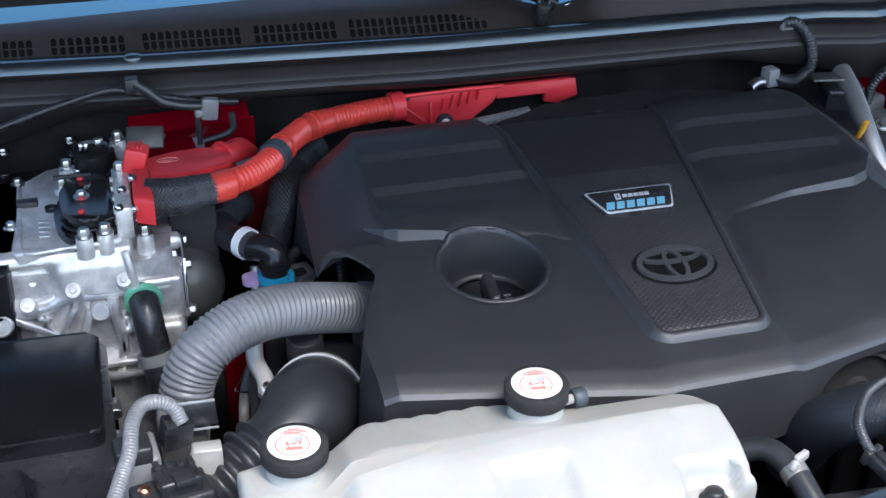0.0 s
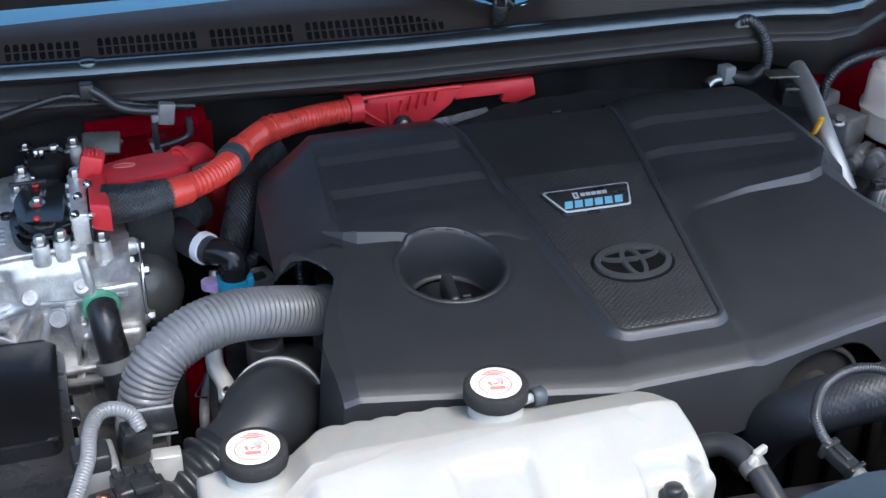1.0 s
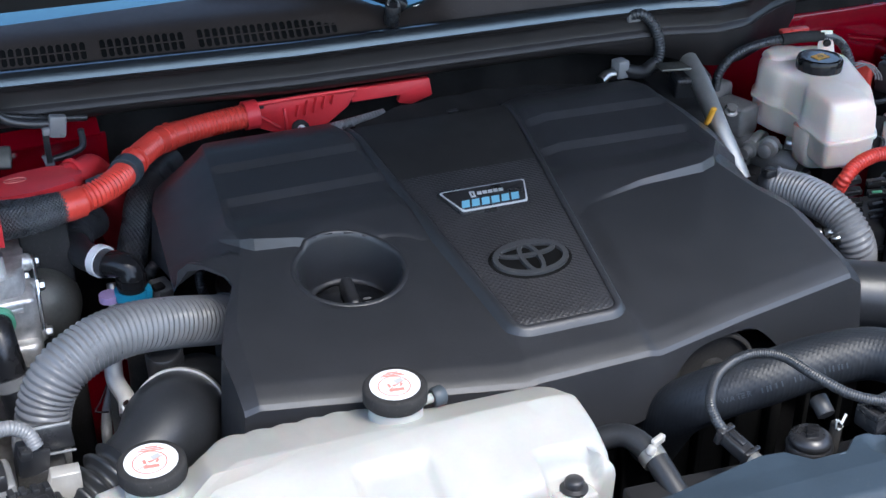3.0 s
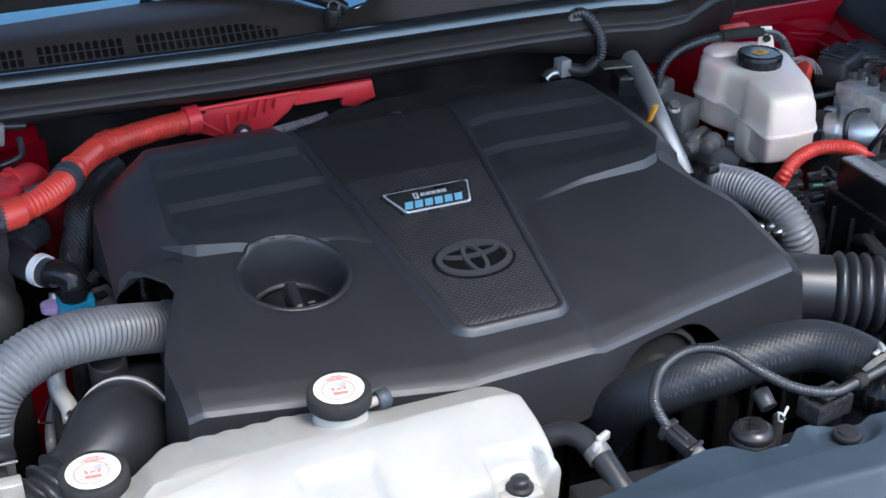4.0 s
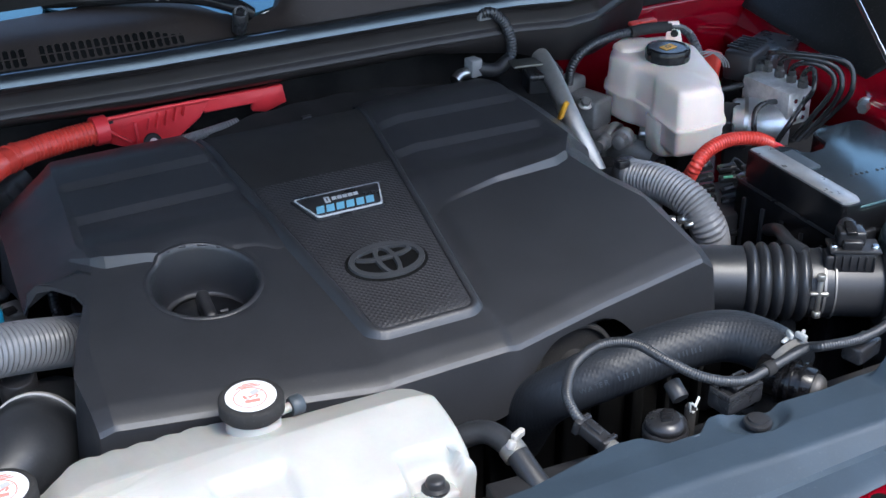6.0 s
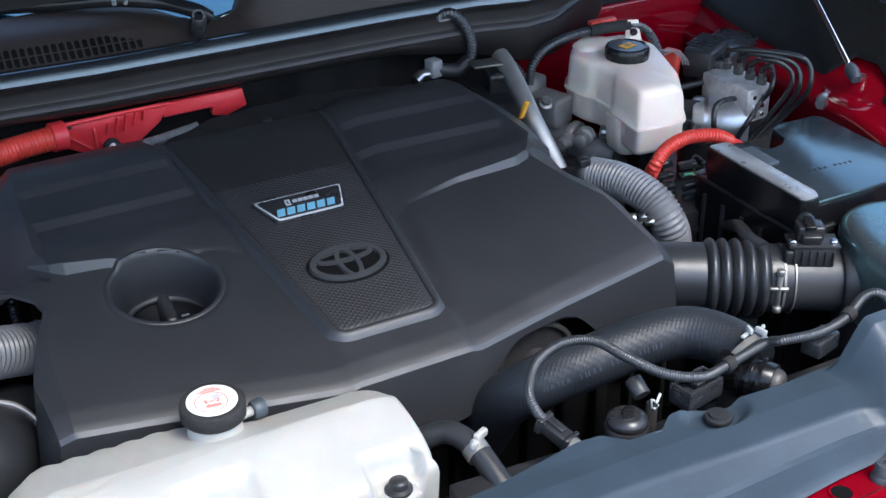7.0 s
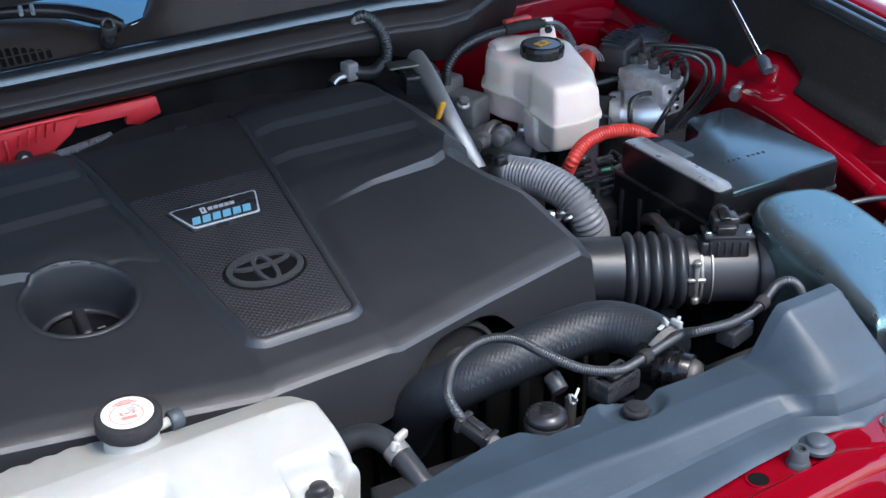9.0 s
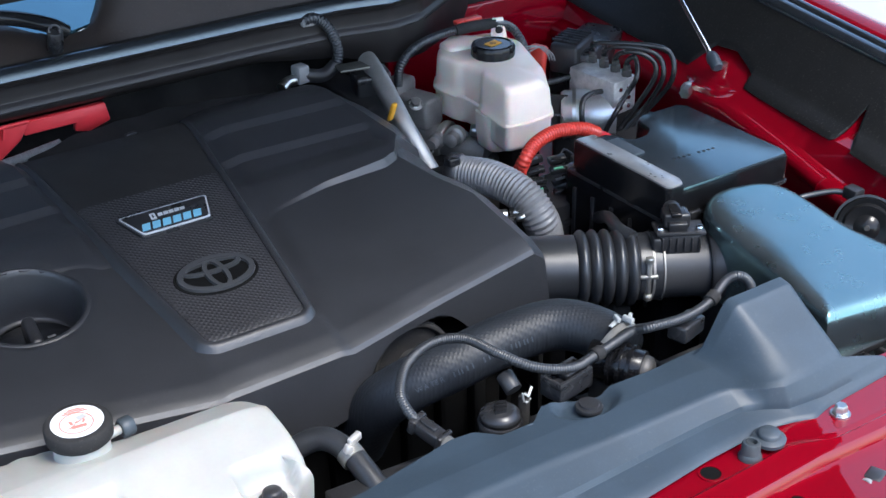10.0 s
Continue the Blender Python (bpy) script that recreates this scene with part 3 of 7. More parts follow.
SHOULDER_L = [(-0.19, -0.366), (-0.13, -0.366), (-0.02, -0.360), (0.03, -0.346), (0.055, -0.338), (0.085, -0.328), (0.115, -0.322), (0.15, -0.330), (0.33, -0.318), (0.36, -0.30)]
OUTER_L = [(-0.19, -0.380), (-0.05, -0.385), (0.0, -0.370), (0.03, -0.356), (0.055, -0.346), (0.075, -0.351), (0.095, -0.370), (0.110, -0.396), (0.125, -0.402), (0.27, -0.397), (0.33, -0.382), (0.36, -0.35)]
SHOULDER_R = [(-0.19, 0.366), (-0.10, 0.362), (0.0, 0.362), (0.05, 0.340), (0.116, 0.322), (0.150, 0.340), (0.20, 0.330), (0.33, 0.305), (0.36, 0.29)]
OUTER_R = [(-0.19, 0.384), (-0.10, 0.384), (0.0, 0.386), (0.05, 0.378), (0.116, 0.378), (0.22, 0.382), (0.30, 0.366), (0.33, 0.345), (0.36, 0.31)]
HOLE = (-0.211, 0.043, 0.0635)


def strip_half(y):
    return 0.066 + (y + 0.100) * 0.120


def ramp(a, b, x):
    return min(1.0, max(0.0, (x - a) / (b - a)))


def facet_line(x):
    """Where the raised rear panels begin, and how wide their slanting facet is."""
    if x < 0:
        return along([(-0.40, 0.160), (-0.335, 0.139), (-0.322, 0.112), (-0.308, 0.102), (-0.246, 0.096), (-0.170, 0.088), (-0.140, 0.082), (-0.127, 0.077), (-0.115, 0.066), (0, 0.06)], x), 0.004
    return along([(0, 0.066), (0.100, 0.066), (0.112, 0.076), (0.20, 0.0955), (0.293, 0.1005), (0.316, 0.110), (0.335, 0.138), (0.40, 0.16)], x), 0.005


def facet_rise(x):
    return along([(-0.40, 0.0), (-0.345, 0.0), (-0.333, 0.003), (-0.310, 0.0135), (-0.246, 0.0080), (-0.170, 0.0018), (0.0, 0.0012), (0.11, 0.001), (0.20, 0.005), (0.30, 0.0105), (0.4, 0.011)], x)


def cover_height(x, y):
    z = plane_z(y)
    # raised rear panels behind a slanting facet, with two low risers each
    line, width = facet_line(x)
    rise = facet_rise(x)
    z += rise * ramp(line, line + width, y) + (0.0125 - rise) * ramp(line + width, line + 0.08, y)
    inside = ramp(-0.330 + 0.03 * (y - 0.1), -0.320 + 0.03 * (y - 0.1), x) * (1 - ramp(0.314, 0.326, x + 0.06 * (y - 0.2))) * ramp(0.130, 0.160, y)
    z += inside * (0.0050 * ramp(0.190, 0.201, y + 0.02 * abs(x)) + 0.0050 * ramp(0.254, 0.265, y + 0.02 * abs(x)) - 0.0070)
    back = 0.028 * ramp(0.285, 0.362, y) ** 1.4
    z -= back
    # front chamfer
    f = front_y(x)
    z -= 0.0058 * (1 - ramp(f + 0.004, f + 0.028, y)) + 0.006 * (1 - soft(f - 0.002, f + 0.006, y))
    # a shallow channel beside the middle strip
    h = strip_half(y)
    z -= 0.004 * soft(h + 0.000, h + 0.012, x + 0.008) * (1 - soft(h + 0.016, h + 0.040, x + 0.008)) * soft(-0.11, -0.03, y)
    # the rear panels run out into the strip's foot
    z += (plane_z(y) + 0.002 - back - z) * (1 - ramp(h - 0.004, h + 0.016, abs(x + 0.008))) * ramp(-0.10, -0.06, y)
    # a low tongue from the strip to the front edge
    z += 0.0030 * (1 - ramp(0.069, 0.081, abs(x + 0.009))) * (1 - ramp(-0.128, -0.108, y))
    d = math.hypot(x - HOLE[0], y - HOLE[1])
    if d < HOLE[2] + 0.012:
        z -= 0.0025 * (1 - soft(HOLE[2] + 0.001, HOLE[2] + 0.012, d))
    # shoulders fall away at the sides
    sl, sr = along(SHOULDER_L, y), along(SHOULDER_R, y)
    ol, orr = along(OUTER_L, y), along(OUTER_R, y)
    if x < sl:
        z -= (0.0070 - 0.004 * soft(0.0, 0.03, y) + 0.046 * soft(0.106, 0.126, y)) * ramp(0, 1, (sl - x) / max(0.004, sl - ol))
    if x > sr:
        z -= (0.016 + 0.022 * soft(0.03, 0.13, y)) * ramp(0, 1, (x - sr) / max(0.004, orr - sr))
    return z


def skirt_foot(x, y):
    """The height of the skirt's lower edge, with an arch over the coolant hose and lifted flanks."""
    if y < -0.08:
        arch = math.exp(-((x - 0.165) / 0.085) ** 4)
        return 1.030 + 0.072 * arch
    if x < 0:
        return 1.03 + 0.140 * soft(-0.02, 0.02, y) - 0.045 * soft(0.095, 0.12, y) - 0.04 * soft(0.12, 0.30, y)
    return 1.05 + 0.02 * soft(0.0, 0.2, y)


COLUMNS = (6, 62, 5, 52, 4, 62, 6)
ROWS_ = (2, 5, 52, 5, 15, 3, 11, 3, 18)


def between(marks, counts, i):
    """The i-th line of a grid whose stretches between the marks are cut into the given counts."""
    for a, b, n in zip(marks, marks[1:], counts):
        if i <= n:
            return a + (b - a) * i / n
        i -= n
    return marks[-1]


def cover_mesh():
    nu, nv = sum(COLUMNS), sum(ROWS_)
    bm = bmesh.new()
    rows = []
    for j in range(nv + 1):
        row = []
        for i in range(nu + 1):
            y = -0.16 + 0.5 * j / nv
            for _ in range(5):
                h = strip_half(max(y, -0.112))
                x = between((along(OUTER_L, y), along(SHOULDER_L, y), -h - 0.024, -h - 0.010, h - 0.006, h + 0.006, along(SHOULDER_R, y), along(OUTER_R, y)), COLUMNS, i)
                f, (line, width), tilt = front_y(x), facet_line(x), 0.02 * abs(x)
                y = between((f, f + 0.004, f + 0.028, line, line + width, 0.190 - tilt, 0.201 - tilt, 0.254 - tilt, 0.265 - tilt, 0.350 - 0.14 * x * x), ROWS_, j)
            row.append(bm.verts.new((x, y, cover_height(x, y))))
        rows.append(row)
    for a, b in zip(rows, rows[1:]):
        for i in range(nu):
            c = (a[i].co + b[i + 1].co) / 2
            if math.hypot(c.x - HOLE[0], c.y - HOLE[1]) > 0.0625:
                bm.faces.new((a[i], a[i + 1], b[i + 1], b[i]))
    # skirt round the edge, leaning a little outwards as it goes down
    edge = rows[0] + [r[-1] for r in rows[1:]] + rows[-1][-2::-1] + [r[0] for r in rows[-2:0:-1]]
    levels = []
    for s in (0.12, 0.45, 0.8, 1.0):
        ring = []
        for v in edge:
            foot = min(skirt_foot(v.co.x, v.co.y), v.co.z - 0.004)
            out = Vector((v.co.x, v.co.y - 0.08, 0)).normalized()
            lean = min(0.010, 0.12 * (v.co.z - foot))
            ring.append(bm.verts.new((v.co.x + out.x * lean * s, v.co.y + out.y * lean * s, v.co.z + (foot - v.co.z) * s)))
        levels.append(ring)
    n = len(edge)
    for a, b in zip([edge] + levels, levels):
        for k in range(n):
            bm.faces.new((a[k], b[k], b[(k + 1) % n], a[(k + 1) % n]))
    bmesh.ops.delete(bm, geom=[v for v in bm.verts if not v.link_faces], context="VERTS")
    return bm


cover = thing("engine_cover", "dark grey moulded plastic engine cover with an oil filler recess", "engine cover", (0, 0.08, 1.04))
cover_body = part("body", cover_mesh(), M_COVER, cover, smooth=17)
WELL = Matrix.Translation((HOLE[0], HOLE[1], plane_z(HOLE[1]))) @ Matrix.Rotation(math.atan(COVER_SLOPE), 4, "X")
well = moved(lathe([(0.0720, -0.0050), (0.0680, -0.0014), (0.0655, -0.0004), (0.0638, -0.0008), (0.0622, -0.0024), (0.0605, -0.0075), (0.0540, -0.046), (0.0515, -0.058), (0.0495, -0.061), (0.0455, -0.0615)], seg=72, caps=False), WELL)
for v in well.verts:
    q = WELL.inverted() @ v.co
    flat = Vector((q.x, q.y)).normalized() * 0.0700
    raised = max(0.0, cover_height(HOLE[0] + flat.x, HOLE[1] + flat.y) - plane_z(HOLE[1] + flat.y))
    v.co.z += raised * ramp(-0.030, -0.002, q.z)
part("filler_well", well, M_COVER, cover, smooth=60)
for x in (-0.25, 0.25):
    part("mounting_post", rod((x, 0.2, 1.03), (x, 0.2, plane_z(0.2) - 0.005), 0.012), M_RUBBER, cover)


def strip_ring(off, lift, n=9):
    """The strip's outline, off metres outside its edge, with rounded front corners."""
    r, y0, y1 = 0.017, -0.124, 0.318
    a, b = strip_half(y0 + r), strip_half(y1)
    pts = [(-b - off, y1)]
    for k in range(1, 12):
        y = y1 + (y0 + r - y1) * k / 12
        pts.append((-strip_half(y) - off, y))
    for side, start in ((-1, math.pi), (1, 1.5 * math.pi)):
        for k in range(n + 1):
            t = start + 0.5 * math.pi * k / n
            pts.append((side * (a - r) + (r + off) * math.cos(t), y0 + r + (r + off) * math.sin(t)))
    for k in range(11, 0, -1):
        y = y1 + (y0 + r - y1) * k / 12
        pts.append((strip_half(y) + off, y))
    pts.append((b + off, y1))
    return [Vector((x - 0.008, y, plane_z(y) + lift - 0.028 * ramp(0.285, 0.362, y) ** 1.4)) for x, y in pts]


def strip_mesh(rings, fill):
    bm = bmesh.new()
    made = [[bm.verts.new(c) for c in strip_ring(o, h)] for o, h in rings]
    for p, q in zip(made, made[1:]):
        for k in range(len(p) - 1):
            bm.faces.new((p[k], p[k + 1], q[k + 1], q[k]))
    if fill:
        top, m = made[-1], len(made[-1])
        for k in range(m // 2 - 1):
            bm.faces.new((top[k], top[k + 1], top[m - 2 - k], top[m - 1 - k]))
    return bm


part("strip_frame", strip_mesh([(0.0125, -0.006), (0.0098, 0.0002), (0.0042, 0.0086), (0.0026, 0.0100), (0.0000, 0.0106), (-0.0022, 0.0105), (-0.0030, 0.0100), (-0.0040, 0.0094), (-0.0042, 0.0070)], False), M_COVER, cover, smooth=50)
weave = strip_mesh([(-0.0042, 0.0070), (-0.0046, 0.0086), (-0.0056, 0.0094)], True)
for f in weave.faces:
    f.material_index = int(f.calc_center_median().y > 0.185)
part("weave_panel", weave, (M_WEAVE, M_STRIP), cover, "black panel with a fine woven relief below the badge")


def on_cover(x, y, lift=0.0):
    return Matrix.Translation((x, y, plane_z(y) + lift)) @ Matrix.Rotation(math.atan(COVER_SLOPE), 4, "X")


def oval_ring(a, b, w, h, seg=48):
    bm = bmesh.new()
    rings = []
    for da, z in ((0, 0), (0.0006, h), (w - 0.0006, h), (w, 0)):
        rings.append([bm.verts.new(((a - da) * math.cos(2 * math.pi * k / seg), (b - da) * math.sin(2 * math.pi * k / seg), z)) for k in range(seg)])
    for p, q in zip(rings, rings[1:] + rings[:1]):
        for k in range(seg):
            bm.faces.new((p[k], p[(k + 1) % seg], q[(k + 1) % seg], q[k]))
    return bm


flap = sheet(steps(-0.10, 0.285, 28), steps(0, 1, 8), lambda x, s: (x, 0.338 + (along([(-0.10, 0.362), (-0.02, 0.405), (0.06, 0.416), (0.13, 0.420), (0.22, 0.402), (0.285, 0.372)], x) - 0.338) * s, 1.176 + 0.010 * s + 0.0012 * math.sin(90 * x + 4 * s)))
part("rear_flap", thick(flap, 0.002), M_STRIP, cover, "thin black flap behind the cover")
for x in (0.045, 0.125):
    part("flap_clip", box(x, 0.366, 1.184, 0.016, 0.007, 0.004, 0.001, turn=(0, 0, 8)), M_BLACK, cover)
EMBLEM = on_cover(-0.0075, -0.0135, 0.0094)
oval = bmesh.new()
bmesh.ops.create_circle(oval, cap_ends=True, segments=48, radius=1.0)
for v in oval.verts:
    v.co = Vector((v.co.x * 0.049, v.co.y * 0.0335, 0.0006))
ext = bmesh.ops.extrude_face_region(oval, geom=oval.faces[:])
for g in ext["geom"]:
    if isinstance(g, bmesh.types.BMVert):
        g.co.z -= 0.003
# Emblem floor and groove carry painted recess shade.
emblem = part("emblem", moved(oval, EMBLEM), M_SHADE, cover, "dark oval emblem of crossing ovals")
part("groove", moved(oval_ring(0.0515, 0.0360, 0.0032, 0.0009), EMBLEM), M_SHADE, emblem)
part("outer_oval", moved(oval_ring(0.0475, 0.0320, 0.0078, 0.0042), EMBLEM), M_EMBLEM, emblem)
part("upright_oval", moved(oval_ring(0.0142, 0.0290, 0.0066, 0.0040), EMBLEM @ Matrix.Translation((0, -0.002, 0))), M_EMBLEM, emblem)
part("level_oval", moved(oval_ring(0.0380, 0.0132, 0.0066, 0.0038), EMBLEM @ Matrix.Translation((0, 0.0135, 0))), M_EMBLEM, emblem)

BADGE = on_cover(-0.0085, 0.1095, 0.0092)


badge_outline = lambda g, h, c: prism([(-0.058 - g, 0.0215 + g), (-0.0425 - g * 0.6, -0.0215 - g), (0.0425 + g * 0.6, -0.0215 - g), (0.0565 + g, 0.0215 + g)], 0, h, 0.0008, 2, corner=c)
badge = part("badge", moved(badge_outline(0.0045, 0.0035, 0.006), BADGE), M_SATIN, cover, "black badge with a chrome rim and pale blue lettering")
part("rim", moved(badge_outline(0.0008, 0.0048, 0.004), BADGE), M_SILVER, badge)
part("face", moved(badge_outline(-0.0018, 0.0054, 0.004), BADGE), M_SATIN, badge)


def bars(parent, name, m, spans, y, h, lift, material, lean=0.25, thick_=0.0006):
    """Plain upright bars standing for lettering, each from x0 to x1."""
    for x0, x1 in spans:
        bm = bmesh.new()
        vs = [bm.verts.new(c) for c in ((x0, y, lift), (x1, y, lift), (x1 + lean * h, y + h, lift), (x0 + lean * h, y + h, lift))]
        f = bm.faces.new(vs)
        e = bmesh.ops.extrude_face_region(bm, geom=[f])
        for g in e["geom"]:
            if isinstance(g, bmesh.types.BMVert):
                g.co.z += thick_
        part(name, moved(bm, m), material, parent)


bars(badge, "letter_bar", BADGE, [(-0.0235, -0.0165)], 0.0010, 0.0120, 0.0053, M_SILVER, 0.1)
bars(badge, "letter_gap", BADGE, [(-0.0208, -0.0190)], 0.0040, 0.0060, 0.0056, M_SATIN, 0.1)
bars(badge, "letter_bar", BADGE, [(-0.0135 + 0.0072 * k, -0.0075 + 0.0072 * k) for k in range(5)], 0.0045, 0.0060, 0.0053, M_SILVER, 0.2)
bars(badge, "letter_bar", BADGE, [(-0.0425 + 0.0132 * k, -0.0322 + 0.0132 * k) for k in range(6)], -0.0165, 0.0135, 0.0053, M_PALEBLUE, 0.35)

# oil filler cap at the bottom of the recess
cap_at = Vector((HOLE[0], HOLE[1], 1.092))
oil = thing("oil_filler_cap", "black plastic oil filler cap with a raised grip bar", "filler cap", cap_at)
part("neck", rod(cap_at - Vector((0, 0, 0.04)), cap_at, 0.036, 28), M_MATTE, oil)
part("cap", lathe([(0.030, 0), (0.0475, 0), (0.048, 0.002), (0.048, 0.013), (0.046, 0.015), (0.0, 0.0155)], cap_at, seg=40, caps=False, wobble=lambda a: 1 + 0.012 * math.cos(18 * a)), M_BOX, oil)
grip = part("grip", box(cap_at.x, cap_at.y, cap_at.z + 0.026, 0.017, 0.074, 0.022, 0.004, turn=(0, 0, -6), taper=0.75), M_BLACK, oil)
for k in range(4):
    part("print_bar", box(cap_at.x + 0.021, cap_at.y - 0.022 + 0.0085 * k, cap_at.z + 0.0162, 0.009, 0.0035, 0.0008, 0), M_CONDUIT, oil)


# ---- front of the bay ----
def cap_with_sticker(name_label, at, tilt):
    """A round pressure cap with a warning sticker."""
    up = Vector(tilt).normalized()
    foot = Vector(at) - up * 0.0175
    c = thing("reservoir_cap", name_label, "cap", foot, "caps on the coolant reservoir")
    part("body", lathe([(0.026, 0), (0.0315, 0.0), (0.0325, 0.0012), (0.0325, 0.0147), (0.0312, 0.0163), (0.0285, 0.0170), (0.0, 0.0170)], foot, foot + up, 48, caps=False, wobble=lambda a: 1 + 0.006 * math.cos(32 * a)), M_MATTE, c)
    m = aim(Vector(at), Vector(at) + up)
    turn = Matrix.Rotation(radians(20), 4, "Z")
    st = part("sticker", moved(lathe([(0.0253, 0), (0.0253, 0.0005), (0.0, 0.0006)], seg=48, caps=False), m @ Matrix.Translation((0, 0, -0.0006))), M_STICKER, c, "round white warning sticker with red print")
    part("ring_print", moved(ring_band((0, 0, 0), (0, 0, 1), 0.0152, 0.0166, 0.0002, 44), m @ Matrix.Translation((0, -0.003, 0))), M_REDINK, st)
    mm = m @ turn
    for x, y, w, h, r in ((0.001, -0.009, 0.015, 0.0045, 6), (-0.006, -0.002, 0.003, 0.006, 20), (0.006, -0.0015, 0.0025, 0.005, -25), (0.0, -0.0015, 0.006, 0.0018, 10)):
        part("print_mark", moved(box(0, 0, 0.0002, w, h, 0.0006, 0), mm @ pose(x, y, 0, 0, 0, r)), M_REDINK, st)
    part("hand_print", moved(box(0, 0, 0.0002, 0.009, 0.0065, 0.0006, 0), mm @ pose(0.004, 0.005, 0, 0, 0, 30)), M_TIE, st)
    for k, w in enumerate((0.012, 0.020, 0.025)):
        part("warning_band", moved(box(0, 0, 0.0002, w, 0.0015, 0.0005, 0), mm @ pose(-0.001, 0.0195 - 0.0026 * k, 0, 0, 0, 4)), M_REDINK, st)
    part("slash", moved(box(0, 0, 0.0002, 0.030, 0.0007, 0.0005, 0), mm @ pose(0, -0.003, 0, 0, 0, 40)), M_REDINK, st)
    return c


tank = thing("coolant_reservoir", "milky white plastic coolant reservoir with two filler necks", "coolant tank", (-0.30, -0.26, 0.68))


TANK_OUT = [(-0.545, -0.200), (-0.500, -0.188), (-0.466, -0.190), (-0.452, -0.196), (-0.436, -0.186), (-0.420, -0.168), (-0.405, -0.162), (-0.34, -0.163), (-0.285, -0.164), (-0.245, -0.172), (-0.215, -0.190), (-0.19, -0.195), (-0.115, -0.196), (-0.085, -0.196), (-0.072, -0.200), (-0.065, -0.212), (-0.063, -0.25), (-0.062, -0.31), (-0.067, -0.335), (-0.085, -0.345), (-0.30, -0.352), (-0.50, -0.350), (-0.545, -0.340)]
TANK_REAR = [(-0.545, -0.200), (-0.452, -0.190), (-0.42, -0.166), (-0.285, -0.164), (-0.215, -0.190), (-0.05, -0.197)]


def tank_top(x, y):
    """A low roof: a ridge along the vessel, a fluted fall to the rear, a shelf under the second neck."""
    rear = along(TANK_REAR, x)
    if y > -0.254:
        u = min(1.0, (y + 0.254) / (rear + 0.254))
        z = 1.143 - 0.026 * u
        flute = soft(-0.425, -0.405, x) - soft(-0.285, -0.265, x)
        z += 0.0028 * (abs(math.cos((x + 0.405) * math.pi / 0.027)) - 0.6) * flute * soft(0.15, 0.6, u)
    else:
        z = 1.143 - 0.034 * min(1.0, (-0.254 - y) / 0.09) ** 1.2
        # a shallow square recess in the front slope
        z -= 0.006 * soft(-0.318, -0.310, x) * (1 - soft(-0.245, -0.235, x)) * soft(-0.283, -0.290, y)
    z -= 0.007 * soft(-0.100, -0.052, x) * soft(-0.30, -0.24, y)
    z -= 0.020 * soft(-0.140, -0.132, x) * (1 - soft(-0.084, -0.076, x)) * soft(-0.312, -0.320, y)
    shelf = 1 - soft(-0.468, -0.438, x)
    return z + (1.112 - 0.02 * max(0.0, -0.25 - y) / 0.09 - z) * shelf


def tank_mesh():
    line, _ = smooth_line([Vector((x, y, 0)) for x, y in TANK_OUT + TANK_OUT[:1]], 0.0045)
    line = line[:-1]
    bm = bmesh.new()
    rings = []
    # wall from the foot up, round the shoulder and over the roof
    shape = [(0.010, -0.44), (0.009, -0.42), (0.006, -0.10), (0.0, -0.066), (0.0, -0.058), (0.003, -0.052), (0.001, -0.012), (0.0022, -0.006), (0.005, -0.0022), (0.009, -0.0004)] + [(0.009 + 0.0055 * k, 0.0) for k in range(1, 14)]
    for inset, dz in shape:
        ring = []
        for p in line:
            d = p - Vector((min(-0.125, max(-0.47, p.x)), -0.258, 0))
            q = p - d.normalized() * min(inset, d.length * 0.96)
            ring.append(bm.verts.new((q.x, q.y, (tank_top(q.x, q.y) if dz > -0.2 else 1.12) + dz)))
        rings.append(ring)
    n = len(line)
    for a, b in zip(rings, rings[1:]):
        for i in range(n):
            bm.faces.new((a[i], a[(i + 1) % n], b[(i + 1) % n], b[i]))
    bm.faces.new(rings[-1])
    bm.faces.new(rings[0][::-1])
    return bm


part("body", tank_mesh(), M_TANK, tank, smooth=60)
seam_line, _ = smooth_line([Vector((x, y, 0)) for x, y in TANK_OUT + TANK_OUT[:1]], 0.012)
part("seam", tube([Vector((p.x, p.y, tank_top(p.x, p.y) - 0.055)) for p in seam_line], 0.0026, 8, 0.012), M_TANK, tank)
# moulded loop seam standing up round the end
part("end_seam", tube([(-0.100, -0.200, 1.112), (-0.078, -0.203, 1.110), (-0.066, -0.222, 1.112), (-0.062, -0.250, 1.114), (-0.061, -0.285, 1.108), (-0.062, -0.320, 1.085)], 0.0032, 8, 0.004), M_TANK, tank)
for at, top in (((-0.245, -0.211), 1.150), ((-0.4895, -0.2175), 1.132)):
    z = tank_top(*at)
    part("filler_neck", lathe([(0.036, 0), (0.030, 0.008), (0.0275, 0.012), (0.0275, top - z + 0.012)], (at[0], at[1], z - 0.012), (at[0], at[1], 2), 36), M_TANK, tank)
spout = part("overflow_spout", rod((-0.235, -0.209, 1.134), (-0.194, -0.203, 1.136), 0.005), M_TANK, tank)
part("spout_plug", lathe([(0.009, 0), (0.0105, 0.002), (0.0105, 0.012), (0.0085, 0.014)], (-0.204, -0.205, 1.1355), (-0.15, -0.197, 1.136), 12), M_DARKCLIP, spout, "dark grey plastic plug")
lug = part("mounting_lug", box(-0.110, -0.345, 1.083, 0.045, 0.020, 0.020, 0.004), M_TANK, tank)
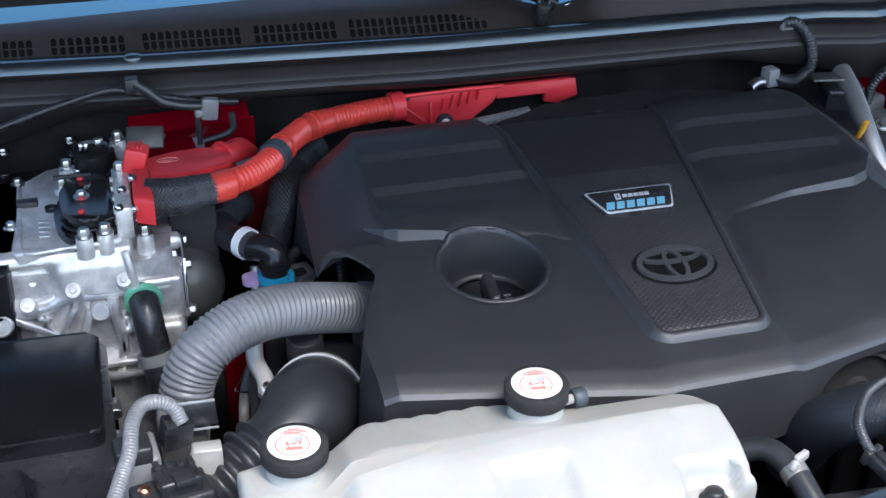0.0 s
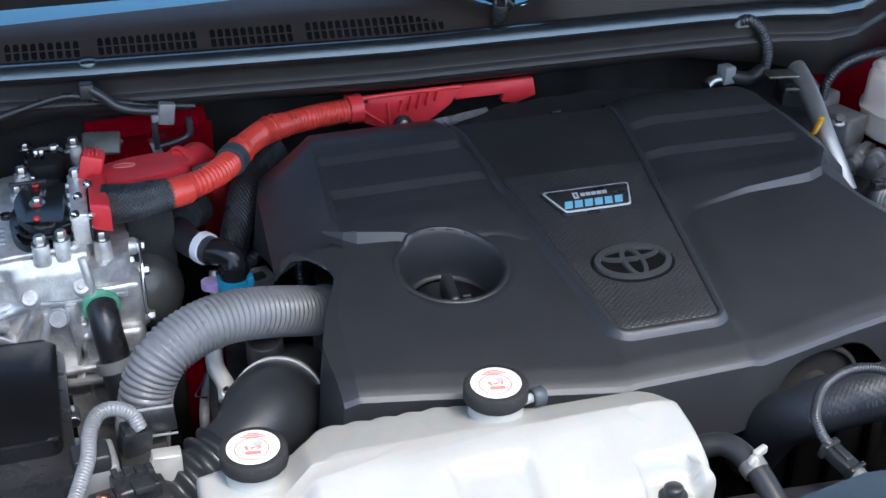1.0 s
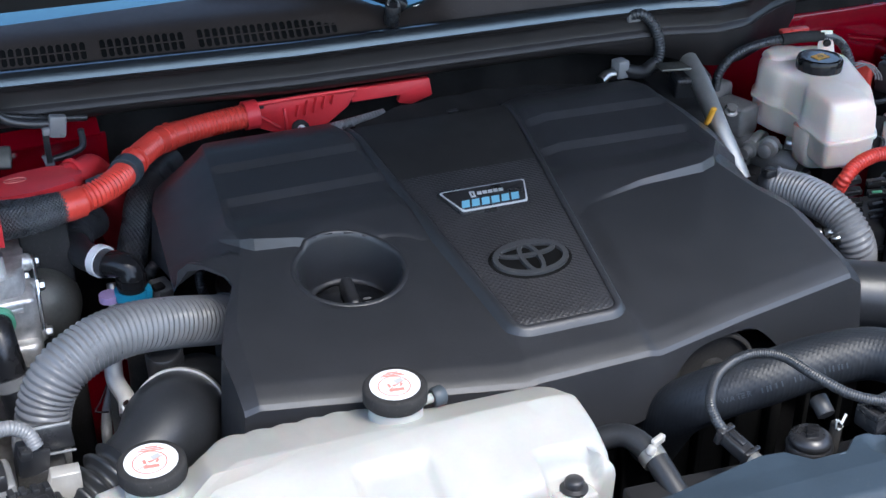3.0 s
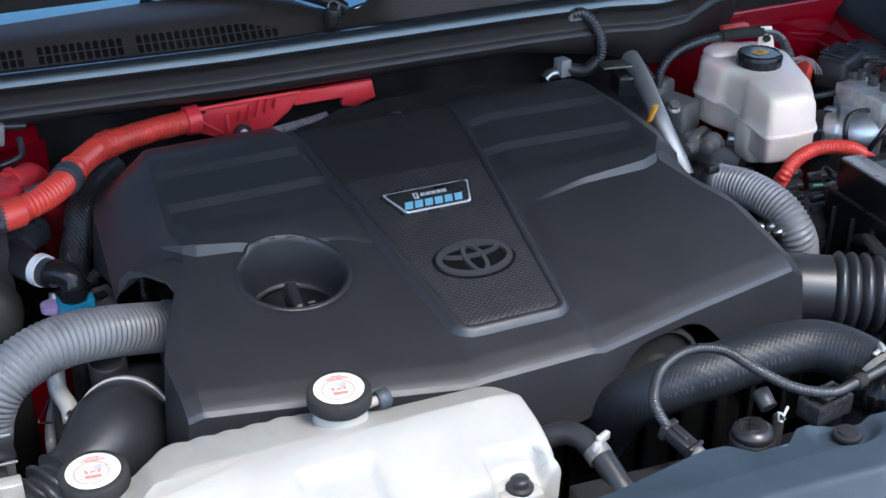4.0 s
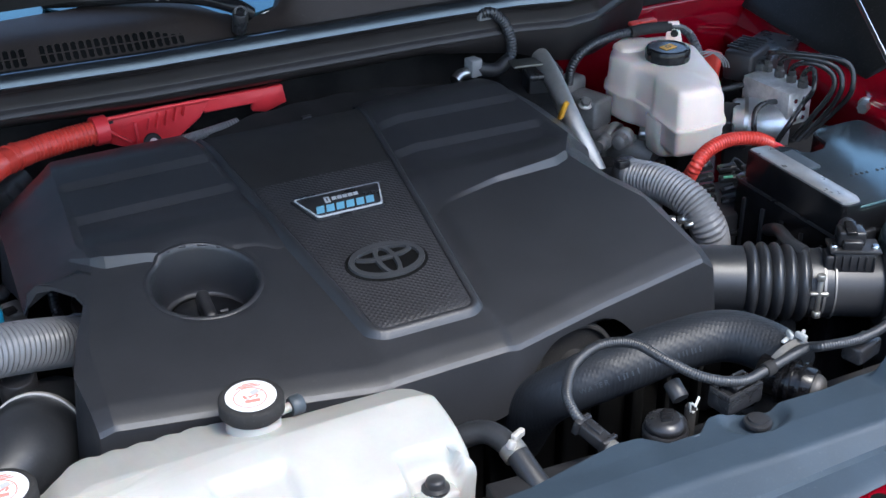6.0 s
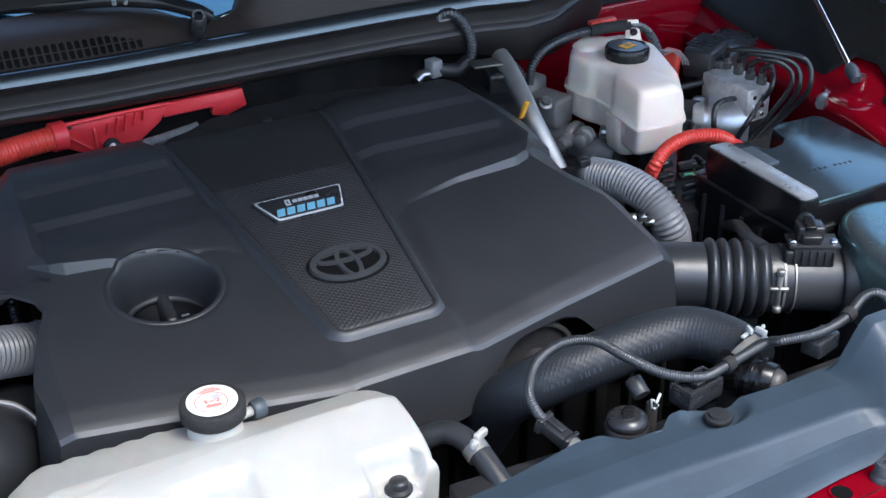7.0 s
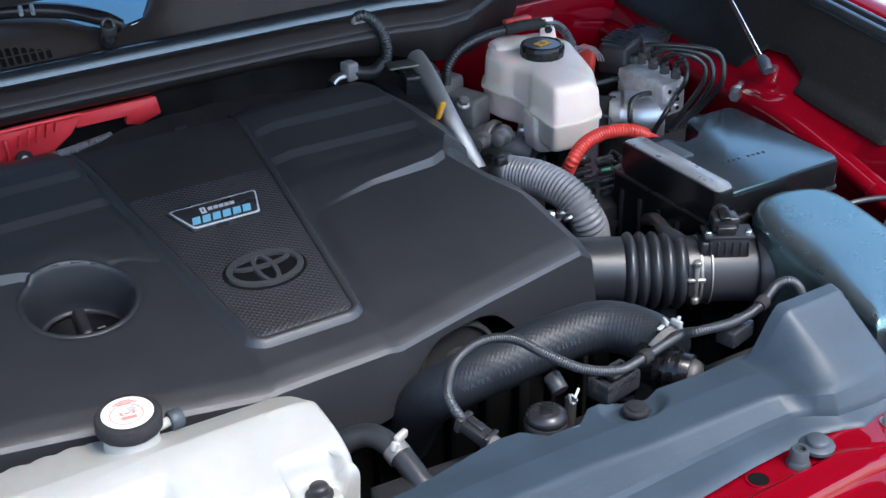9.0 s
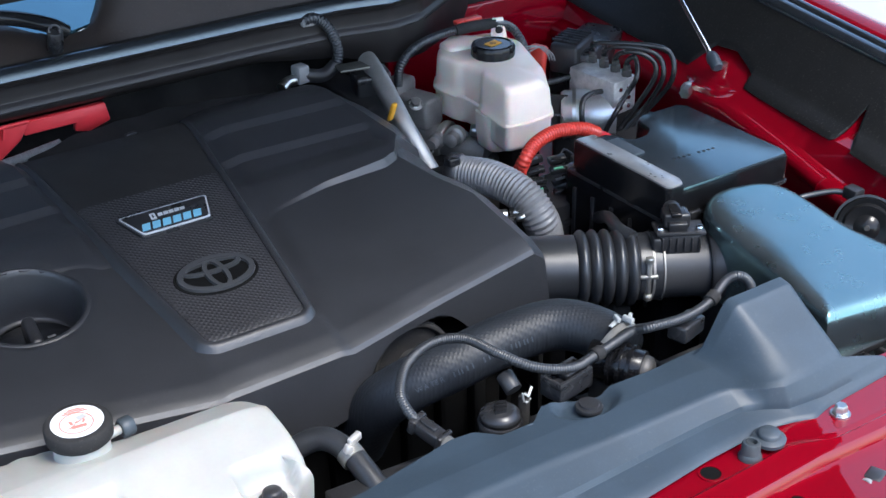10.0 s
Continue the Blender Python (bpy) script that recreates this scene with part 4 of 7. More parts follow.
part("mounting_bolt", lathe([(0.0140, 0), (0.0145, 0.002), (0.0140, 0.005), (0.0100, 0.007), (0.0095, 0.013), (0.0075, 0.015), (0.0, 0.0155)], (-0.108, -0.339, 1.090), (-0.108, -0.339, 2), 24, caps=False), M_BLACK, lug, "black round fastener")
cap_with_sticker("black round cap with a white warning sticker on the tank", (-0.245, -0.2095, 1.1655), (-0.02, -0.03, 1))
cap_with_sticker("black round cap with a red-printed sticker on the tank's lower neck", (-0.4895, -0.2175, 1.146), (-0.02, -0.03, 1))


# radiator cover: a long moulded lid across the front with a raised block at one end
def lid_line(k, x):
    """Plan lines of the lid: rear edge, front fold of the top, foot of the slanting face, front edge."""
    if k == 0:
        return along([(-0.75, -0.43), (-0.05, -0.415), (0.06, -0.392), (0.085, -0.395), (0.105, -0.418), (0.142, -0.420), (0.165, -0.400), (0.20, -0.398), (0.235, -0.412), (0.30, -0.416), (0.37, -0.412), (0.50, -0.418)], x)
    if k == 1:
        return along([(-0.75, -0.47), (0.105, -0.482), (0.203, -0.488), (0.325, -0.491), (0.340, -0.494), (0.352, -0.503), (0.366, -0.520), (0.382, -0.528), (0.42, -0.528), (0.53, -0.516)], x)
    if k == 2:
        return along([(-0.75, -0.53), (0.117, -0.520), (0.219, -0.515), (0.297, -0.512), (0.340, -0.513), (0.362, -0.522), (0.384, -0.536), (0.427, -0.541), (0.53, -0.537)], x)
    return along([(-0.75, -0.556), (0.179, -0.553), (0.267, -0.544), (0.352, -0.541), (0.379, -0.548), (0.403, -0.557), (0.428, -0.551), (0.53, -0.545)], x)


def lid_place(x, s):
    """s runs 0 to 1 over the top, to 2 over the slanting face, to 3 over the front ledge."""
    if x > 0.46:
        x = 0.46 + (x - 0.46) * (0.44 + 0.56 * ramp(1.0, 1.8, s))
    k = min(2, int(s))
    y = lid_line(k, x) + (lid_line(k + 1, x) - lid_line(k, x)) * (s - k)
    straight = along([(-0.75, -0.43), (0.0, -0.412), (0.53, -0.412)], x)
    if s < 1:
        y += (straight - lid_line(0, x)) * (1 - s) * ramp(0.03, 0.13, s)
    fold = 1.130 + 0.007 * soft(0.345, 0.372, x)
    z = along([(0, 1.118), (0.04, 1.1275), (0.5, 1.1310), (0.94, fold - 0.0005), (1, fold - 0.0014), (1.06, fold - 0.0025), (1.90, 1.1180), (2, 1.1120), (2.9, 1.1065), (3, 1.1040)], s)
    # the block: a short flat top behind, from which one long face falls to the fold
    block = soft(0.352, 0.393 + 0.015 * s, x)
    if s < 1:
        z += 0.060 * block * ramp(0.07, 0.15, s) * (1 - 0.06 * ramp(0.15, 0.30, s)) * (1 - ramp(0.27, 1.0, s))
    d = math.hypot((x - 0.207) / 0.042, (y + 0.424) / 0.030)
    z -= 0.010 * (1 - soft(0.62, 1.0, d))
    return (x, y, z - 0.085 * soft(0.468 + 0.06 * ramp(1.0, 1.8, s), 0.512 + 0.06 * ramp(1.0, 1.8, s), x) ** 1.3)


def lid_mesh():
    us = steps(-0.75, 0.03, 30) + steps(0.034, 0.318, 76) + steps(0.318, 0.390, 36)[1:] + steps(0.390, 0.460, 18)[1:] + steps(0.460, 0.575, 34)[1:]
    ss = [0.0, 0.04, 0.07] + steps(0.07, 0.15, 8)[1:] + steps(0.15, 0.94, 48)[1:] + [1.0] + [1.06] + steps(1.06, 1.90, 6)[1:] + [2.0, 2.3, 2.6, 2.9, 3.0]
    return thick(sheet(us, ss, lid_place), 0.003)


lid = thing("radiator_cover", "long dark grey plastic radiator cover with a raised end block", "radiator cover", (0.0, -0.48, 1.09))
part("lid", lid_mesh(), M_RADLID, lid, smooth=40)
part("clip", lathe([(0.0135, 0), (0.0145, 0.003), (0.0135, 0.005), (0.0105, 0.0055), (0.0100, 0.008), (0.0, 0.0085)], (0.207, -0.430, 1.1225), seg=32, caps=False), M_BLACK, lid, "round black plastic clip")
part("clip", lathe([(0.0170, -0.003), (0.0175, 0.001), (0.0150, 0.0025), (0.0120, 0.0035), (0.0115, 0.0072), (0.0100, 0.0085), (0.0, 0.009)], (0.336, -0.555, 1.1075), seg=32, caps=False), M_DARKCLIP, lid, "round charcoal plastic clip")

panel = thing("front_panel", "glossy red painted front panel beneath the grille edge", "body panel", (0.2, -0.60, 0.7))


def panel_place(x, s):
    """A flat shelf, a raised crease, a slanting band, a second crease and the lower shelf."""
    first = along([(0.22, -0.577), (0.345, -0.573), (0.363, -0.578), (0.397, -0.591), (0.45, -0.592)], x)
    second = min(first - 0.010, along([(0.27, -0.604), (0.32, -0.602), (0.368, -0.600), (0.45, -0.604)], x))
    rows = [(-0.515, 1.0980), (first + 0.0095, 1.0985), (first + 0.0060, 1.0990), (first + 0.0015, 1.1035), (first - 0.0008, 1.1045), (first - 0.0030, 1.1040),
            (second + 0.0030, 1.1030), (second, 1.1025), (second - 0.0020, 1.1000), (second - 0.0055, 1.0915), (second - 0.0090, 1.0905), (-0.700, 1.0905), (-0.712, 1.087), (-0.735, 1.05)]
    k = min(len(rows) - 2, int(s))
    (ya, za), (yb, zb) = rows[k], rows[k + 1]
    return (x, ya + (yb - ya) * (s - k), za + (zb - za) * (s - k) + 0.006 * soft(0.34, 0.39, x) * (s < 3))


FOLDS = (0, 0.5, 0.9, 1, 2, 3, 4, 5, 5.2, 5.8, 6, 7, 8, 9, 10, 10.1, 10.5, 10.9, 11, 12, 13)
panel_skin = part("skin", thick(sheet(steps(-0.30, 0.86, 232), FOLDS, panel_place), 0.002), M_PAINT, panel, smooth=35)
part("support", box(0.25, -0.60, 0.875, 1.0, 0.06, 0.39, 0.01), M_MATTE, panel)


def panel_hole(x, y, r):
    z = 1.0985 if y > -0.58 else 1.0905
    h = part("hole_rim", ring_band((x, y, z - 0.002), (x, y, 2), r - 0.001, r + 0.0012, 0.0035, 28), M_PAINT, panel, "rolled rim of a punched hole")
    # Near-black disc paints the dark depth of the hole; the skin is uncut.
    part("hole", lathe([(r - 0.001, 0), (r - 0.001, 0.0026)], (x, y, z - 0.002), (x, y, 2), 28), M_SHADE, h)


panel_hole(0.257, -0.556, 0.0115)
panel_hole(0.303, -0.628, 0.0095)
stop = Vector((0.307, -0.559, 1.098))
bs = thing("rubber_stop", "dark grey round rubber buffer on the red panel", "rubber stop", stop)
part("foot", lathe([(0.0118, 0), (0.0120, 0.003), (0.0100, 0.007)], stop, seg=28), M_STOP, bs)
part("post", lathe([(0.0098, 0.006), (0.0092, 0.018), (0.0082, 0.020), (0.0056, 0.020), (0.0048, 0.015), (0.0, 0.015)], stop, seg=28, caps=False), M_STOP, bs)
pb = thing("panel_bolt", "zinc hex bolt with a washer on the red panel", "bolt", (0.428, -0.566, 1.105))
part("washer", ring_band((0.428, -0.566, 1.1045), (0.428, -0.566, 2), 0.004, 0.0105, 0.002, 28), M_STEEL, pb)
part("head", hexbolt((0.428, -0.566, 1.1062), (0.428, -0.566, 2), 0.0068, 0.009, 1.25), M_STEEL, pb)
grille = thing("grille_edge", "black plastic upper grille edge in front of the panel", "grille", (0.45, -0.70, 0.7))
part("bar", tube([(0.330, -0.624, 1.080), (0.381, -0.621, 1.080), (0.436, -0.623, 1.080), (0.497, -0.623, 1.080)], 0.010, 12, 0.01), M_BLACK, grille)
part("face", box(0.48, -0.745, 0.88, 0.7, 0.03, 0.36, 0.01), M_BLACK, grille)
part("clip", box(*(0.396, -0.641, 1.085), 0.022, 0.018, 0.014, 0.003, turn=(0, 0, 20)), M_BLACK, grille)
part("clip", rod((0.378, -0.644, 1.085), (0.411, -0.639, 1.075), 0.008), M_GREY, grille)
part("slot", box(0.452, -0.640, 1.0900, 0.026, 0.012, 0.004, 0.001, turn=(0, 0, -10)), M_MATTE, panel)

# radiator core behind the cover, low and dark
rad = thing("radiator", "dark finned radiator core behind the front cover", "radiator", (0.0, -0.42, 0.68))
part("core", box(0.0, -0.445, 0.88, 1.0, 0.05, 0.40, 0.006), M_MATTE, rad)
part("tank_top", box(0.0, -0.425, 1.075, 1.0, 0.07, 0.05, 0.012), M_BLACK, rad)
shroud = thing("fan_shroud", "black plastic fan shroud below the hoses", "fan shroud", (0.1, -0.36, 0.68))
part("shell", box(0.10, -0.355, 0.86, 0.86, 0.09, 0.36, 0.01), M_MATTE, shroud)
for k in range(6):
    part("rib", box(-0.20 + 0.12 * k, -0.355, 1.043, 0.006, 0.085, 0.010, 0.001), M_MATTE, shroud)
part("lip", prism([(-0.06, -0.40), (0.10, -0.40), (0.10, -0.345), (-0.05, -0.335)], 1.03, 1.075, 0.004), M_BLACK, shroud)

# filler plug in the shroud beside the cover's notch
pl = Vector((0.131, -0.381, 1.110))
plug = thing("radiator_plug", "glossy black radiator filler plug with a finger bar", "plug", pl)
part("base", lathe([(0.020, -0.03), (0.0225, -0.006), (0.0235, 0.000), (0.0215, 0.003)], pl, seg=40), M_BLACK, plug)
part("head", lathe([(0.018, 0.002), (0.0210, 0.004), (0.0216, 0.007), (0.0206, 0.0105), (0.0150, 0.0150), (0.0130, 0.0156), (0.0, 0.0156)], pl, seg=44, caps=False), M_SATIN, plug)
part("finger_bar", prism([(pl.x - 0.011, pl.y - 0.006), (pl.x + 0.002, pl.y - 0.009), (pl.x + 0.011, pl.y + 0.004), (pl.x + 0.001, pl.y + 0.009)], pl.z + 0.0150, pl.z + 0.0195, 0.0012, 2, corner=0.002), M_GLOSS, plug)

# upper radiator hose
hose = thing("radiator_hose", "thick black reinforced rubber radiator hose with pale print", "hose", (0.2, -0.26, 1.05))
HOSE_PTS = [(0.085, -0.165, 0.97), (0.088, -0.208, 1.045), (0.112, -0.236, 1.080), (0.165, -0.250, 1.096), (0.228, -0.260, 1.110), (0.283, -0.279, 1.119), (0.312, -0.320, 1.118), (0.3155, -0.358, 1.111)]
part("hose", tube(HOSE_PTS, 0.0300, 30, 0.005, rfun=lambda s: 0.0310 - 0.0022 * s), M_HOSE, hose)
hc = part("clamp", ring_band((0.3145, -0.345, 1.117), (0.3165, -0.375, 1.110), 0.0287, 0.0300, 0.008, 36), M_CAST, hose, "pale zinc spring clamp")
for dx, dy, dz, w, d, h, r in ((0.305, -0.351, 1.149, 0.022, 0.005, 0.003, 30), (0.321, -0.356, 1.151, 0.005, 0.014, 0.007, 10), (0.311, -0.349, 1.152, 0.004, 0.012, 0.006, -15), (0.327, -0.352, 1.149, 0.009, 0.004, 0.010, 40)):
    part("clamp_ear", box(dx, dy, dz, w, d, h, 0.0012, turn=(0, 12, r)), M_TIE, hc)
hp, _ = smooth_line(HOSE_PTS, 0.002)
aside = Vector((-0.45, -0.80, 0.22))
for k in range(30):
    if k in (2, 8, 9, 15, 16, 23):
        continue
    i = int((0.33 + 0.0125 * k) * (len(hp) - 2))
    mark = "WATER"[k - 3] if 3 <= k <= 7 else ""
    p, t = hp[i], (hp[i + 1] - hp[i]).normalized()
    out = (aside - t * t.dot(aside)).normalized()
    m = Matrix((t, out.cross(t), out)).transposed().to_4x4()
    m.translation = p + out * (0.0310 - 0.0022 * i / len(hp))
    if mark:
        part("letter", moved(letter(mark, 0.0085), m), M_INK, hose)
    else:
        part("print_bar", moved(box(0, 0, 0, 0.0016, (0.0064, 0.0056, 0.0064)[k % 3], 0.0005, 0), m), M_INK, hose)

small = thing("small_coolant_hose", "thin black rubber coolant hose with a zinc spring clamp", "hose", (-0.02, -0.3, 1.05))
SMALL = [(-0.075, -0.240, 1.03), (-0.050, -0.262, 1.075), (-0.022, -0.280, 1.092), (-0.008, -0.312, 1.088), (-0.002, -0.352, 1.072), (0.004, -0.385, 1.055)]
part("hose", tube(SMALL, 0.0125, 20, 0.004), M_RUBBER, small)
sc = part("clamp", ring_band((-0.0085, -0.311, 1.0885), (-0.006, -0.33, 1.082), 0.0125, 0.0140, 0.012, 28), M_DULL, small, "pale zinc spring clamp")
part("clamp_ear", box(-0.002, -0.314, 1.104, 0.018, 0.007, 0.009, 0.002, turn=(0, 0, 25)), M_PALEMETAL, sc)
part("clamp_ear", box(-0.014, -0.322, 1.101, 0.008, 0.008, 0.010, 0.002, turn=(0, 30, 0)), M_PALEMETAL, sc)

# thin ribbed harness looping over the hose
wire = thing("sensor_harness", "thin black ribbed wiring harness looping along the cover", "cable", (0.15, -0.3, 1.1))
WIRE = [(0.049, -0.352, 1.127), (0.045, -0.340, 1.137), (0.049, -0.322, 1.146), (0.079, -0.289, 1.150), (0.115, -0.281, 1.158), (0.144, -0.299, 1.162), (0.160, -0.338, 1.158), (0.183, -0.370, 1.150), (0.217, -0.387, 1.145), (0.252, -0.383, 1.145), (0.309, -0.376, 1.150), (0.319, -0.392, 1.160), (0.356, -0.404, 1.165), (0.394, -0.402, 1.170), (0.429, -0.391, 1.180), (0.444, -0.397, 1.184), (0.452, -0.406, 1.174), (0.452, -0.412, 1.150), (0.448, -0.414, 1.115)]
part("sleeve", tube(WIRE, 0.0056, 12, pitch=0.0026, depth=0.0005), M_RUBBER, wire)
wc = part("connector", box(*(0.056, -0.366, 1.119), 0.017, 0.036, 0.014, 0.002, turn=(14, 0, 18)), M_SATIN, wire)
part("latch", box(*(0.0555, -0.365, 1.1275), 0.007, 0.020, 0.004, 0.001, turn=(14, 0, 18)), M_SATIN, wc)
part("collar", box(*(0.0502, -0.350, 1.1235), 0.021, 0.008, 0.018, 0.002, turn=(14, 0, 18)), M_SATIN, wc)
part("collar", box(*(0.0612, -0.381, 1.1155), 0.021, 0.006, 0.018, 0.002, turn=(14, 0, 18)), M_SATIN, wc)
part("sensor_body", rod((0.0612, -0.381, 1.1150), (0.0690, -0.400, 1.1080), 0.0085), M_DULL, wire)
for t in (0.53, 0.80):
    hp, _ = smooth_line(WIRE, 0.002)
    i = int(t * (len(hp) - 2))
    part("tape_wrap", rod(hp[i - 3], hp[i + 3], 0.0078), M_MATTE, wire)
wb = thing("harness_bracket", "dark square plastic harness bracket on the cover's edge", "bracket", (0.21, -0.38, 1.1))
part("body", box(*(0.216, -0.382, 1.125), 0.052, 0.030, 0.020, 0.003, turn=(0, 0, 10)), M_SATIN, wb)
for dx, dy, w, d in ((0.0, 0.0125, 0.050, 0.004), (0.0, -0.0125, 0.050, 0.004), (-0.023, 0.0, 0.004, 0.022), (0.023, 0.0, 0.004, 0.022)):
    q = Matrix.Rotation(radians(10), 3, "Z") @ Vector((dx, dy, 0))
    part("rim", box(0.213 + q.x, -0.385 + q.y, 1.138, w, d, 0.008, 0.0012, turn=(0, 0, 10)), M_SATIN, wb)
part("clasp", box(0.213, -0.385, 1.138, 0.016, 0.016, 0.010, 0.002, turn=(0, 0, 10)), M_GLOSS, wb)
part("stem", rod((0.278, -0.315, 1.060), (0.215, -0.383, 1.128), 0.008), M_MATTE, wb)
wb2 = thing("harness_bracket", "small dark harness clip beside the raised cover end", "bracket", (0.36, -0.36, 1.1))
part("body", box(*(0.369, -0.396, 1.145), 0.040, 0.024, 0.020, 0.003, turn=(0, 0, 15)), M_SATIN, wb2)
part("stem", rod((0.468, -0.300, 1.050), (0.369, -0.396, 1.145), 0.008), M_MATTE, wb2)
# quick coupling with rings and a pale tag beside the bracket
cp = thing("hose_coupling", "black ringed hose coupling with a bright metal end", "coupling", (0.30, -0.37, 1.05))
A, B = Vector((0.291, -0.360, 1.110)), Vector((0.312, -0.395, 1.110))
ax = (B - A).normalized()
part("body", rod(A - ax * 0.02, B, 0.021, 28), M_BOX, cp)
for k in range(3):
    part("ring", ring_band(A + ax * (0.004 + 0.011 * k), A + ax, 0.020, 0.0255, 0.004, 32), M_BOX, cp)
part("metal_end", lathe([(0.0165, -0.002), (0.0165, 0.003), (0.0150, 0.007), (0.0115, 0.0100), (0.0060, 0.0118), (0.0, 0.0122)], B, B + ax, 28, caps=False), M_DARKMETAL, cp)
part("foot", box(A.x, A.y, 1.05, 0.03, 0.03, 0.08, 0.004), M_MATTE, cp)
tag = thing("cable_tie", "small pale plastic tie on a dark stem", "tie", (0.13, -0.34, 1.05))
T = Vector((0.169, -0.371, 1.120))
part("stem", rod((T.x, T.y, 1.0), T + Vector((0, 0, 0.0)), 0.006), M_MATTE, tag)
part("head", rod(T + Vector((-0.004, 0.03, 0.012)), T + Vector((-0.004, 0.012, 0.002)), 0.0095), M_BLACK, tag)
for k, (dx, dz, r) in enumerate(((0.0, 0.004, 40), (0.006, 0.006, -35), (-0.006, 0.002, 80), (0.003, -0.004, 10))):
    part("tie", moved(box(0, 0, 0, 0.012, 0.0028, 0.0016, 0.0004), pose(T.x + dx * 0.7, T.y - 0.004, T.z + dz, 40, r, 30)), M_TIE, tag)


# ---- far side: drive unit, cables, intake ----
unit = thing("drive_unit", "bare cast aluminium drive unit with bolted flanges", "drive unit", (-0.76, 0.30, 0.68))
part("case", prism([(-0.93, 0.195), (-0.60, 0.195), (-0.565, 0.215), (-0.555, 0.30), (-0.58, 0.42), (-0.93, 0.42)], 0.68, 1.130, 0.010, 3, corner=0.012), M_ALU, unit)
part("shoulder", prism([(-0.93, 0.205), (-0.615, 0.205), (-0.600, 0.25), (-0.61, 0.41), (-0.93, 0.41)], 1.125, 1.150, 0.008, 3, corner=0.012), M_ALU, unit)
plate = part("top_plate", prism([(-0.745, 0.190, 1.160)[:2], (-0.733, 0.376, 1.160)[:2], (-0.693, 0.420, 1.160)[:2], (-0.607, 0.403, 1.160)[:2], (-0.617, 0.199, 1.160)[:2], (-0.682, 0.195, 1.160)[:2]], 1.145, 1.162, 0.004, 2, corner=0.012), M_ALU, unit)
part("plate_rib", tube([(-0.743, 0.199, 1.150), (-0.676, 0.201, 1.150), (-0.614, 0.207, 1.150)], 0.006, 10, 0.006), M_ALU, unit)
for k in range(4):
    part("print_bar", moved(box(0, 0, 0, 0.0045, 0.012, 0.0016, 0), pose(*(-0.707, 0.246, 1.163)) @ pose(0.0, 0.010 * (k - 1.5) * 1.2, 0, 0, 0, 80)), M_STEEL, plate)
# split flange across the front face, with bosses and bolts
part("split_flange", tube([(-0.802, 0.193, 1.112), (-0.766, 0.193, 1.103), (-0.739, 0.193, 1.089), (-0.713, 0.193, 1.093), (-0.682, 0.193, 1.104), (-0.650, 0.193, 1.101), (-0.614, 0.193, 1.101), (-0.570, 0.196, 1.101)], 0.0075, 12, 0.005), M_ALU, unit)
part("split_flange", tube([(-0.803, 0.193, 1.104), (-0.767, 0.193, 1.095), (-0.740, 0.193, 1.080), (-0.714, 0.193, 1.084), (-0.683, 0.193, 1.095), (-0.651, 0.193, 1.094), (-0.614, 0.193, 1.094), (-0.571, 0.196, 1.094)], 0.0065, 12, 0.005), M_ALU, unit)
part("plate_rim", tube([(-0.736, 0.366, 1.161), (-0.735, 0.264, 1.161), (-0.731, 0.195, 1.161), (-0.682, 0.193, 1.161), (-0.627, 0.196, 1.161)], 0.0035, 8, 0.006), M_ALU, unit)
for c in ((-0.681, 0.184, 1.105), (-0.622, 0.188, 1.109), (-0.734, 0.184, 1.093)):
    v = Vector(c)
    part("flange_boss", lathe([(0.0105, 0), (0.0100, 0.012), (0.0085, 0.0135)], v, v + Vector((-0.1, -0.7, 0.7)), 20), M_ALU, unit)
    part("flange_bolt", rod(v + Vector((-0.001, -0.007, 0.007)), v + Vector((-0.0015, -0.0108, 0.0108)), 0.0042, 12), M_ALU, unit)


def unit_face(x, s):
    """The casting's front: a rounded shoulder, a leaning face with a pocket, down to the split flange."""
    foot = along([(-0.82, 1.114), (-0.766, 1.101), (-0.739, 1.087), (-0.713, 1.091), (-0.682, 1.103), (-0.60, 1.100)], x)
    y = along([(0, 0.204), (0.12, 0.193), (0.45, 0.186), (1.0, 0.181)], s)
    z = along([(0, 1.159), (0.12, 1.154), (1.0, foot)], s)
    pocket = soft(0.26, 0.36, s + 0.3 * (x + 0.72)) * (1 - soft(0.88, 0.97, s)) * soft(-0.765, -0.755, x) * (1 - soft(-0.712, -0.695, x))
    step = soft(0.30, 0.36, s) * (1 - soft(-0.775, -0.765, x))
    return (x, y + 0.012 * pocket + 0.006 * step, z)


part("front_face", sheet(steps(-0.82, -0.612, 52), steps(0, 1, 24), unit_face), M_ALU, unit, smooth=50)
part("face_rib", tube([(-0.618, 0.186, 1.152), (-0.614, 0.181, 1.128), (-0.611, 0.180, 1.102)], 0.0055, 10, 0.004), M_ALU, unit)
part("u_rib", tube([(-0.637, 0.186, 1.092), (-0.637, 0.182, 1.070), (-0.632, 0.182, 1.050), (-0.622, 0.182, 1.048), (-0.616, 0.184, 1.062)], 0.0058, 10, 0.004), M_ALU, unit)
part("cast_web", box(-0.725, 0.188, 1.062, 0.070, 0.018, 0.010, 0.003, turn=(0, 32, 0)), M_ALU, unit)
part("cast_web", box(-0.694, 0.188, 1.066, 0.046, 0.018, 0.008, 0.003, turn=(0, -58, 0)), M_ALU, unit)
part("pocket_dimple", lathe([(0.0045, 0), (0.0040, 0.002), (0.0, 0.0022)], (-0.727, 0.1965, 1.118), (-0.727, 0.0, 1.22), 16, caps=False), M_ALU, unit)
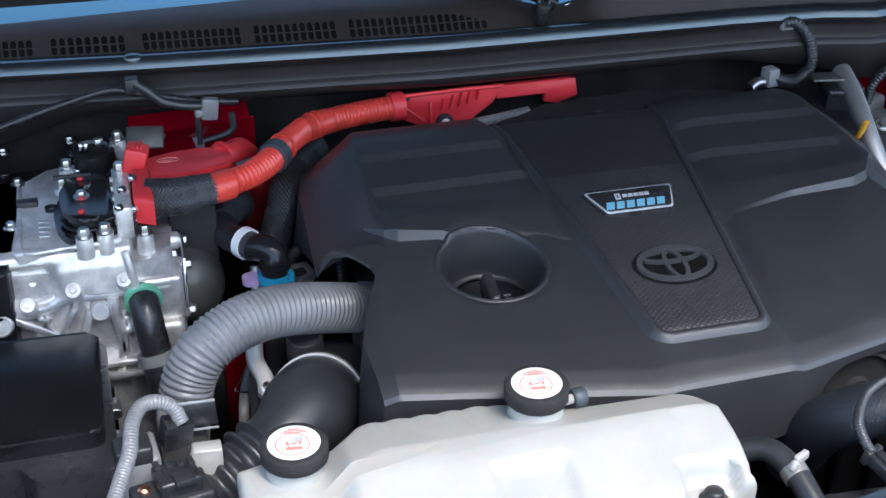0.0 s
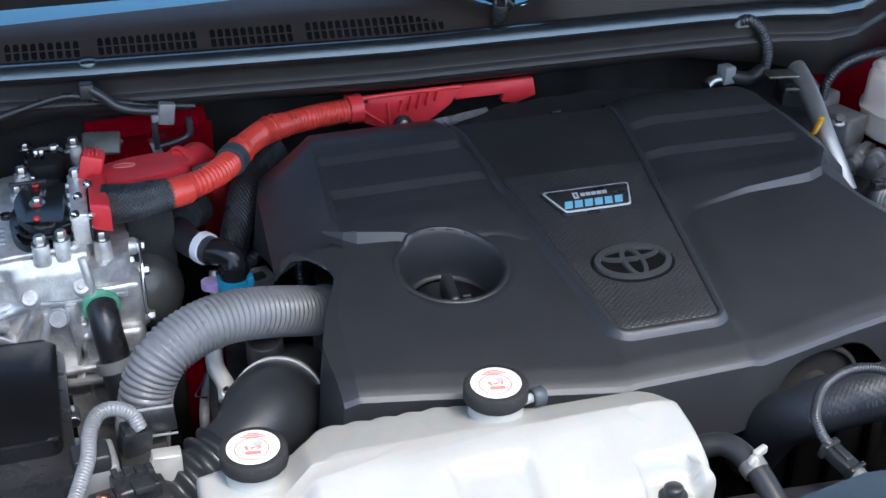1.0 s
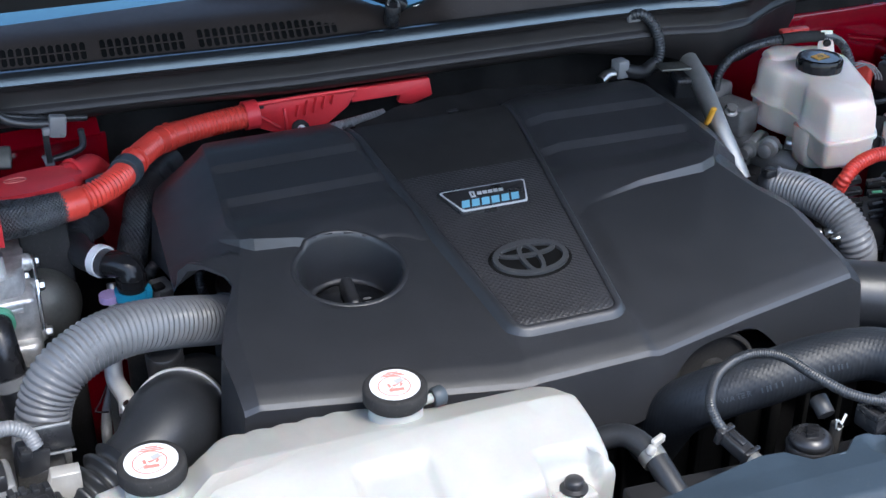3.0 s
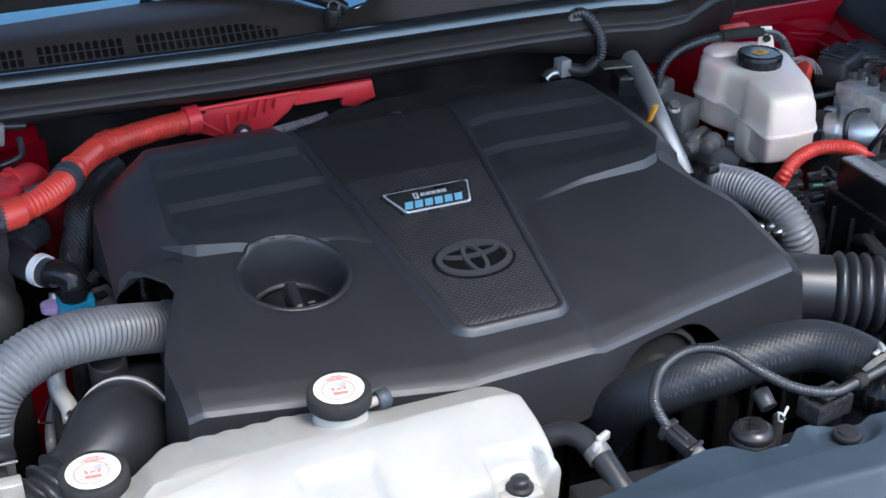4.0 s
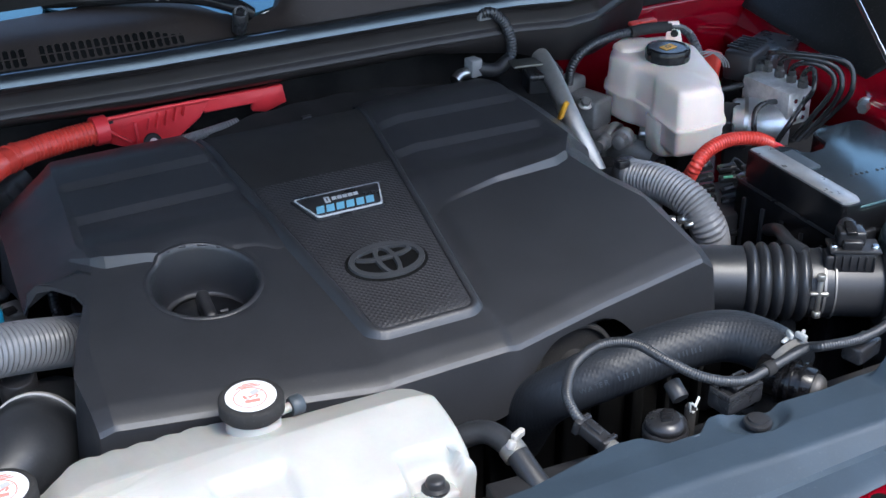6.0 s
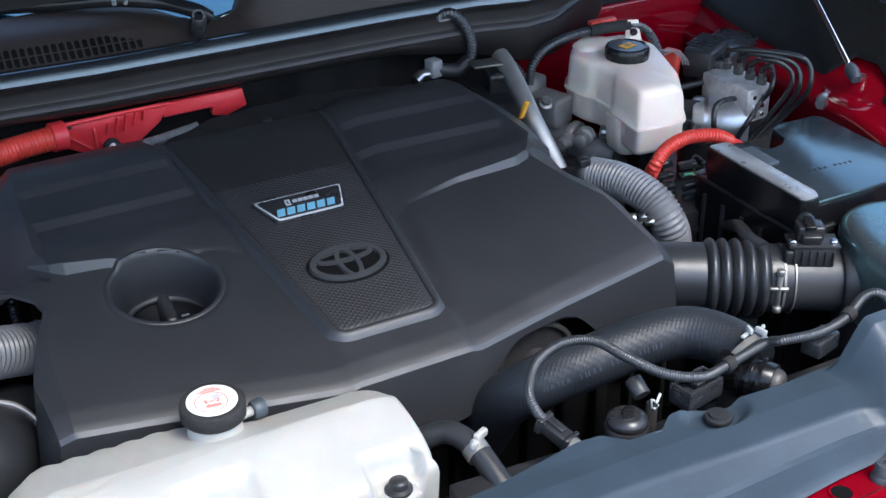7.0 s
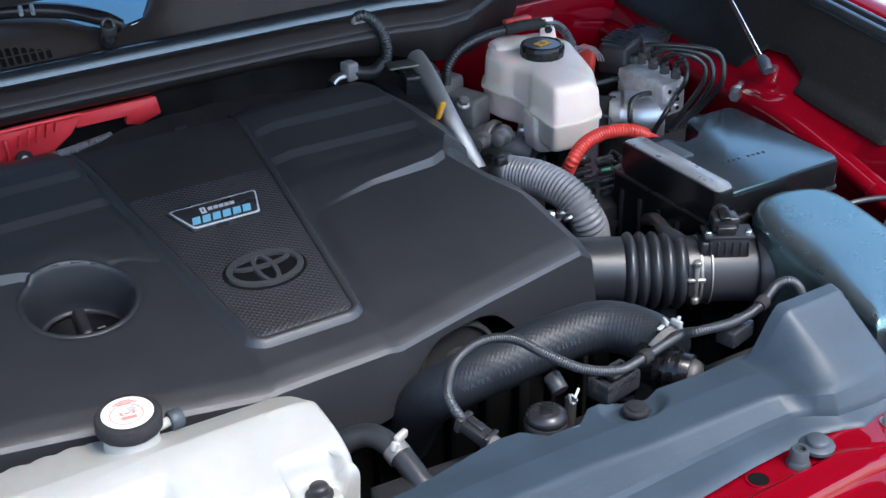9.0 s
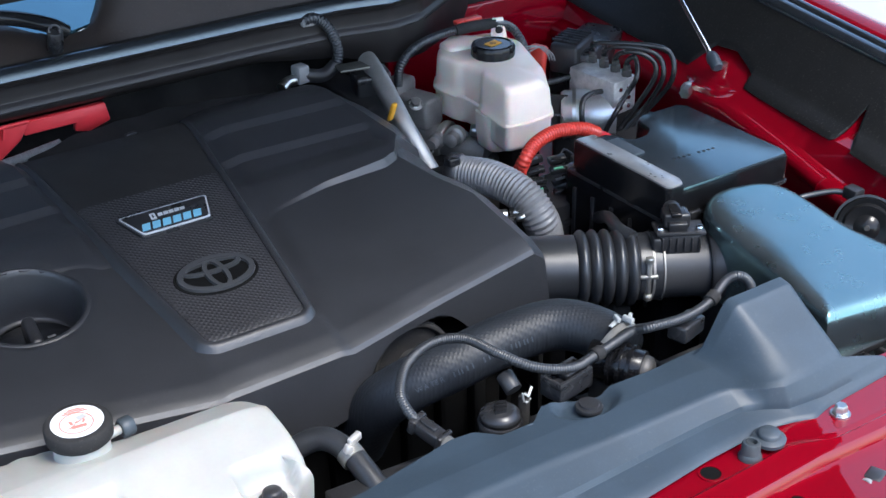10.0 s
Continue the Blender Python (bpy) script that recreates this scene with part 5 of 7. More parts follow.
for c in ((-0.653, 0.190, 1.075), (-0.766, 0.175, 1.080)):
    v = Vector(c)
    part("round_boss", lathe([(0.0135, 0), (0.0130, 0.010), (0.0110, 0.0115), (0.0095, 0.009), (0.0, 0.009)], v, v + Vector((-0.1, -1, 0.35)), 30, caps=False), M_ALU, unit)
for k, c in enumerate(((-0.707, 0.195, 1.063), (-0.678, 0.195, 1.060), (-0.636, 0.195, 1.072), (-0.733, 0.195, 1.063), (-0.632, 0.195, 1.047))):
    v = Vector(c)
    part("web", box(v.x, v.y, v.z - 0.02, 0.010, 0.030, 0.080, 0.003, turn=(0, (-25, 18, -8, 30, 10)[k], 0)), M_ALU, unit)
part("side_case", box(-0.588, 0.240, 1.058, 0.070, 0.075, 0.085, 0.008, 3), M_ALU, unit)
part("side_case", box(-0.592, 0.225, 0.975, 0.075, 0.075, 0.14, 0.010, 3), M_ALU, unit)
for z in (0.985, 1.003):
    part("base_rib", box(-0.62, 0.190, z, 0.11, 0.030, 0.009, 0.003), M_ALU, unit)
for a, b, r in (((-0.588, 0.262, 1.120), (-0.550, 0.257, 1.120), 0.011), ((-0.587, 0.248, 1.090), (-0.548, 0.248, 1.090), 0.0105), ((-0.583, 0.224, 1.040), (-0.548, 0.221, 1.040), 0.0115), ((-0.595, 0.261, 1.100), (-0.564, 0.260, 1.100), 0.014)):
    a, b = Vector(a), Vector(b)
    part("side_boss", rod(a, b, r, 20, 0.003), M_ALU, unit)
    part("side_bolt", hexbolt(b, b + (b - a), 0.0065, 0.007, 1.4), M_STEEL, unit)
part("guide_rod", tube([(-0.547, 0.254, 1.125), (-0.549, 0.227, 1.100), (-0.550, 0.209, 1.050)], 0.0022, 8), M_CHROME, unit)
part("heat_dome", lathe([(0.050, 0), (0.049, 0.012), (0.040, 0.026), (0.022, 0.034), (0.0, 0.036)], (-0.546, 0.270, 1.051), Vector((-0.546, 0.270, 1.051)) + Vector((0.35, -0.8, 0.4)), 32, caps=False), M_DOME, unit)
part("dome_neck", box(-0.535, 0.33, 0.90, 0.06, 0.12, 0.30, 0.01), M_MATTE, unit)
# tall bolts standing on the flange
for c, tall in (((-0.675, 0.351, 1.200), 0.035), ((-0.633, 0.406, 1.200), 0.030), ((-0.608, 0.412, 1.205), 0.040), ((-0.612, 0.316, 1.205), 0.035), ((-0.662, 0.192, 1.184), 0.036), ((-0.638, 0.198, 1.184), 0.036), ((-0.592, 0.220, 1.165), 0.035), ((-0.683, 0.341, 1.180), 0.02)):
    v = Vector(c)
    part("bolt_pillar", lathe([(0.0105, -tall), (0.0098, -0.012), (0.0090, -0.010)], v, v + Vector((0, 0, 1)), 20), M_ALU, unit)
    part("bolt", hexbolt(v - Vector((0, 0, 0.010)), v + Vector((0, 0, 1)), 0.0068, 0.010, 1.5), M_STEEL, unit)
# upright flange that carries the plug
part("plug_flange", box(*(-0.612, 0.264, 1.176), 0.020, 0.110, 0.042, 0.003, turn=(0, 0, -2)), M_ALU, unit)
part("gasket", box(*(-0.601, 0.264, 1.176), 0.004, 0.104, 0.038, 0.002, turn=(0, 0, -2)), M_MATTE, unit)
for k in range(4):
    part("flange_rib", box(-0.6225, 0.222 + 0.026 * k, 1.176, 0.005, 0.005, 0.038, 0.0015), M_ALU, unit)
for c in ((-0.602, 0.268, 1.205), (-0.604, 0.215, 1.190), (-0.616, 0.225, 1.212), (-0.622, 0.179, 1.212), (-0.604, 0.225, 1.170)):
    v = Vector(c)
    part("flange_screw", rod(v, v + Vector((0.006, -0.004, 0.004)), 0.0045), M_CHROME, unit)
# black round cover with paint marks
BC = Vector((-0.660, 0.266, 1.190))
D_OUT = [(-0.622, 0.320), (-0.645, 0.331), (-0.662, 0.330), (-0.677, 0.312), (-0.686, 0.285), (-0.687, 0.262), (-0.684, 0.235), (-0.675, 0.214), (-0.660, 0.204), (-0.645, 0.206), (-0.638, 0.217), (-0.622, 0.221)]
bcov = part("round_cover", prism(D_OUT, 1.150, 1.190, 0.005, 3, corner=0.010), M_GLOSS, unit, "glossy black D-shaped cover with red paint marks")
part("cover_skirt", prism([(x - 0.008 if x < -0.63 else x, (y - 0.265) * 1.12 + 0.259) for x, y in D_OUT], 1.150, 1.171, 0.003, 2, corner=0.010), M_GLOSS, bcov)
part("cover_lip", tube([(-0.686, 0.236, 1.176), (-0.677, 0.213, 1.176), (-0.661, 0.203, 1.176), (-0.646, 0.204, 1.176), (-0.636, 0.215, 1.180), (-0.622, 0.219, 1.182)], 0.0028, 8, 0.004), M_GLOSS, bcov)
part("cover_ear", lathe([(0.006, 0), (0.0075, 0), (0.0075, 0.005), (0.006, 0.005), (0.006, 0)], (-0.698, 0.292, 1.163), seg=18, caps=False), M_GLOSS, bcov)
part("centre_bolt", hexbolt(BC, BC + Vector((0, 0, 1)), 0.006, 0.006, 1.6), M_STEEL, bcov)
for c in ((-0.660, 0.314, 1.189), (-0.662, 0.224, 1.189)):
    part("paint_mark", rod(c, Vector(c) + Vector((0, 0, 0.004)), 0.0040), M_CORAL, bcov, "red paint dab")
part("paint_mark", box(BC.x, BC.y - 0.009, BC.z + 0.002, 0.009, 0.003, 0.003, 0.001), M_CORAL, bcov)
FC = Vector((-0.643, 0.379, 1.185))
fcov = part("filler_ring", lathe([(0.030, -0.03), (0.031, 0.0), (0.029, 0.014), (0.026, 0.016), (0.024, 0.012), (0.0, 0.010)], FC, seg=36, caps=False), M_GLOSS, unit, "glossy black filler ring")
part("ring_foot", ring_band(FC - Vector((0, 0, 0.012)), FC + Vector((0, 0, 1)), 0.029, 0.036, 0.004, 36), M_BLACK, fcov)
for c in ((-0.655, 0.365, 1.215), (-0.648, 0.365, 1.215), (-0.662, 0.344, 1.190)):
    part("pin", rod(Vector(c) - Vector((0, 0, 0.012)), c, 0.0028), M_CHROME, unit)
part("bracket_strip", box(*(-0.669, 0.326, 1.190), 0.045, 0.006, 0.004, 0.001), M_BLACK, unit)
part("small_clip", box(*(-0.726, 0.313, 1.166), 0.026, 0.014, 0.008, 0.002), M_BLACK, unit)
side = part("far_cover", prism([(-0.95, 0.15), (-0.752, 0.17), (-0.728, 0.36), (-0.70, 0.44), (-0.95, 0.44)], 1.0, 1.150, 0.008, 2, corner=0.01), M_GLOSS, unit, "black side cover")
for c in ((-0.739, 0.401, 1.155), (-0.747, 0.279, 1.155), (-0.758, 0.502, 1.155), (-0.670, 0.496, 1.165), (-0.758, 0.230, 1.140)):
    v = Vector(c)
    part("cover_bolt", hexbolt(v - Vector((0, 0, 0.004)), v + Vector((0, 0, 1)), 0.006, 0.007, 1.5), M_STEEL, side)
part("grey_shield", box(*(-0.572, 0.443, 1.180), 0.050, 0.006, 0.032, 0.003, turn=(-40, 0, -10)), M_DOME, unit)

# green-ringed elbow and its hose
elbow = thing("coolant_elbow", "black coolant elbow with a green locking ring", "elbow", (-0.60, 0.17, 1.0))
G0 = [(-0.604, 0.196, 1.089), (-0.603, 0.172, 1.084), (-0.600, 0.154, 1.062), (-0.596, 0.146, 1.034), (-0.590, 0.135, 1.002), (-0.588, 0.130, 0.962)]
part("elbow", tube(G0[:4], 0.0182, 24, 0.004), M_SATIN, elbow)
part("locking_ring", ring_band(Vector(G0[0]) + Vector((0.0, -0.010, -0.002)), G0[1], 0.0182, 0.0225, 0.009, 32), M_GREEN, elbow, "pale green locking ring")
part("hose", tube(G0[3:], 0.0215, 24, 0.005), M_RUBBER, elbow)
part("clamp", ring_band(G0[3], G0[4], 0.0205, 0.0240, 0.014, 32), M_GREY, elbow, "grey band clamp")

# orange high-voltage cable
hv = thing("high_voltage_cable", "bright orange corrugated high-voltage cable with red connectors", "cable", (-0.45, 0.3, 1.1))
part("flat_plug", prism([(-0.601, 0.220, 1.185)[:2], (-0.598, 0.302, 1.185)[:2], (-0.575, 0.299, 1.185)[:2], (-0.578, 0.207, 1.185)[:2]], 1.170, 1.204, 0.006, 3), M_CORAL, hv)
part("braid", tube([(-0.583, 0.256, 1.182), (-0.551, 0.250, 1.184), (-0.523, 0.256, 1.184), (-0.497, 0.266, 1.182)], 0.021, 20, 0.005, rfun=lambda s: 0.024 - 0.006 * s), M_BRAID, hv)
part("braid_threads", braid([(-0.583, 0.256, 1.182), (-0.551, 0.250, 1.184), (-0.523, 0.256, 1.184), (-0.497, 0.266, 1.182)], lambda s: 0.024 - 0.006 * s, 1.0, 24), M_THREAD, hv, "fine grey braid threads")
part("collar", tube([(-0.507, 0.262, 1.183), (-0.495, 0.265, 1.183), (-0.481, 0.271, 1.183)], 0.0195, 24, 0.004), M_ORANGE, hv)
HV = [(-0.486, 0.269, 1.183), (-0.456, 0.283, 1.186), (-0.427, 0.309, 1.188), (-0.396, 0.360, 1.188), (-0.357, 0.409, 1.186), (-0.318, 0.429, 1.185), (-0.275, 0.444, 1.184), (-0.220, 0.455, 1.184)]
part("sleeve", tube(HV, 0.0172, 24, pitch=0.0058, depth=0.0022), M_ORANGE, hv)
hl, _ = smooth_line(HV, 0.002)
for t, w in ((0.36, 0.004), (0.62, 0.003), (0.585, 0.003)):
    i = int(t * len(hl))
    part("ring", rod(hl[i - 1], hl[i - 1] + (hl[i + 1] - hl[i - 1]).normalized() * w, 0.0195, 24), M_ORANGE, hv)
for t, n in ((0.60, 12),):
    i = int(t * len(hl))
    part("seam_band", tube([hl[i - n], hl[i], hl[i + n]], 0.0178, 24, 0.004), M_ORANGE, hv)
i = int(0.27 * len(hl))
cd = (hl[i + 8] - hl[i - 8]).normalized()
clip_ = part("clip", lathe([(0.0185, 0), (0.0205, 0), (0.0205, 0.018), (0.0185, 0.018)], hl[i - 4], hl[i + 6], 28), M_DARKCLIP, hv, "grey retaining clip")
part("clip_ear", box(*(-0.456, 0.294, 1.195), 0.030, 0.014, 0.012, 0.003, turn=(0, 0, 30)), M_DARKCLIP, clip_)
holder = thing("cable_connector", "coral red moulded high-voltage connector housing", "connector", (-0.53, 0.30, 1.1))
part("shell", prism([(-0.599, 0.332, 1.190)[:2], (-0.547, 0.353, 1.190)[:2], (-0.503, 0.359, 1.190)[:2], (-0.470, 0.344, 1.190)[:2], (-0.472, 0.309, 1.190)[:2], (-0.525, 0.289, 1.190)[:2], (-0.595, 0.286, 1.190)[:2]], 1.150, 1.196, 0.010, 4, corner=0.012), M_CORAL, holder)
part("ear", box(*(-0.591, 0.319, 1.205), 0.028, 0.030, 0.040, 0.004, turn=(0, 14, -10)), M_CORAL, holder)
for k in range(4):
    part("ear_rib", box(*(Vector((-0.589, 0.320, 1.222)) + Vector((0.005 * k - 0.008, 0.0, 0.0))), 0.002, 0.020, 0.012, 0.0006, turn=(0, 14, -10)), M_CORAL, holder)
part("mark", moved(oval_ring(0.014, 0.007, 0.0014, 0.0006), pose(*(-0.551, 0.331, 1.196))), M_REDINK, holder)
part("mark_bar", moved(box(0, 0, 0, 0.014, 0.0018, 0.0008, 0), pose(*(-0.551, 0.331, 1.196))), M_REDINK, holder)
part("neck", tube([(-0.490, 0.353, 1.180), (-0.469, 0.360, 1.180), (-0.454, 0.380, 1.175), (-0.441, 0.400, 1.150)], 0.018, 20, 0.004), M_CORAL, holder)
part("neck_ring", ring_band((-0.481, 0.352, 1.182), (-0.467, 0.360, 1.182), 0.018, 0.021, 0.005, 24), M_CORAL, holder)
part("tail", tube([(-0.447, 0.398, 1.160), (-0.429, 0.416, 1.120), (-0.419, 0.465, 1.060), (-0.423, 0.533, 0.980)], 0.020, 20, 0.005), M_CORAL, holder)
part("seat", box(-0.53, 0.30, 1.06, 0.06, 0.05, 0.19, 0.006), M_MATTE, holder)

guide = thing("cable_guide", "coral red ribbed plastic cable guide bolted behind the cover", "cable guide", (-0.15, 0.465, 1.1))


def flat_plate(pts, d):
    bm = bmesh.new()
    f = bm.faces.new([bm.verts.new(p) for p in pts])
    e = bmesh.ops.extrude_face_region(bm, geom=[f])
    for g in e["geom"]:
        if isinstance(g, bmesh.types.BMVert):
            g.co += Vector((0, d, 0))
    bmesh.ops.bevel(bm, geom=bm.edges[:], offset=0.0012, segments=1, affect="EDGES")
    return bm


part("plate", flat_plate([(-0.221, 0.458, 1.198), (-0.063, 0.458, 1.200), (-0.080, 0.458, 1.173), (-0.127, 0.458, 1.140), (-0.180, 0.458, 1.146), (-0.221, 0.458, 1.164)], 0.006), M_CORAL, guide)
part("arm", flat_plate([(-0.080, 0.459, 1.198), (0.046, 0.459, 1.199), (0.051, 0.459, 1.172), (0.019, 0.459, 1.162), (-0.002, 0.459, 1.167), (0.001, 0.459, 1.179), (-0.073, 0.459, 1.178)], 0.012), M_CORAL, guide)
part("top_edge", tube([(-0.225, 0.454, 1.198), (-0.143, 0.454, 1.200), (-0.068, 0.455, 1.200)], 0.0032, 10, 0.006), M_CORAL, guide)
for k, high in enumerate((0.017, 0.022, 0.022, 0.020, 0.015)):
    c = Vector((-0.156 + 0.0130 * k, 0.454, 1.1795 + 0.0027 * k))
    part("rib", box(c.x, c.y, c.z, 0.002, 0.010, high, 0.0005, turn=(0, 14, 0)), M_CORAL, guide)
part("rib", flat_plate([(-0.215, 0.452, 1.185), (-0.180, 0.452, 1.159), (-0.180, 0.452, 1.154), (-0.215, 0.452, 1.180)], 0.006), M_CORAL, guide)
part("rib", flat_plate([(-0.176, 0.452, 1.186), (-0.172, 0.452, 1.185), (-0.170, 0.452, 1.149), (-0.174, 0.452, 1.149)], 0.006), M_CORAL, guide)
part("slot", box(*(-0.209, 0.456, 1.193), 0.011, 0.004, 0.005, 0.0005), M_MATTE, guide)
part("sleeve_end", tube([(-0.233, 0.454, 1.184), (-0.214, 0.456, 1.184)], 0.0205, 20, 0.004), M_CORAL, guide)
gb = Vector((-0.153, 0.452, 1.153))
gw = part("bolt_washer", lathe([(0.013, 0), (0.0125, 0.005), (0.009, 0.007)], gb, gb + Vector((-0.05, -1, 0.35)), 24), M_MATTE, guide)
part("bolt", hexbolt(gb + Vector((0, -0.006, 0.002)), gb + Vector((-0.05, -1, 0.35)), 0.006, 0.007, 1.0), M_STEEL, gw)
part("stay", box(-0.15, 0.49, 1.12, 0.02, 0.06, 0.02, 0.003), M_MATTE, guide)
gc = thing("grey_tube", "thin grey corrugated tube behind the engine cover", "conduit", (-0.1, 0.42, 1.13))
part("sleeve", tube([(-0.132, 0.430, 1.156), (-0.098, 0.430, 1.159), (-0.065, 0.430, 1.163), (-0.033, 0.435, 1.165)], 0.0075, 14, pitch=0.0045, depth=0.0012), M_GREY, gc)

# thin cable and clip below the cowl
lw = thing("cowl_cable", "thin black cable with a grey clip below the cowl", "cable", (-0.5, 0.44, 1.2))
part("sleeve", tube([(-0.579, 0.430, 1.263), (-0.567, 0.430, 1.254), (-0.547, 0.430, 1.236), (-0.522, 0.430, 1.227), (-0.494, 0.428, 1.224)], 0.0062, 12, 0.004), M_RUBBER, lw)
part("clip", box(*(-0.485, 0.424, 1.221), 0.022, 0.014, 0.030, 0.003, turn=(0, 8, 0)), M_CONDUIT, lw, "grey plastic clip")
part("clip_foot", box(*(-0.497, 0.424, 1.216), 0.016, 0.012, 0.010, 0.002), M_GREY, lw)
part("strap", box(*(-0.501, 0.430, 1.193), 0.008, 0.008, 0.050, 0.002), M_BLACK, lw)
part("strap_end", box(*(-0.502, 0.430, 1.171), 0.012, 0.006, 0.018, 0.001, turn=(0, -15, 0)), M_GREY, lw)
part("bow", tube([(-0.496, 0.430, 1.172), (-0.469, 0.430, 1.178), (-0.456, 0.430, 1.186), (-0.456, 0.430, 1.209)], 0.0045, 10, 0.004), M_RUBBER, lw)
part("anchor", box(*(-0.582, 0.435, 1.260), 0.018, 0.020, 0.020, 0.003), M_BLACK, lw)

# braided coolant hoses with coloured locking rings
ch = thing("braided_hose", "black braided hose with white, cyan and lilac locking rings", "hose", (-0.46, 0.2, 0.95))
BH = [(-0.459, 0.377, 1.100), (-0.481, 0.347, 1.105), (-0.493, 0.313, 1.105), (-0.487, 0.274, 1.108), (-0.472, 0.248, 1.110)]
part("braid", tube(BH[:3], 0.021, 22, 0.004), M_BRAID, ch)
part("braid_threads", braid(BH[:3], lambda s: 0.021, 0.8, 22), M_THREAD, ch)
part("hose", tube([BH[2], BH[3], BH[4], (-0.461, 0.233, 1.110)], 0.0180, 22, 0.004), M_RUBBER, ch)
part("white_ring", ring_band((-0.473, 0.249, 1.111), (-0.462, 0.233, 1.111), 0.0180, 0.0205, 0.011, 28), M_STICKER, ch, "white locking ring")
part("elbow", tube([(-0.462, 0.235, 1.110), (-0.448, 0.223, 1.112), (-0.439, 0.216, 1.105), (-0.440, 0.211, 1.085), (-0.438, 0.226, 1.060)], 0.0172, 22, 0.004), M_GLOSS, ch)
for z in (1.088, 1.097):
    part("elbow_rib", ring_band((-0.4395, 0.212, z), (-0.4395, 0.212, 2), 0.0165, 0.0192, 0.003, 28), M_GLOSS, ch)
part("cyan_ring", lathe([(0.017, 0), (0.0215, 0), (0.0215, 0.013), (0.017, 0.013)], (-0.440, 0.213, 1.070), Vector((-0.440, 0.211, 1.072)) + Vector((0, 0.02, 1)), 28), M_CYAN, ch, "cyan locking ring")
part("cyan_tab", box(*(-0.422, 0.201, 1.080), 0.008, 0.016, 0.018, 0.002), M_CYAN, ch)
part("lilac_ring", lathe([(0.008, 0), (0.0125, 0), (0.0125, 0.009), (0.008, 0.009)], (-0.468, 0.219, 1.068), Vector((-0.468, 0.219, 1.068)) + Vector((0, 0.02, 1)), 24), M_LILAC, ch, "lilac locking ring")
part("metal_neck", rod(Vector((-0.465, 0.204, 1.060)) + Vector((0, 0, -0.06)), (-0.460, 0.240, 1.080), 0.0075), M_STEEL, ch)
part("stand", rod(Vector((-0.438, 0.226, 1.060)) + Vector((0, 0, -0.3)), (-0.438, 0.226, 1.060), 0.018), M_DARKMETAL, ch)
ch2 = thing("braided_hose", "black braided hose dropping beside the engine cover", "hose", (-0.42, 0.3, 0.95))
BH2 = [(-0.338, 0.461, 1.130), (-0.370, 0.416, 1.130), (-0.399, 0.362, 1.125), (-0.410, 0.337, 1.105), (-0.421, 0.320, 1.080), (-0.423, 0.331, 1.050), (-0.407, 0.460, 0.950)]
part("braid", tube(BH2, 0.0185, 22, 0.004), M_BRAID, ch2)
part("braid_threads", braid(BH2, lambda s: 0.0185, 3.8, 20), M_THREAD, ch2)
part("ribbed_branch", tube([(-0.380, 0.309, 1.090), (-0.392, 0.284, 1.080), (-0.406, 0.274, 1.070), (-0.414, 0.282, 1.050)], 0.0085, 14, pitch=0.0048, depth=0.0013), M_RUBBER, ch2)
gp = thing("grey_plug", "grey plastic plug on a thin cable", "plug", (-0.42, 0.16, 1.0))
part("body", box(*(-0.402, 0.243, 1.055), 0.026, 0.026, 0.024, 0.003, turn=(20, 10, 30)), M_GREY, gp)
part("slot", box(*(-0.406, 0.230, 1.068), 0.016, 0.010, 0.006, 0.001, turn=(20, 10, 30)), M_MATTE, gp)
part("cable", tube([(-0.397, 0.249, 1.045), (-0.385, 0.274, 1.020), (-0.382, 0.321, 0.970)], 0.005, 10), M_RUBBER, gp)
rl = thing("ribbed_lead", "bluish ribbed lead running under the cover's flank", "cable", (-0.36, 0.12, 1.0))
part("sleeve", tube([(-0.341, 0.256, 1.075), (-0.351, 0.242, 1.070), (-0.351, 0.235, 1.050), (-0.343, 0.241, 1.020), (-0.332, 0.263, 0.970)], 0.0065, 12, pitch=0.0045, depth=0.0012), M_RUBBER, rl)
wp = thing("white_heat_shield", "narrow white heat shield edge under the cover", "shield", (-0.36, 0.12, 1.0))
part("edge", tube([(-0.339, 0.233, 1.085), (-0.326, 0.208, 1.085), (-0.313, 0.181, 1.085)], 0.0055, 10, 0.005), M_STICKER, wp)
part("skin", box(-0.33, 0.13, 1.02, 0.05, 0.06, 0.10, 0.004), M_DARKMETAL, wp)

# grey conduit arching out of the cover
gl = thing("grey_conduit", "fat grey corrugated conduit arching from the cover's flank", "conduit", (-0.5, 0.0, 1.0))
GL = [(-0.341, 0.137, 1.060), (-0.380, 0.106, 1.085), (-0.422, 0.082, 1.105), (-0.467, 0.063, 1.118), (-0.508, 0.046, 1.118), (-0.545, 0.029, 1.105), (-0.565, 0.021, 1.080), (-0.574, 0.017, 1.050), (-0.578, 0.031, 1.010), (-0.578, 0.092, 0.920)]
part("sleeve", tube(GL, 0.0305, 32, pitch=0.0066, depth=0.0024, sharp=0.8), M_CONDUIT, gl)
part("collar", tube([(-0.334, 0.144, 1.055), (-0.346, 0.132, 1.064)], 0.0325, 28, 0.003), M_BLACK, gl)

# left intake pipe, clamp and meter
il_ = thing("turbo_intake_pipe", "fat black intake pipe with bellows and a bright clamp", "intake pipe", (-0.47, -0.08, 0.95))
LP = [(-0.386, 0.110, 0.975), (-0.426, 0.010, 1.024), (-0.446, -0.030, 1.040), (-0.474, -0.064, 1.042), (-0.505, -0.084, 1.035), (-0.536, -0.102, 1.026), (-0.566, -0.118, 1.016), (-0.600, -0.126, 1.002), (-0.636, -0.124, 0.985)]


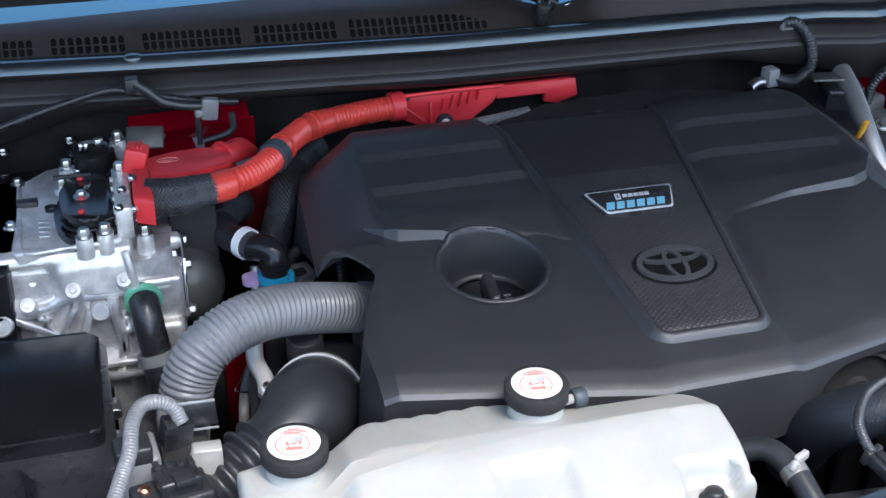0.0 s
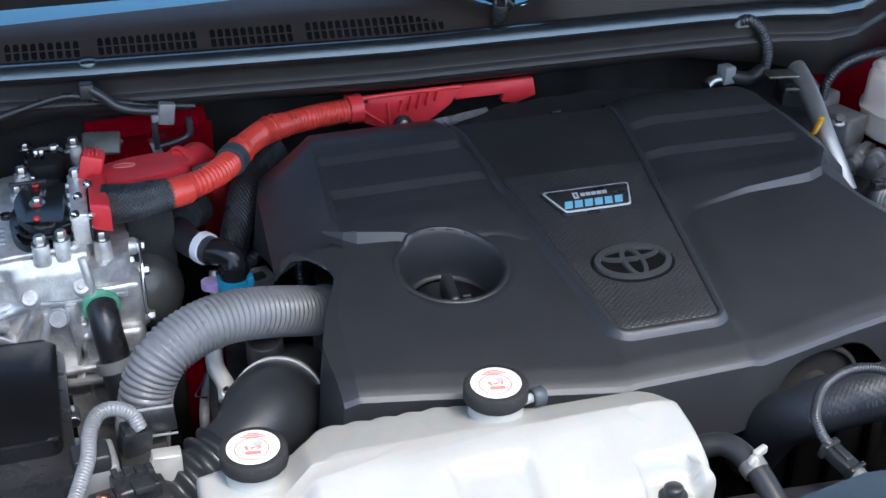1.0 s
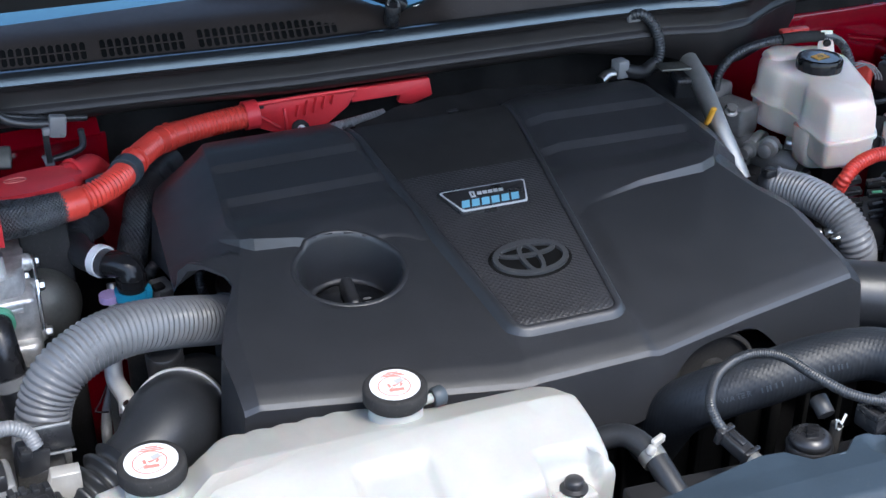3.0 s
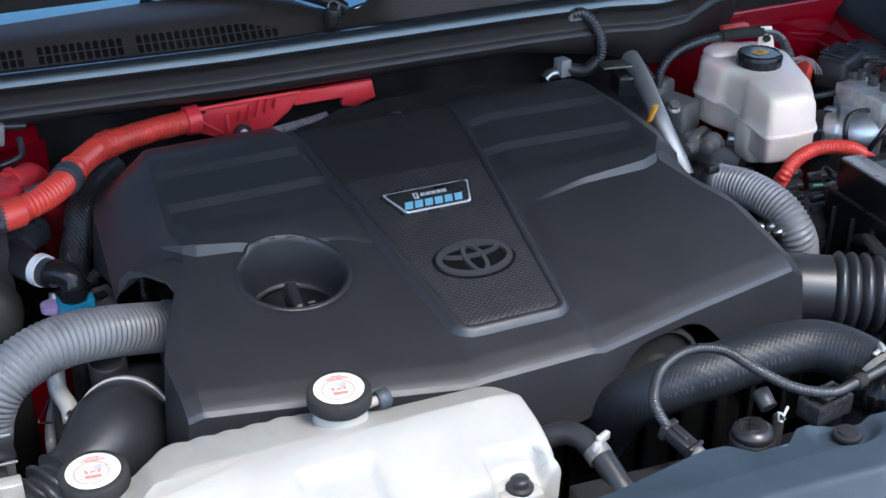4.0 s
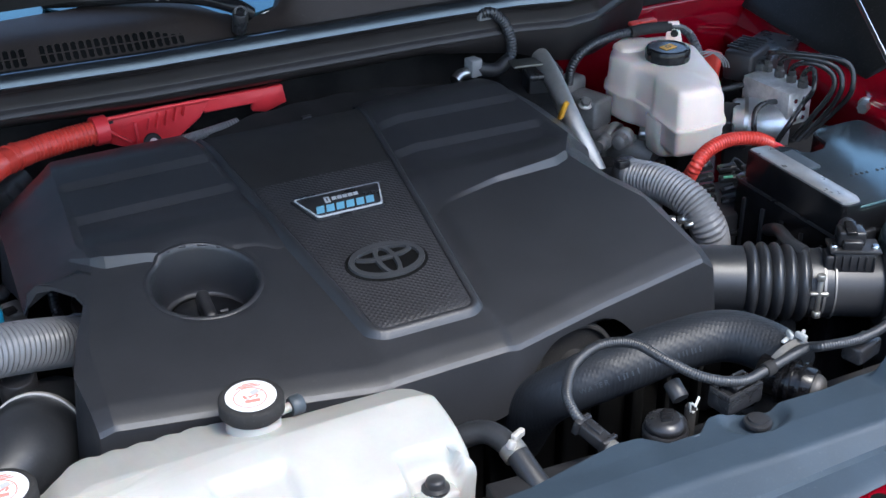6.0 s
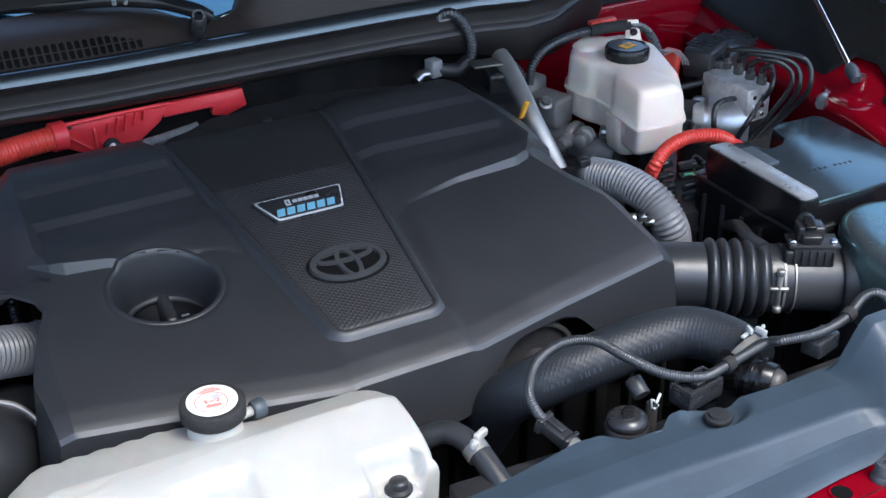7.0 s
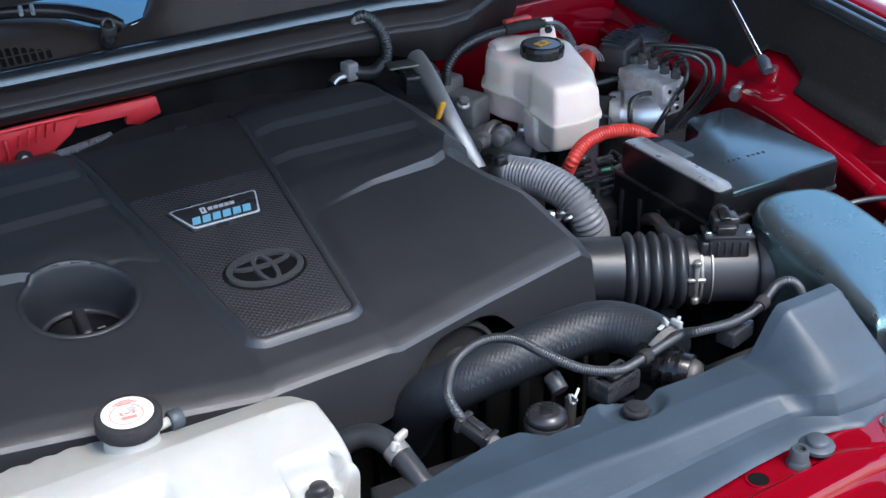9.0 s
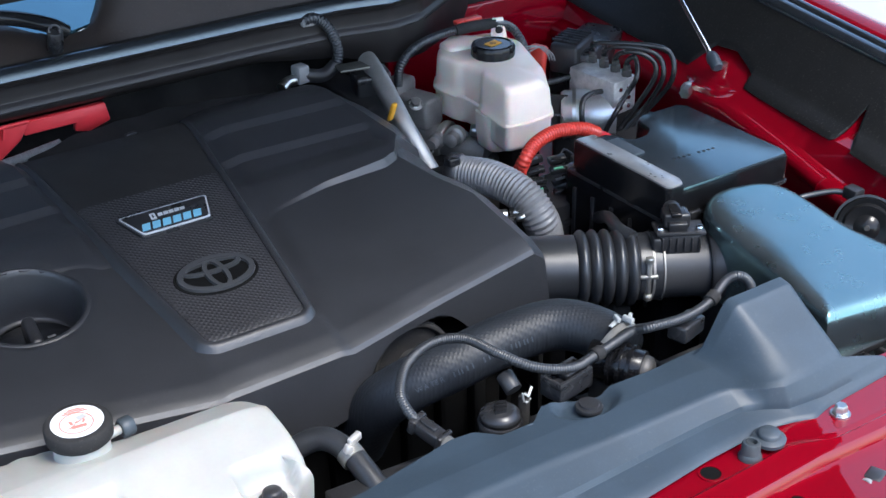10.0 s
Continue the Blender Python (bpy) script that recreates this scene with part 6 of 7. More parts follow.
def lp_r(s):
    r = 0.054 - 0.017 * soft(0.40, 0.60, s)
    if 0.62 < s < 0.80:
        r += 0.0050 * math.cos(2 * math.pi * (s - 0.62) / 0.045)
    return r


part("pipe", tube(LP, 0.05, 36, 0.0025, rfun=lp_r), M_RUBBER, il_, smooth=70)
lc = Vector(LP[1])
ld = (Vector(LP[2]) - Vector(LP[0])).normalized()
lb = part("clamp", ring_band(lc - ld * 0.004, lc + ld, 0.0535, 0.0562, 0.008, 48), M_PALEMETAL, il_, "bright band clamp")
part("throttle_neck", lathe([(0.053, 0.002), (0.056, 0.006), (0.056, 0.014), (0.051, 0.018), (0.051, 0.050), (0.044, 0.060), (0.044, 0.10)], lc, lc - ld, 40), M_BLACK, il_)
part("neck_cap", lathe([(0.022, -0.03), (0.022, 0.006), (0.020, 0.008), (0.017, 0.008), (0.016, 0.002), (0.0, 0.002)], (-0.428, 0.078, 1.066), (-0.430, 0.070, 1.10), 28, caps=False), M_BLACK, il_)
for k in (0, 1):
    part("mould_mark", box(*(Vector((-0.458, -0.052, 1.088)) + Vector((0.010 * k, 0.006 * k, 0))), 0.010, 0.003, 0.0015, 0.0005, turn=(30, 0, 30)), M_COVER, il_)
ls, _ = smooth_line(LP, 0.004)
for t in (0.820, 0.860):
    i = int(t * len(ls))
    part("clamp", ring_band(ls[i], ls[i + 2], 0.0375, 0.0395, 0.005, 40), M_PALEMETAL, il_)
part("foot", box(-0.50, -0.12, 0.84, 0.04, 0.04, 0.32, 0.004), M_MATTE, il_)
ms = thing("air_flow_sensor", "black air flow sensor with two copper screws", "sensor", (-0.62, -0.20, 1.0))
S0 = Vector((-0.605, -0.183, 1.085))
part("seat", box(S0.x, S0.y, S0.z - 0.012, 0.075, 0.045, 0.030, 0.004, turn=(0, 0, 12)), M_BLACK, ms)
part("plug", box(S0.x + 0.006, S0.y + 0.004, S0.z + 0.010, 0.042, 0.036, 0.020, 0.003, turn=(0, 0, 12)), M_SATIN, ms)
part("latch", box(S0.x + 0.012, S0.y - 0.010, S0.z + 0.020, 0.020, 0.018, 0.008, 0.002, turn=(0, 0, 12)), M_BLACK, ms)
for k in range(4):
    part("plug_rib", box(S0.x - 0.012 + 0.011 * k, S0.y + 0.014, S0.z + 0.021, 0.006, 0.012, 0.005, 0.001, turn=(0, 0, 12)), M_BLACK, ms)
for c in ((-0.631, -0.180, 1.090), (-0.585, -0.178, 1.090)):
    part("screw", lathe([(0.0065, 0), (0.0065, 0.003), (0.004, 0.005), (0.0, 0.0045)], Vector(c) - Vector((0, 0, 0.003)), seg=18, caps=False), M_COPPER, ms, "copper-coloured screw")
part("pipe_wall", rod((S0.x, S0.y, S0.z - 0.09), (S0.x, S0.y, S0.z - 0.02), 0.030), M_BLACK, ms)

# pale bracket, grey sensor and thin conduit loop
bk = thing("metal_bracket", "pale sheet-metal bracket with a black edge strip", "bracket", (-0.58, -0.13, 0.68))
part("plate", flat_plate([(-0.578, -0.124, 1.081), (-0.549, -0.124, 1.080), (-0.549, -0.124, 1.056), (-0.551, -0.124, 1.020), (-0.592, -0.124, 1.020), (-0.592, -0.124, 1.058), (-0.583, -0.124, 1.063)], 0.018), M_PALEMETAL, bk)
part("edge_strip", flat_plate([(-0.588, -0.104, 1.127), (-0.551, -0.104, 1.126), (-0.549, -0.104, 1.097), (-0.579, -0.104, 1.097)], 0.008), M_SATIN, bk)
part("strip_line", rod((-0.588, -0.103, 1.128), (-0.551, -0.103, 1.127), 0.0018), M_GREY, bk)
part("strip_line", rod((-0.579, -0.105, 1.0955), (-0.549, -0.105, 1.0945), 0.0014), M_GREY, bk)
part("post", box(-0.585, -0.09, 0.88, 0.05, 0.04, 0.40, 0.004), M_DARKMETAL, bk)
part("stay", rod((-0.602, -0.094, 1.050), (-0.584, -0.085, 1.050), 0.005), M_STEEL, bk)
gs = thing("grey_sensor_block", "grey sensor block with a thin grey conduit loop", "sensor", (-0.65, -0.15, 0.68))
part("block", box(*(-0.635, -0.122, 1.060), 0.045, 0.05, 0.075, 0.005, turn=(0, 0, 5)), M_GREY, gs)
part("clip", box(*(-0.637, -0.132, 1.100), 0.036, 0.030, 0.022, 0.003, turn=(0, 0, 5)), M_BLACK, gs)
part("column", box(-0.648, -0.165, 0.85, 0.05, 0.05, 0.34, 0.005), M_MATTE, gs)
part("loop", tube([(-0.662, -0.213, 1.100), (-0.650, -0.182, 1.110), (-0.640, -0.158, 1.120), (-0.635, -0.131, 1.130), (-0.625, -0.109, 1.135), (-0.609, -0.103, 1.135), (-0.593, -0.103, 1.125), (-0.586, -0.110, 1.110)], 0.0080, 14, pitch=0.0036, depth=0.0005), M_CONDUIT, gs)
part("plug", box(*(-0.592, -0.097, 1.090), 0.030, 0.026, 0.030, 0.003, turn=(0, 10, 10)), M_BLACK, gs)
part("plug_latch", box(*(-0.598, -0.116, 1.110), 0.012, 0.014, 0.010, 0.002, turn=(0, 10, 10)), M_SATIN, gs)
part("drop", tube([(-0.601, -0.035, 1.080), (-0.604, -0.039, 1.065), (-0.603, -0.036, 1.040)], 0.006, 10), M_CONDUIT, gs)
bz = thing("dipstick_bracket", "pale metal pipe bracket with a bolted clip", "bracket", (-0.47, 0.0, 0.9))
part("pipe", tube([(-0.484, 0.102, 1.060), (-0.486, 0.085, 1.040), (-0.479, 0.059, 1.030), (-0.480, 0.041, 1.020)], 0.0105, 14), M_PALEMETAL, bz)
part("clip", box(*(-0.480, 0.033, 1.030), 0.016, 0.012, 0.014, 0.003), M_STICKER, bz)
part("bolt", rod((-0.480, 0.038, 0.990), (-0.479, 0.035, 1.040), 0.0065), M_STEEL, bz)
part("band", ring_band((-0.469, 0.039, 1.020), (-0.468, 0.035, 1.030), 0.008, 0.011, 0.006), M_STICKER, bz)
part("hose", tube([(-0.485, 0.133, 1.000), (-0.497, 0.116, 0.980), (-0.504, 0.087, 0.960), (-0.499, 0.109, 0.900)], 0.0065, 12), M_CONDUIT, bz)
part("wire", tube([(-0.492, 0.102, 1.030), (-0.506, 0.078, 1.020), (-0.515, 0.060, 1.020), (-0.500, 0.068, 1.010)], 0.0012, 6), M_CHROME, bz)
part("post", rod((-0.50, 0.03, 0.68), (-0.484, 0.102, 1.060), 0.008), M_DARKMETAL, bz)

# black box in the near corner
bx = thing("black_control_box", "glossy black plastic box with a flanged lid", "control box", (-0.83, -0.03, 0.68))
part("body", prism([(-0.940, -0.120), (-0.668, -0.120), (-0.664, 0.065), (-0.940, 0.075)], 0.68, 1.075, 0.004, corner=0.012), M_BOX, bx)
part("lid", prism([(-0.942, -0.114), (-0.662, -0.112), (-0.658, 0.074), (-0.942, 0.084)], 1.085, 1.118, 0.006, 3, corner=0.014), M_BOX, bx, "glossy black lid")
part("flange", prism([(-0.945, -0.124), (-0.750, -0.126), (-0.744, -0.129), (-0.731, -0.150), (-0.724, -0.153), (-0.654, -0.149), (-0.652, -0.100), (-0.652, 0.080), (-0.945, 0.090)], 1.060, 1.097, 0.0035, 3, corner=0.006), M_SATIN, bx)
for y in (-0.06, 0.0):
    part("hinge", rod((-0.650, y - 0.012, 1.062), (-0.650, y + 0.012, 1.062), 0.007), M_STEEL, bx)
part("side_rib", box(-0.652, 0.045, 1.0, 0.006, 0.010, 0.12, 0.002), M_BOX, bx)
part("corner_trim", tube([(-0.800, -0.160, 1.050), (-0.750, -0.158, 1.052), (-0.722, -0.165, 1.045), (-0.706, -0.190, 1.025)], 0.018, 14), M_SATIN, bx)


# ---- hydraulic and electric units on the near side ----
brake = thing("brake_fluid_reservoir", "milky plastic brake fluid reservoir with a black screw cap", "fluid reservoir", (0.60, 0.28, 1.06))
BR_OUT = [(0.5515, 0.182), (0.553, 0.252), (0.5605, 0.264), (0.5615, 0.312), (0.5525, 0.328), (0.550, 0.374), (0.574, 0.406), (0.626, 0.424), (0.682, 0.412), (0.702, 0.352), (0.674, 0.262), (0.652, 0.208), (0.638, 0.184), (0.596, 0.177)]


def round_shell(outline, mid, shape, zoff=None, step=0.005, corner=0.0):
    """A moulded vessel: an outline shrunk by k at each height."""
    pts = [Vector((x, y, 0)) for x, y in outline]
    if corner:
        line = []
        for i, p in enumerate(pts):
            a, b = pts[i - 1] - p, pts[(i + 1) % len(pts)] - p
            e0, e1 = p + a.normalized() * min(corner, a.length * 0.45), p + b.normalized() * min(corner, b.length * 0.45)
            if line:
                line += [line[-1].lerp(e0, k / 3) for k in (1, 2)]
            line += [(1 - t) ** 2 * e0 + 2 * t * (1 - t) * p + t * t * e1 for t in steps(0, 1, 5)]
        line += [line[-1].lerp(line[0], k / 3) for k in (1, 2)]
    else:
        line = smooth_line(pts + [pts[0]], step)[0][:-1]
    mid = Vector((*mid, 0))
    bm = bmesh.new()
    rings = []
    for inset, z in shape:
        ring = []
        for p in line:
            d = p - mid
            q = p - d.normalized() * min(inset, d.length * 0.97)
            ring.append(bm.verts.new((q.x, q.y, z + (zoff(q.x, q.y, z) if zoff else 0))))
        rings.append(ring)
    n = len(line)
    for a, b in zip(rings, rings[1:]):
        for i in range(n):
            bm.faces.new((a[i], a[(i + 1) % n], b[(i + 1) % n], b[i]))
    bm.faces.new(rings[-1])
    bm.faces.new(rings[0][::-1])
    return bm


def brake_fall(x, y, z):
    """The top's outer corner is cut away and the seam hangs a little at the front."""
    return -0.016 * soft(0.612, 0.650, x) * (1 - soft(0.20, 0.235, y)) * soft(1.14, 1.18, z) - 0.004 * (1 - soft(0.19, 0.24, y)) * (1 - soft(1.135, 1.15, z))


br_body = part("body", round_shell(BR_OUT, (0.606, 0.285), [(0.014, 1.088), (0.005, 1.0905), (0.002, 1.097), (0.001, 1.127), (-0.003, 1.1283), (-0.0034, 1.1310), (-0.003, 1.1335), (0.001, 1.135), (0.0025, 1.150), (0.004, 1.174), (0.0055, 1.180), (0.009, 1.1850), (0.015, 1.1878), (0.03, 1.1885), (0.06, 1.1888)], brake_fall, corner=0.011), M_BRAKE, brake, smooth=60)
part("sump", round_shell([(0.551, 0.262), (0.553, 0.228), (0.582, 0.216), (0.612, 0.203), (0.618, 0.190), (0.628, 0.192), (0.642, 0.228), (0.638, 0.295), (0.600, 0.310)], (0.610, 0.245), [(0.016, 1.066), (0.008, 1.069), (0.003, 1.076), (0.0, 1.100), (-0.001, 1.128)]), M_BRAKE, brake, smooth=60)
part("raised_back", round_shell([(0.575, 0.398), (0.610, 0.415), (0.640, 0.395), (0.645, 0.37), (0.61, 0.355), (0.572, 0.362)], (0.608, 0.385), [(0.0, 1.185), (0.003, 1.192), (0.008, 1.194), (0.02, 1.1945)]), M_BRAKE, brake)
tab = part("tab", box(0.668, 0.366, 1.203, 0.030, 0.006, 0.040, 0.003, turn=(-16, 0, -22), taper=0.6), M_BRAKE, brake)
part("tab_hole", rod((0.666, 0.362, 1.207), (0.664, 0.357, 1.205), 0.006), M_MATTE, tab)
cap_c = Vector((0.619, 0.312, 1.187))
bc = part("cap", lathe([(0.030, 0), (0.0335, 0.001), (0.0345, 0.004), (0.0345, 0.016), (0.0325, 0.020), (0.0290, 0.021), (0.0280, 0.0195), (0.0, 0.0195)], cap_c, seg=64, caps=False, wobble=lambda a: 1 - 0.030 * (math.cos(16 * a) > 0.2)), M_GLOSS, brake, "black ribbed screw cap")
part("label", moved(box(0, 0, 0, 0.024, 0.016, 0.0008, 0), pose(cap_c.x, cap_c.y, cap_c.z + 0.0202, 0, 0, 12)), M_YELLOW, bc, "yellow warning label")
part("label_mark", moved(ring_band((0, 0, 0), (0, 0, 1), 0.0030, 0.0045, 0.0004, 20), pose(cap_c.x, cap_c.y, cap_c.z + 0.0206)), M_BLACK, bc)

mc = thing("brake_master_cylinder", "cast aluminium brake master cylinder under the reservoir", "master cylinder", (0.50, 0.35, 0.68))
part("body", tube([(0.485, 0.500, 1.070), (0.505, 0.420, 1.066), (0.540, 0.335, 1.056), (0.580, 0.270, 1.046)], 0.024, 24), M_CAST, mc)
part("block", box(0.520, 0.372, 1.102, 0.046, 0.060, 0.048, 0.006, turn=(0, 0, 20)), M_CAST, mc)
part("block", box(0.512, 0.420, 1.122, 0.050, 0.036, 0.040, 0.008, turn=(0, 0, 20)), M_CAST, mc)
part("collar", lathe([(0.031, 0), (0.032, 0.003), (0.032, 0.010), (0.030, 0.012)], (0.538, 0.340, 1.057), (0.556, 0.305, 1.052), 32), M_DULL, mc)
part("port", lathe([(0.015, 0), (0.015, 0.012), (0.011, 0.014), (0.011, 0.030), (0.008, 0.032)], (0.531, 0.283, 1.088), (0.500, 0.262, 1.088), 22), M_CAST, mc)
part("port", lathe([(0.013, 0), (0.013, 0.010), (0.009, 0.012), (0.009, 0.026)], (0.500, 0.290, 1.085), (0.468, 0.272, 1.083), 20), M_CAST, mc)
part("union", rod((0.556, 0.284, 1.088), (0.580, 0.268, 1.084), 0.010), M_STEEL, mc)
part("rod", rod((0.508, 0.275, 1.080), (0.548, 0.285, 1.082), 0.006), M_STEEL, mc)
part("bolt", hexbolt((0.500, 0.352, 1.122), (0.480, 0.31, 1.17), 0.0075, 0.008), M_STEEL, mc)
part("pipe", tube([(0.470, 0.262, 1.082), (0.455, 0.255, 1.070), (0.458, 0.262, 1.02)], 0.0045, 10, 0.004), M_PIPE, mc)
part("stand", box(0.54, 0.33, 0.86, 0.08, 0.16, 0.36, 0.01, turn=(0, 0, 24)), M_DARKMETAL, mc)

stay = thing("bright_stay_pipe", "bare aluminium stay pipe beside the engine cover", "pipe", (0.46, 0.28, 1.0))
part("pipe", tube([(0.435, 0.385, 1.200), (0.433, 0.368, 1.195), (0.427, 0.327, 1.180), (0.423, 0.266, 1.140), (0.435, 0.216, 1.080), (0.438, 0.190, 1.040)], 0.0142, 24, 0.006), M_DULL, stay)
part("tag", box(*(0.401, 0.259, 1.165), 0.010, 0.006, 0.030, 0.002, turn=(20, 0, 20)), M_YELLOW, stay, "yellow plastic tag")
part("flange", box(*(0.403, 0.370, 1.200), 0.05, 0.030, 0.004, 0.0015, turn=(0, 0, -10)), M_DOME, stay)
rb = thing("relay_block", "small black relay block behind the stay pipe", "relay", (0.43, 0.36, 1.1))
part("body", box(*(0.438, 0.380, 1.155), 0.055, 0.045, 0.060, 0.005, turn=(0, 0, -15)), M_BLACK, rb)
part("lid", box(*(0.422, 0.355, 1.185), 0.050, 0.040, 0.010, 0.003, turn=(0, 0, -15)), M_SATIN, rb)
part("bracket", box(0.42, 0.42, 1.05, 0.05, 0.20, 0.20, 0.006), M_MATTE, rb)

# hydraulic brake unit with its bent pipes
absu = thing("hydraulic_brake_unit", "bare aluminium hydraulic brake unit with bent black pipes", "hydraulic unit", (0.79, 0.25, 0.68))
AZ = 26
part("valve_block", prism([(0.758, 0.294), (0.769, 0.196), (0.820, 0.203), (0.818, 0.303)], 1.088, 1.142, 0.002, 2, corner=0.002), M_ALU, absu)
part("control_box", box(0.845, 0.355, 1.115, 0.15, 0.075, 0.085, 0.008, turn=(0, 0, AZ)), M_SATIN, absu)
part("cable_plug", box(0.795, 0.335, 1.145, 0.07, 0.05, 0.05, 0.006, turn=(0, 0, AZ)), M_BLACK, absu)
for k in range(6):
    part("plug_rib", box(0.775 + 0.010 * k, 0.330 + 0.005 * k, 1.172, 0.003, 0.045, 0.004, 0.001, turn=(0, 0, AZ)), M_SATIN, absu)
mo = Vector((0.778, 0.232, 1.076))
md = Vector((-0.80, 0.60, 0.0)).normalized()
part("motor", lathe([(0.041, -0.02), (0.041, 0.050), (0.039, 0.052), (0.039, 0.062), (0.035, 0.067), (0.012, 0.069), (0.011, 0.074), (0.0, 0.075)], mo, mo + md, 48, caps=False), M_MOTOR, absu, "bright round pump motor")
part("motor_band", ring_band(mo + md * 0.044, mo + md, 0.0405, 0.0425, 0.006, 48), M_STEEL, absu)
part("base", box(0.80, 0.24, 0.87, 0.14, 0.14, 0.38, 0.01, turn=(0, 0, AZ)), M_MATTE, absu)
PORTS = ((0.803, 0.292), (0.804, 0.264), (0.806, 0.238), (0.807, 0.212))
CROWNS = (((0.764, 0.232, 1.200), (0.824, 0.169, 1.200), (0.843, 0.150, 1.185), (0.841, 0.144, 1.150), (0.843, 0.180, 1.100)),
          ((0.780, 0.216, 1.195), (0.810, 0.178, 1.195), (0.830, 0.161, 1.180), (0.829, 0.153, 1.150), (0.824, 0.179, 1.100)),
          ((0.790, 0.197, 1.190), (0.804, 0.177, 1.190), (0.820, 0.164, 1.175), (0.819, 0.161, 1.150), (0.802, 0.181, 1.100)),
          ((0.803, 0.193, 1.180), (0.807, 0.189, 1.170), (0.796, 0.177, 1.150), (0.797, 0.197, 1.120), (0.762, 0.182, 1.100)))
ENDS = ((0.803, 0.198, 1.050), (0.788, 0.195, 1.050), (0.778, 0.197, 1.050), (0.751, 0.194, 1.060))
for (px_, py_), crown, end in zip(PORTS, CROWNS, ENDS):
    part("pipe", tube([(px_, py_, 1.14), (px_, py_, 1.165), *crown, end, (end[0] - 0.03, end[1] - 0.02, end[2] - 0.06)], 0.0042, 10, 0.004), M_PIPE, absu)
    part("pipe_nut", lathe([(0.0085, 0), (0.0085, 0.012), (0.006, 0.014), (0.006, 0.020)], (px_, py_, 1.140), seg=6), M_DARKMETAL, absu)
part("pipe", tube([(0.795, 0.228, 1.115), (0.746, 0.219, 1.125), (0.722, 0.214, 1.120), (0.712, 0.204, 1.100), (0.718, 0.203, 1.070)], 0.0045, 10, 0.004), M_PIPE, absu)
part("pipe", tube([(0.774, 0.297, 1.125), (0.732, 0.294, 1.125), (0.693, 0.295, 1.125), (0.667, 0.306, 1.120)], 0.0055, 10, 0.004), M_PIPE, absu)
part("pipe_nut", rod((0.764, 0.295, 1.125), (0.788, 0.302, 1.122), 0.009, 6), M_TIE, absu)
part("pipe_nut", rod((0.779, 0.233, 1.115), (0.803, 0.237, 1.112), 0.009, 6), M_TIE, absu)
for y, z in ((0.203, 1.128), (0.201, 1.112), (0.2005, 1.098)):
    for dx in (0.0, 0.018):
        c = Vector((0.784 + dx, y - 0.004 + 0.14 * dx, z))
        part("side_plug", rod(c + Vector((0, 0.004, 0)), c + Vector((-0.0003, -0.0022, 0)), 0.0042), M_CHROME, absu)

bp = part("bracket_plate", box(*(0.697, 0.267, 1.085), 0.060, 0.006, 0.062, 0.003, turn=(-20, 0, -38)), M_MATTE, absu)
part("bracket_ring", ring_band((0.680, 0.226, 1.092), Vector((0.680, 0.226, 1.092)) + Vector((-0.5, -0.75, 0.4)), 0.0085, 0.0105, 0.006, 24), M_BLACK, bp)

# cable comb and orange loop
comb = thing("connector_bank", "bank of small black cable connectors beside the fuse box", "connectors", (0.58, 0.09, 0.68))
part("back", box(0.60, 0.105, 0.88, 0.11, 0.10, 0.34, 0.006), M_BLACK, comb)
for r in range(7):
    for k in range(3):
        c = Vector((0.598, 0.121, 1.088)) + Vector((0.030 * (k - 1) - 0.0045 * r, -0.017 * (k - 1) - 0.0105 * r, -0.0115 * r))
        plug_ = part("connector", box(c.x, c.y, c.z, 0.027, 0.012, 0.0085, 0.0018, turn=(10, -12 + 4 * ((r + k) % 3), -20)), M_SATIN, comb)
        part("latch", box(c.x - 0.004, c.y - 0.0045, c.z + 0.0050, 0.014, 0.0035, 0.0030, 0.0006, turn=(10, -12 + 4 * ((r + k) % 3), -20)), M_GREEN if (r, k) in ((1, 1), (3, 0)) else (M_GREY if (r + k) % 3 == 0 else M_SATIN), plug_)
        if k == 1:
            part("lead", tube([c + Vector((0.010, 0.004, 0.002)), c + Vector((0.022, 0.010, 0.006)), c + Vector((0.034, 0.004, -0.004))], 0.0018, 8, 0.004), M_RUBBER, plug_)
loop = thing("orange_loop_cable", "short bright orange corrugated cable loop", "cable", (0.55, 0.1, 1.1))
part("sleeve", tube([(0.531, 0.129, 1.070), (0.516, 0.094, 1.115), (0.543, 0.101, 1.135), (0.586, 0.108, 1.140), (0.629, 0.103, 1.135), (0.659, 0.103, 1.120)], 0.0105, 18, pitch=0.0050, depth=0.0020), M_ORANGE, loop)
part("tail", tube([(0.651, 0.101, 1.125), (0.670, 0.100, 1.115), (0.691, 0.105, 1.100)], 0.006, 10, 0.004), M_CORAL, loop)

# fuse box
fuse = thing("fuse_box", "satin black plastic fuse box with a hinged lid", "fuse box", (0.69, -0.04, 0.68))
part("body", prism([(0.572, 0.072), (0.572, -0.142), (0.795, -0.142), (0.795, 0.072)], 0.68, 1.099, 0.003, corner=0.012), M_BOX, fuse)
part("flange", prism([(0.5705, 0.0735), (0.5705, -0.1465), (0.7995, -0.1465), (0.7995, 0.0755)], 1.099, 1.1035, 0.0012, corner=0.012), M_SATIN, fuse)
lid_fb = part("lid", prism([(0.572, 0.052), (0.572, -0.144), (0.797, -0.144), (0.797, 0.074), (0.705, 0.074), (0.690, 0.020), (0.645, 0.012), (0.640, 0.052)], 1.1035, 1.140, 0.003, 2, corner=0.010), M_BOX, fuse, "satin black lid with a sky-blue sheen put into its material")
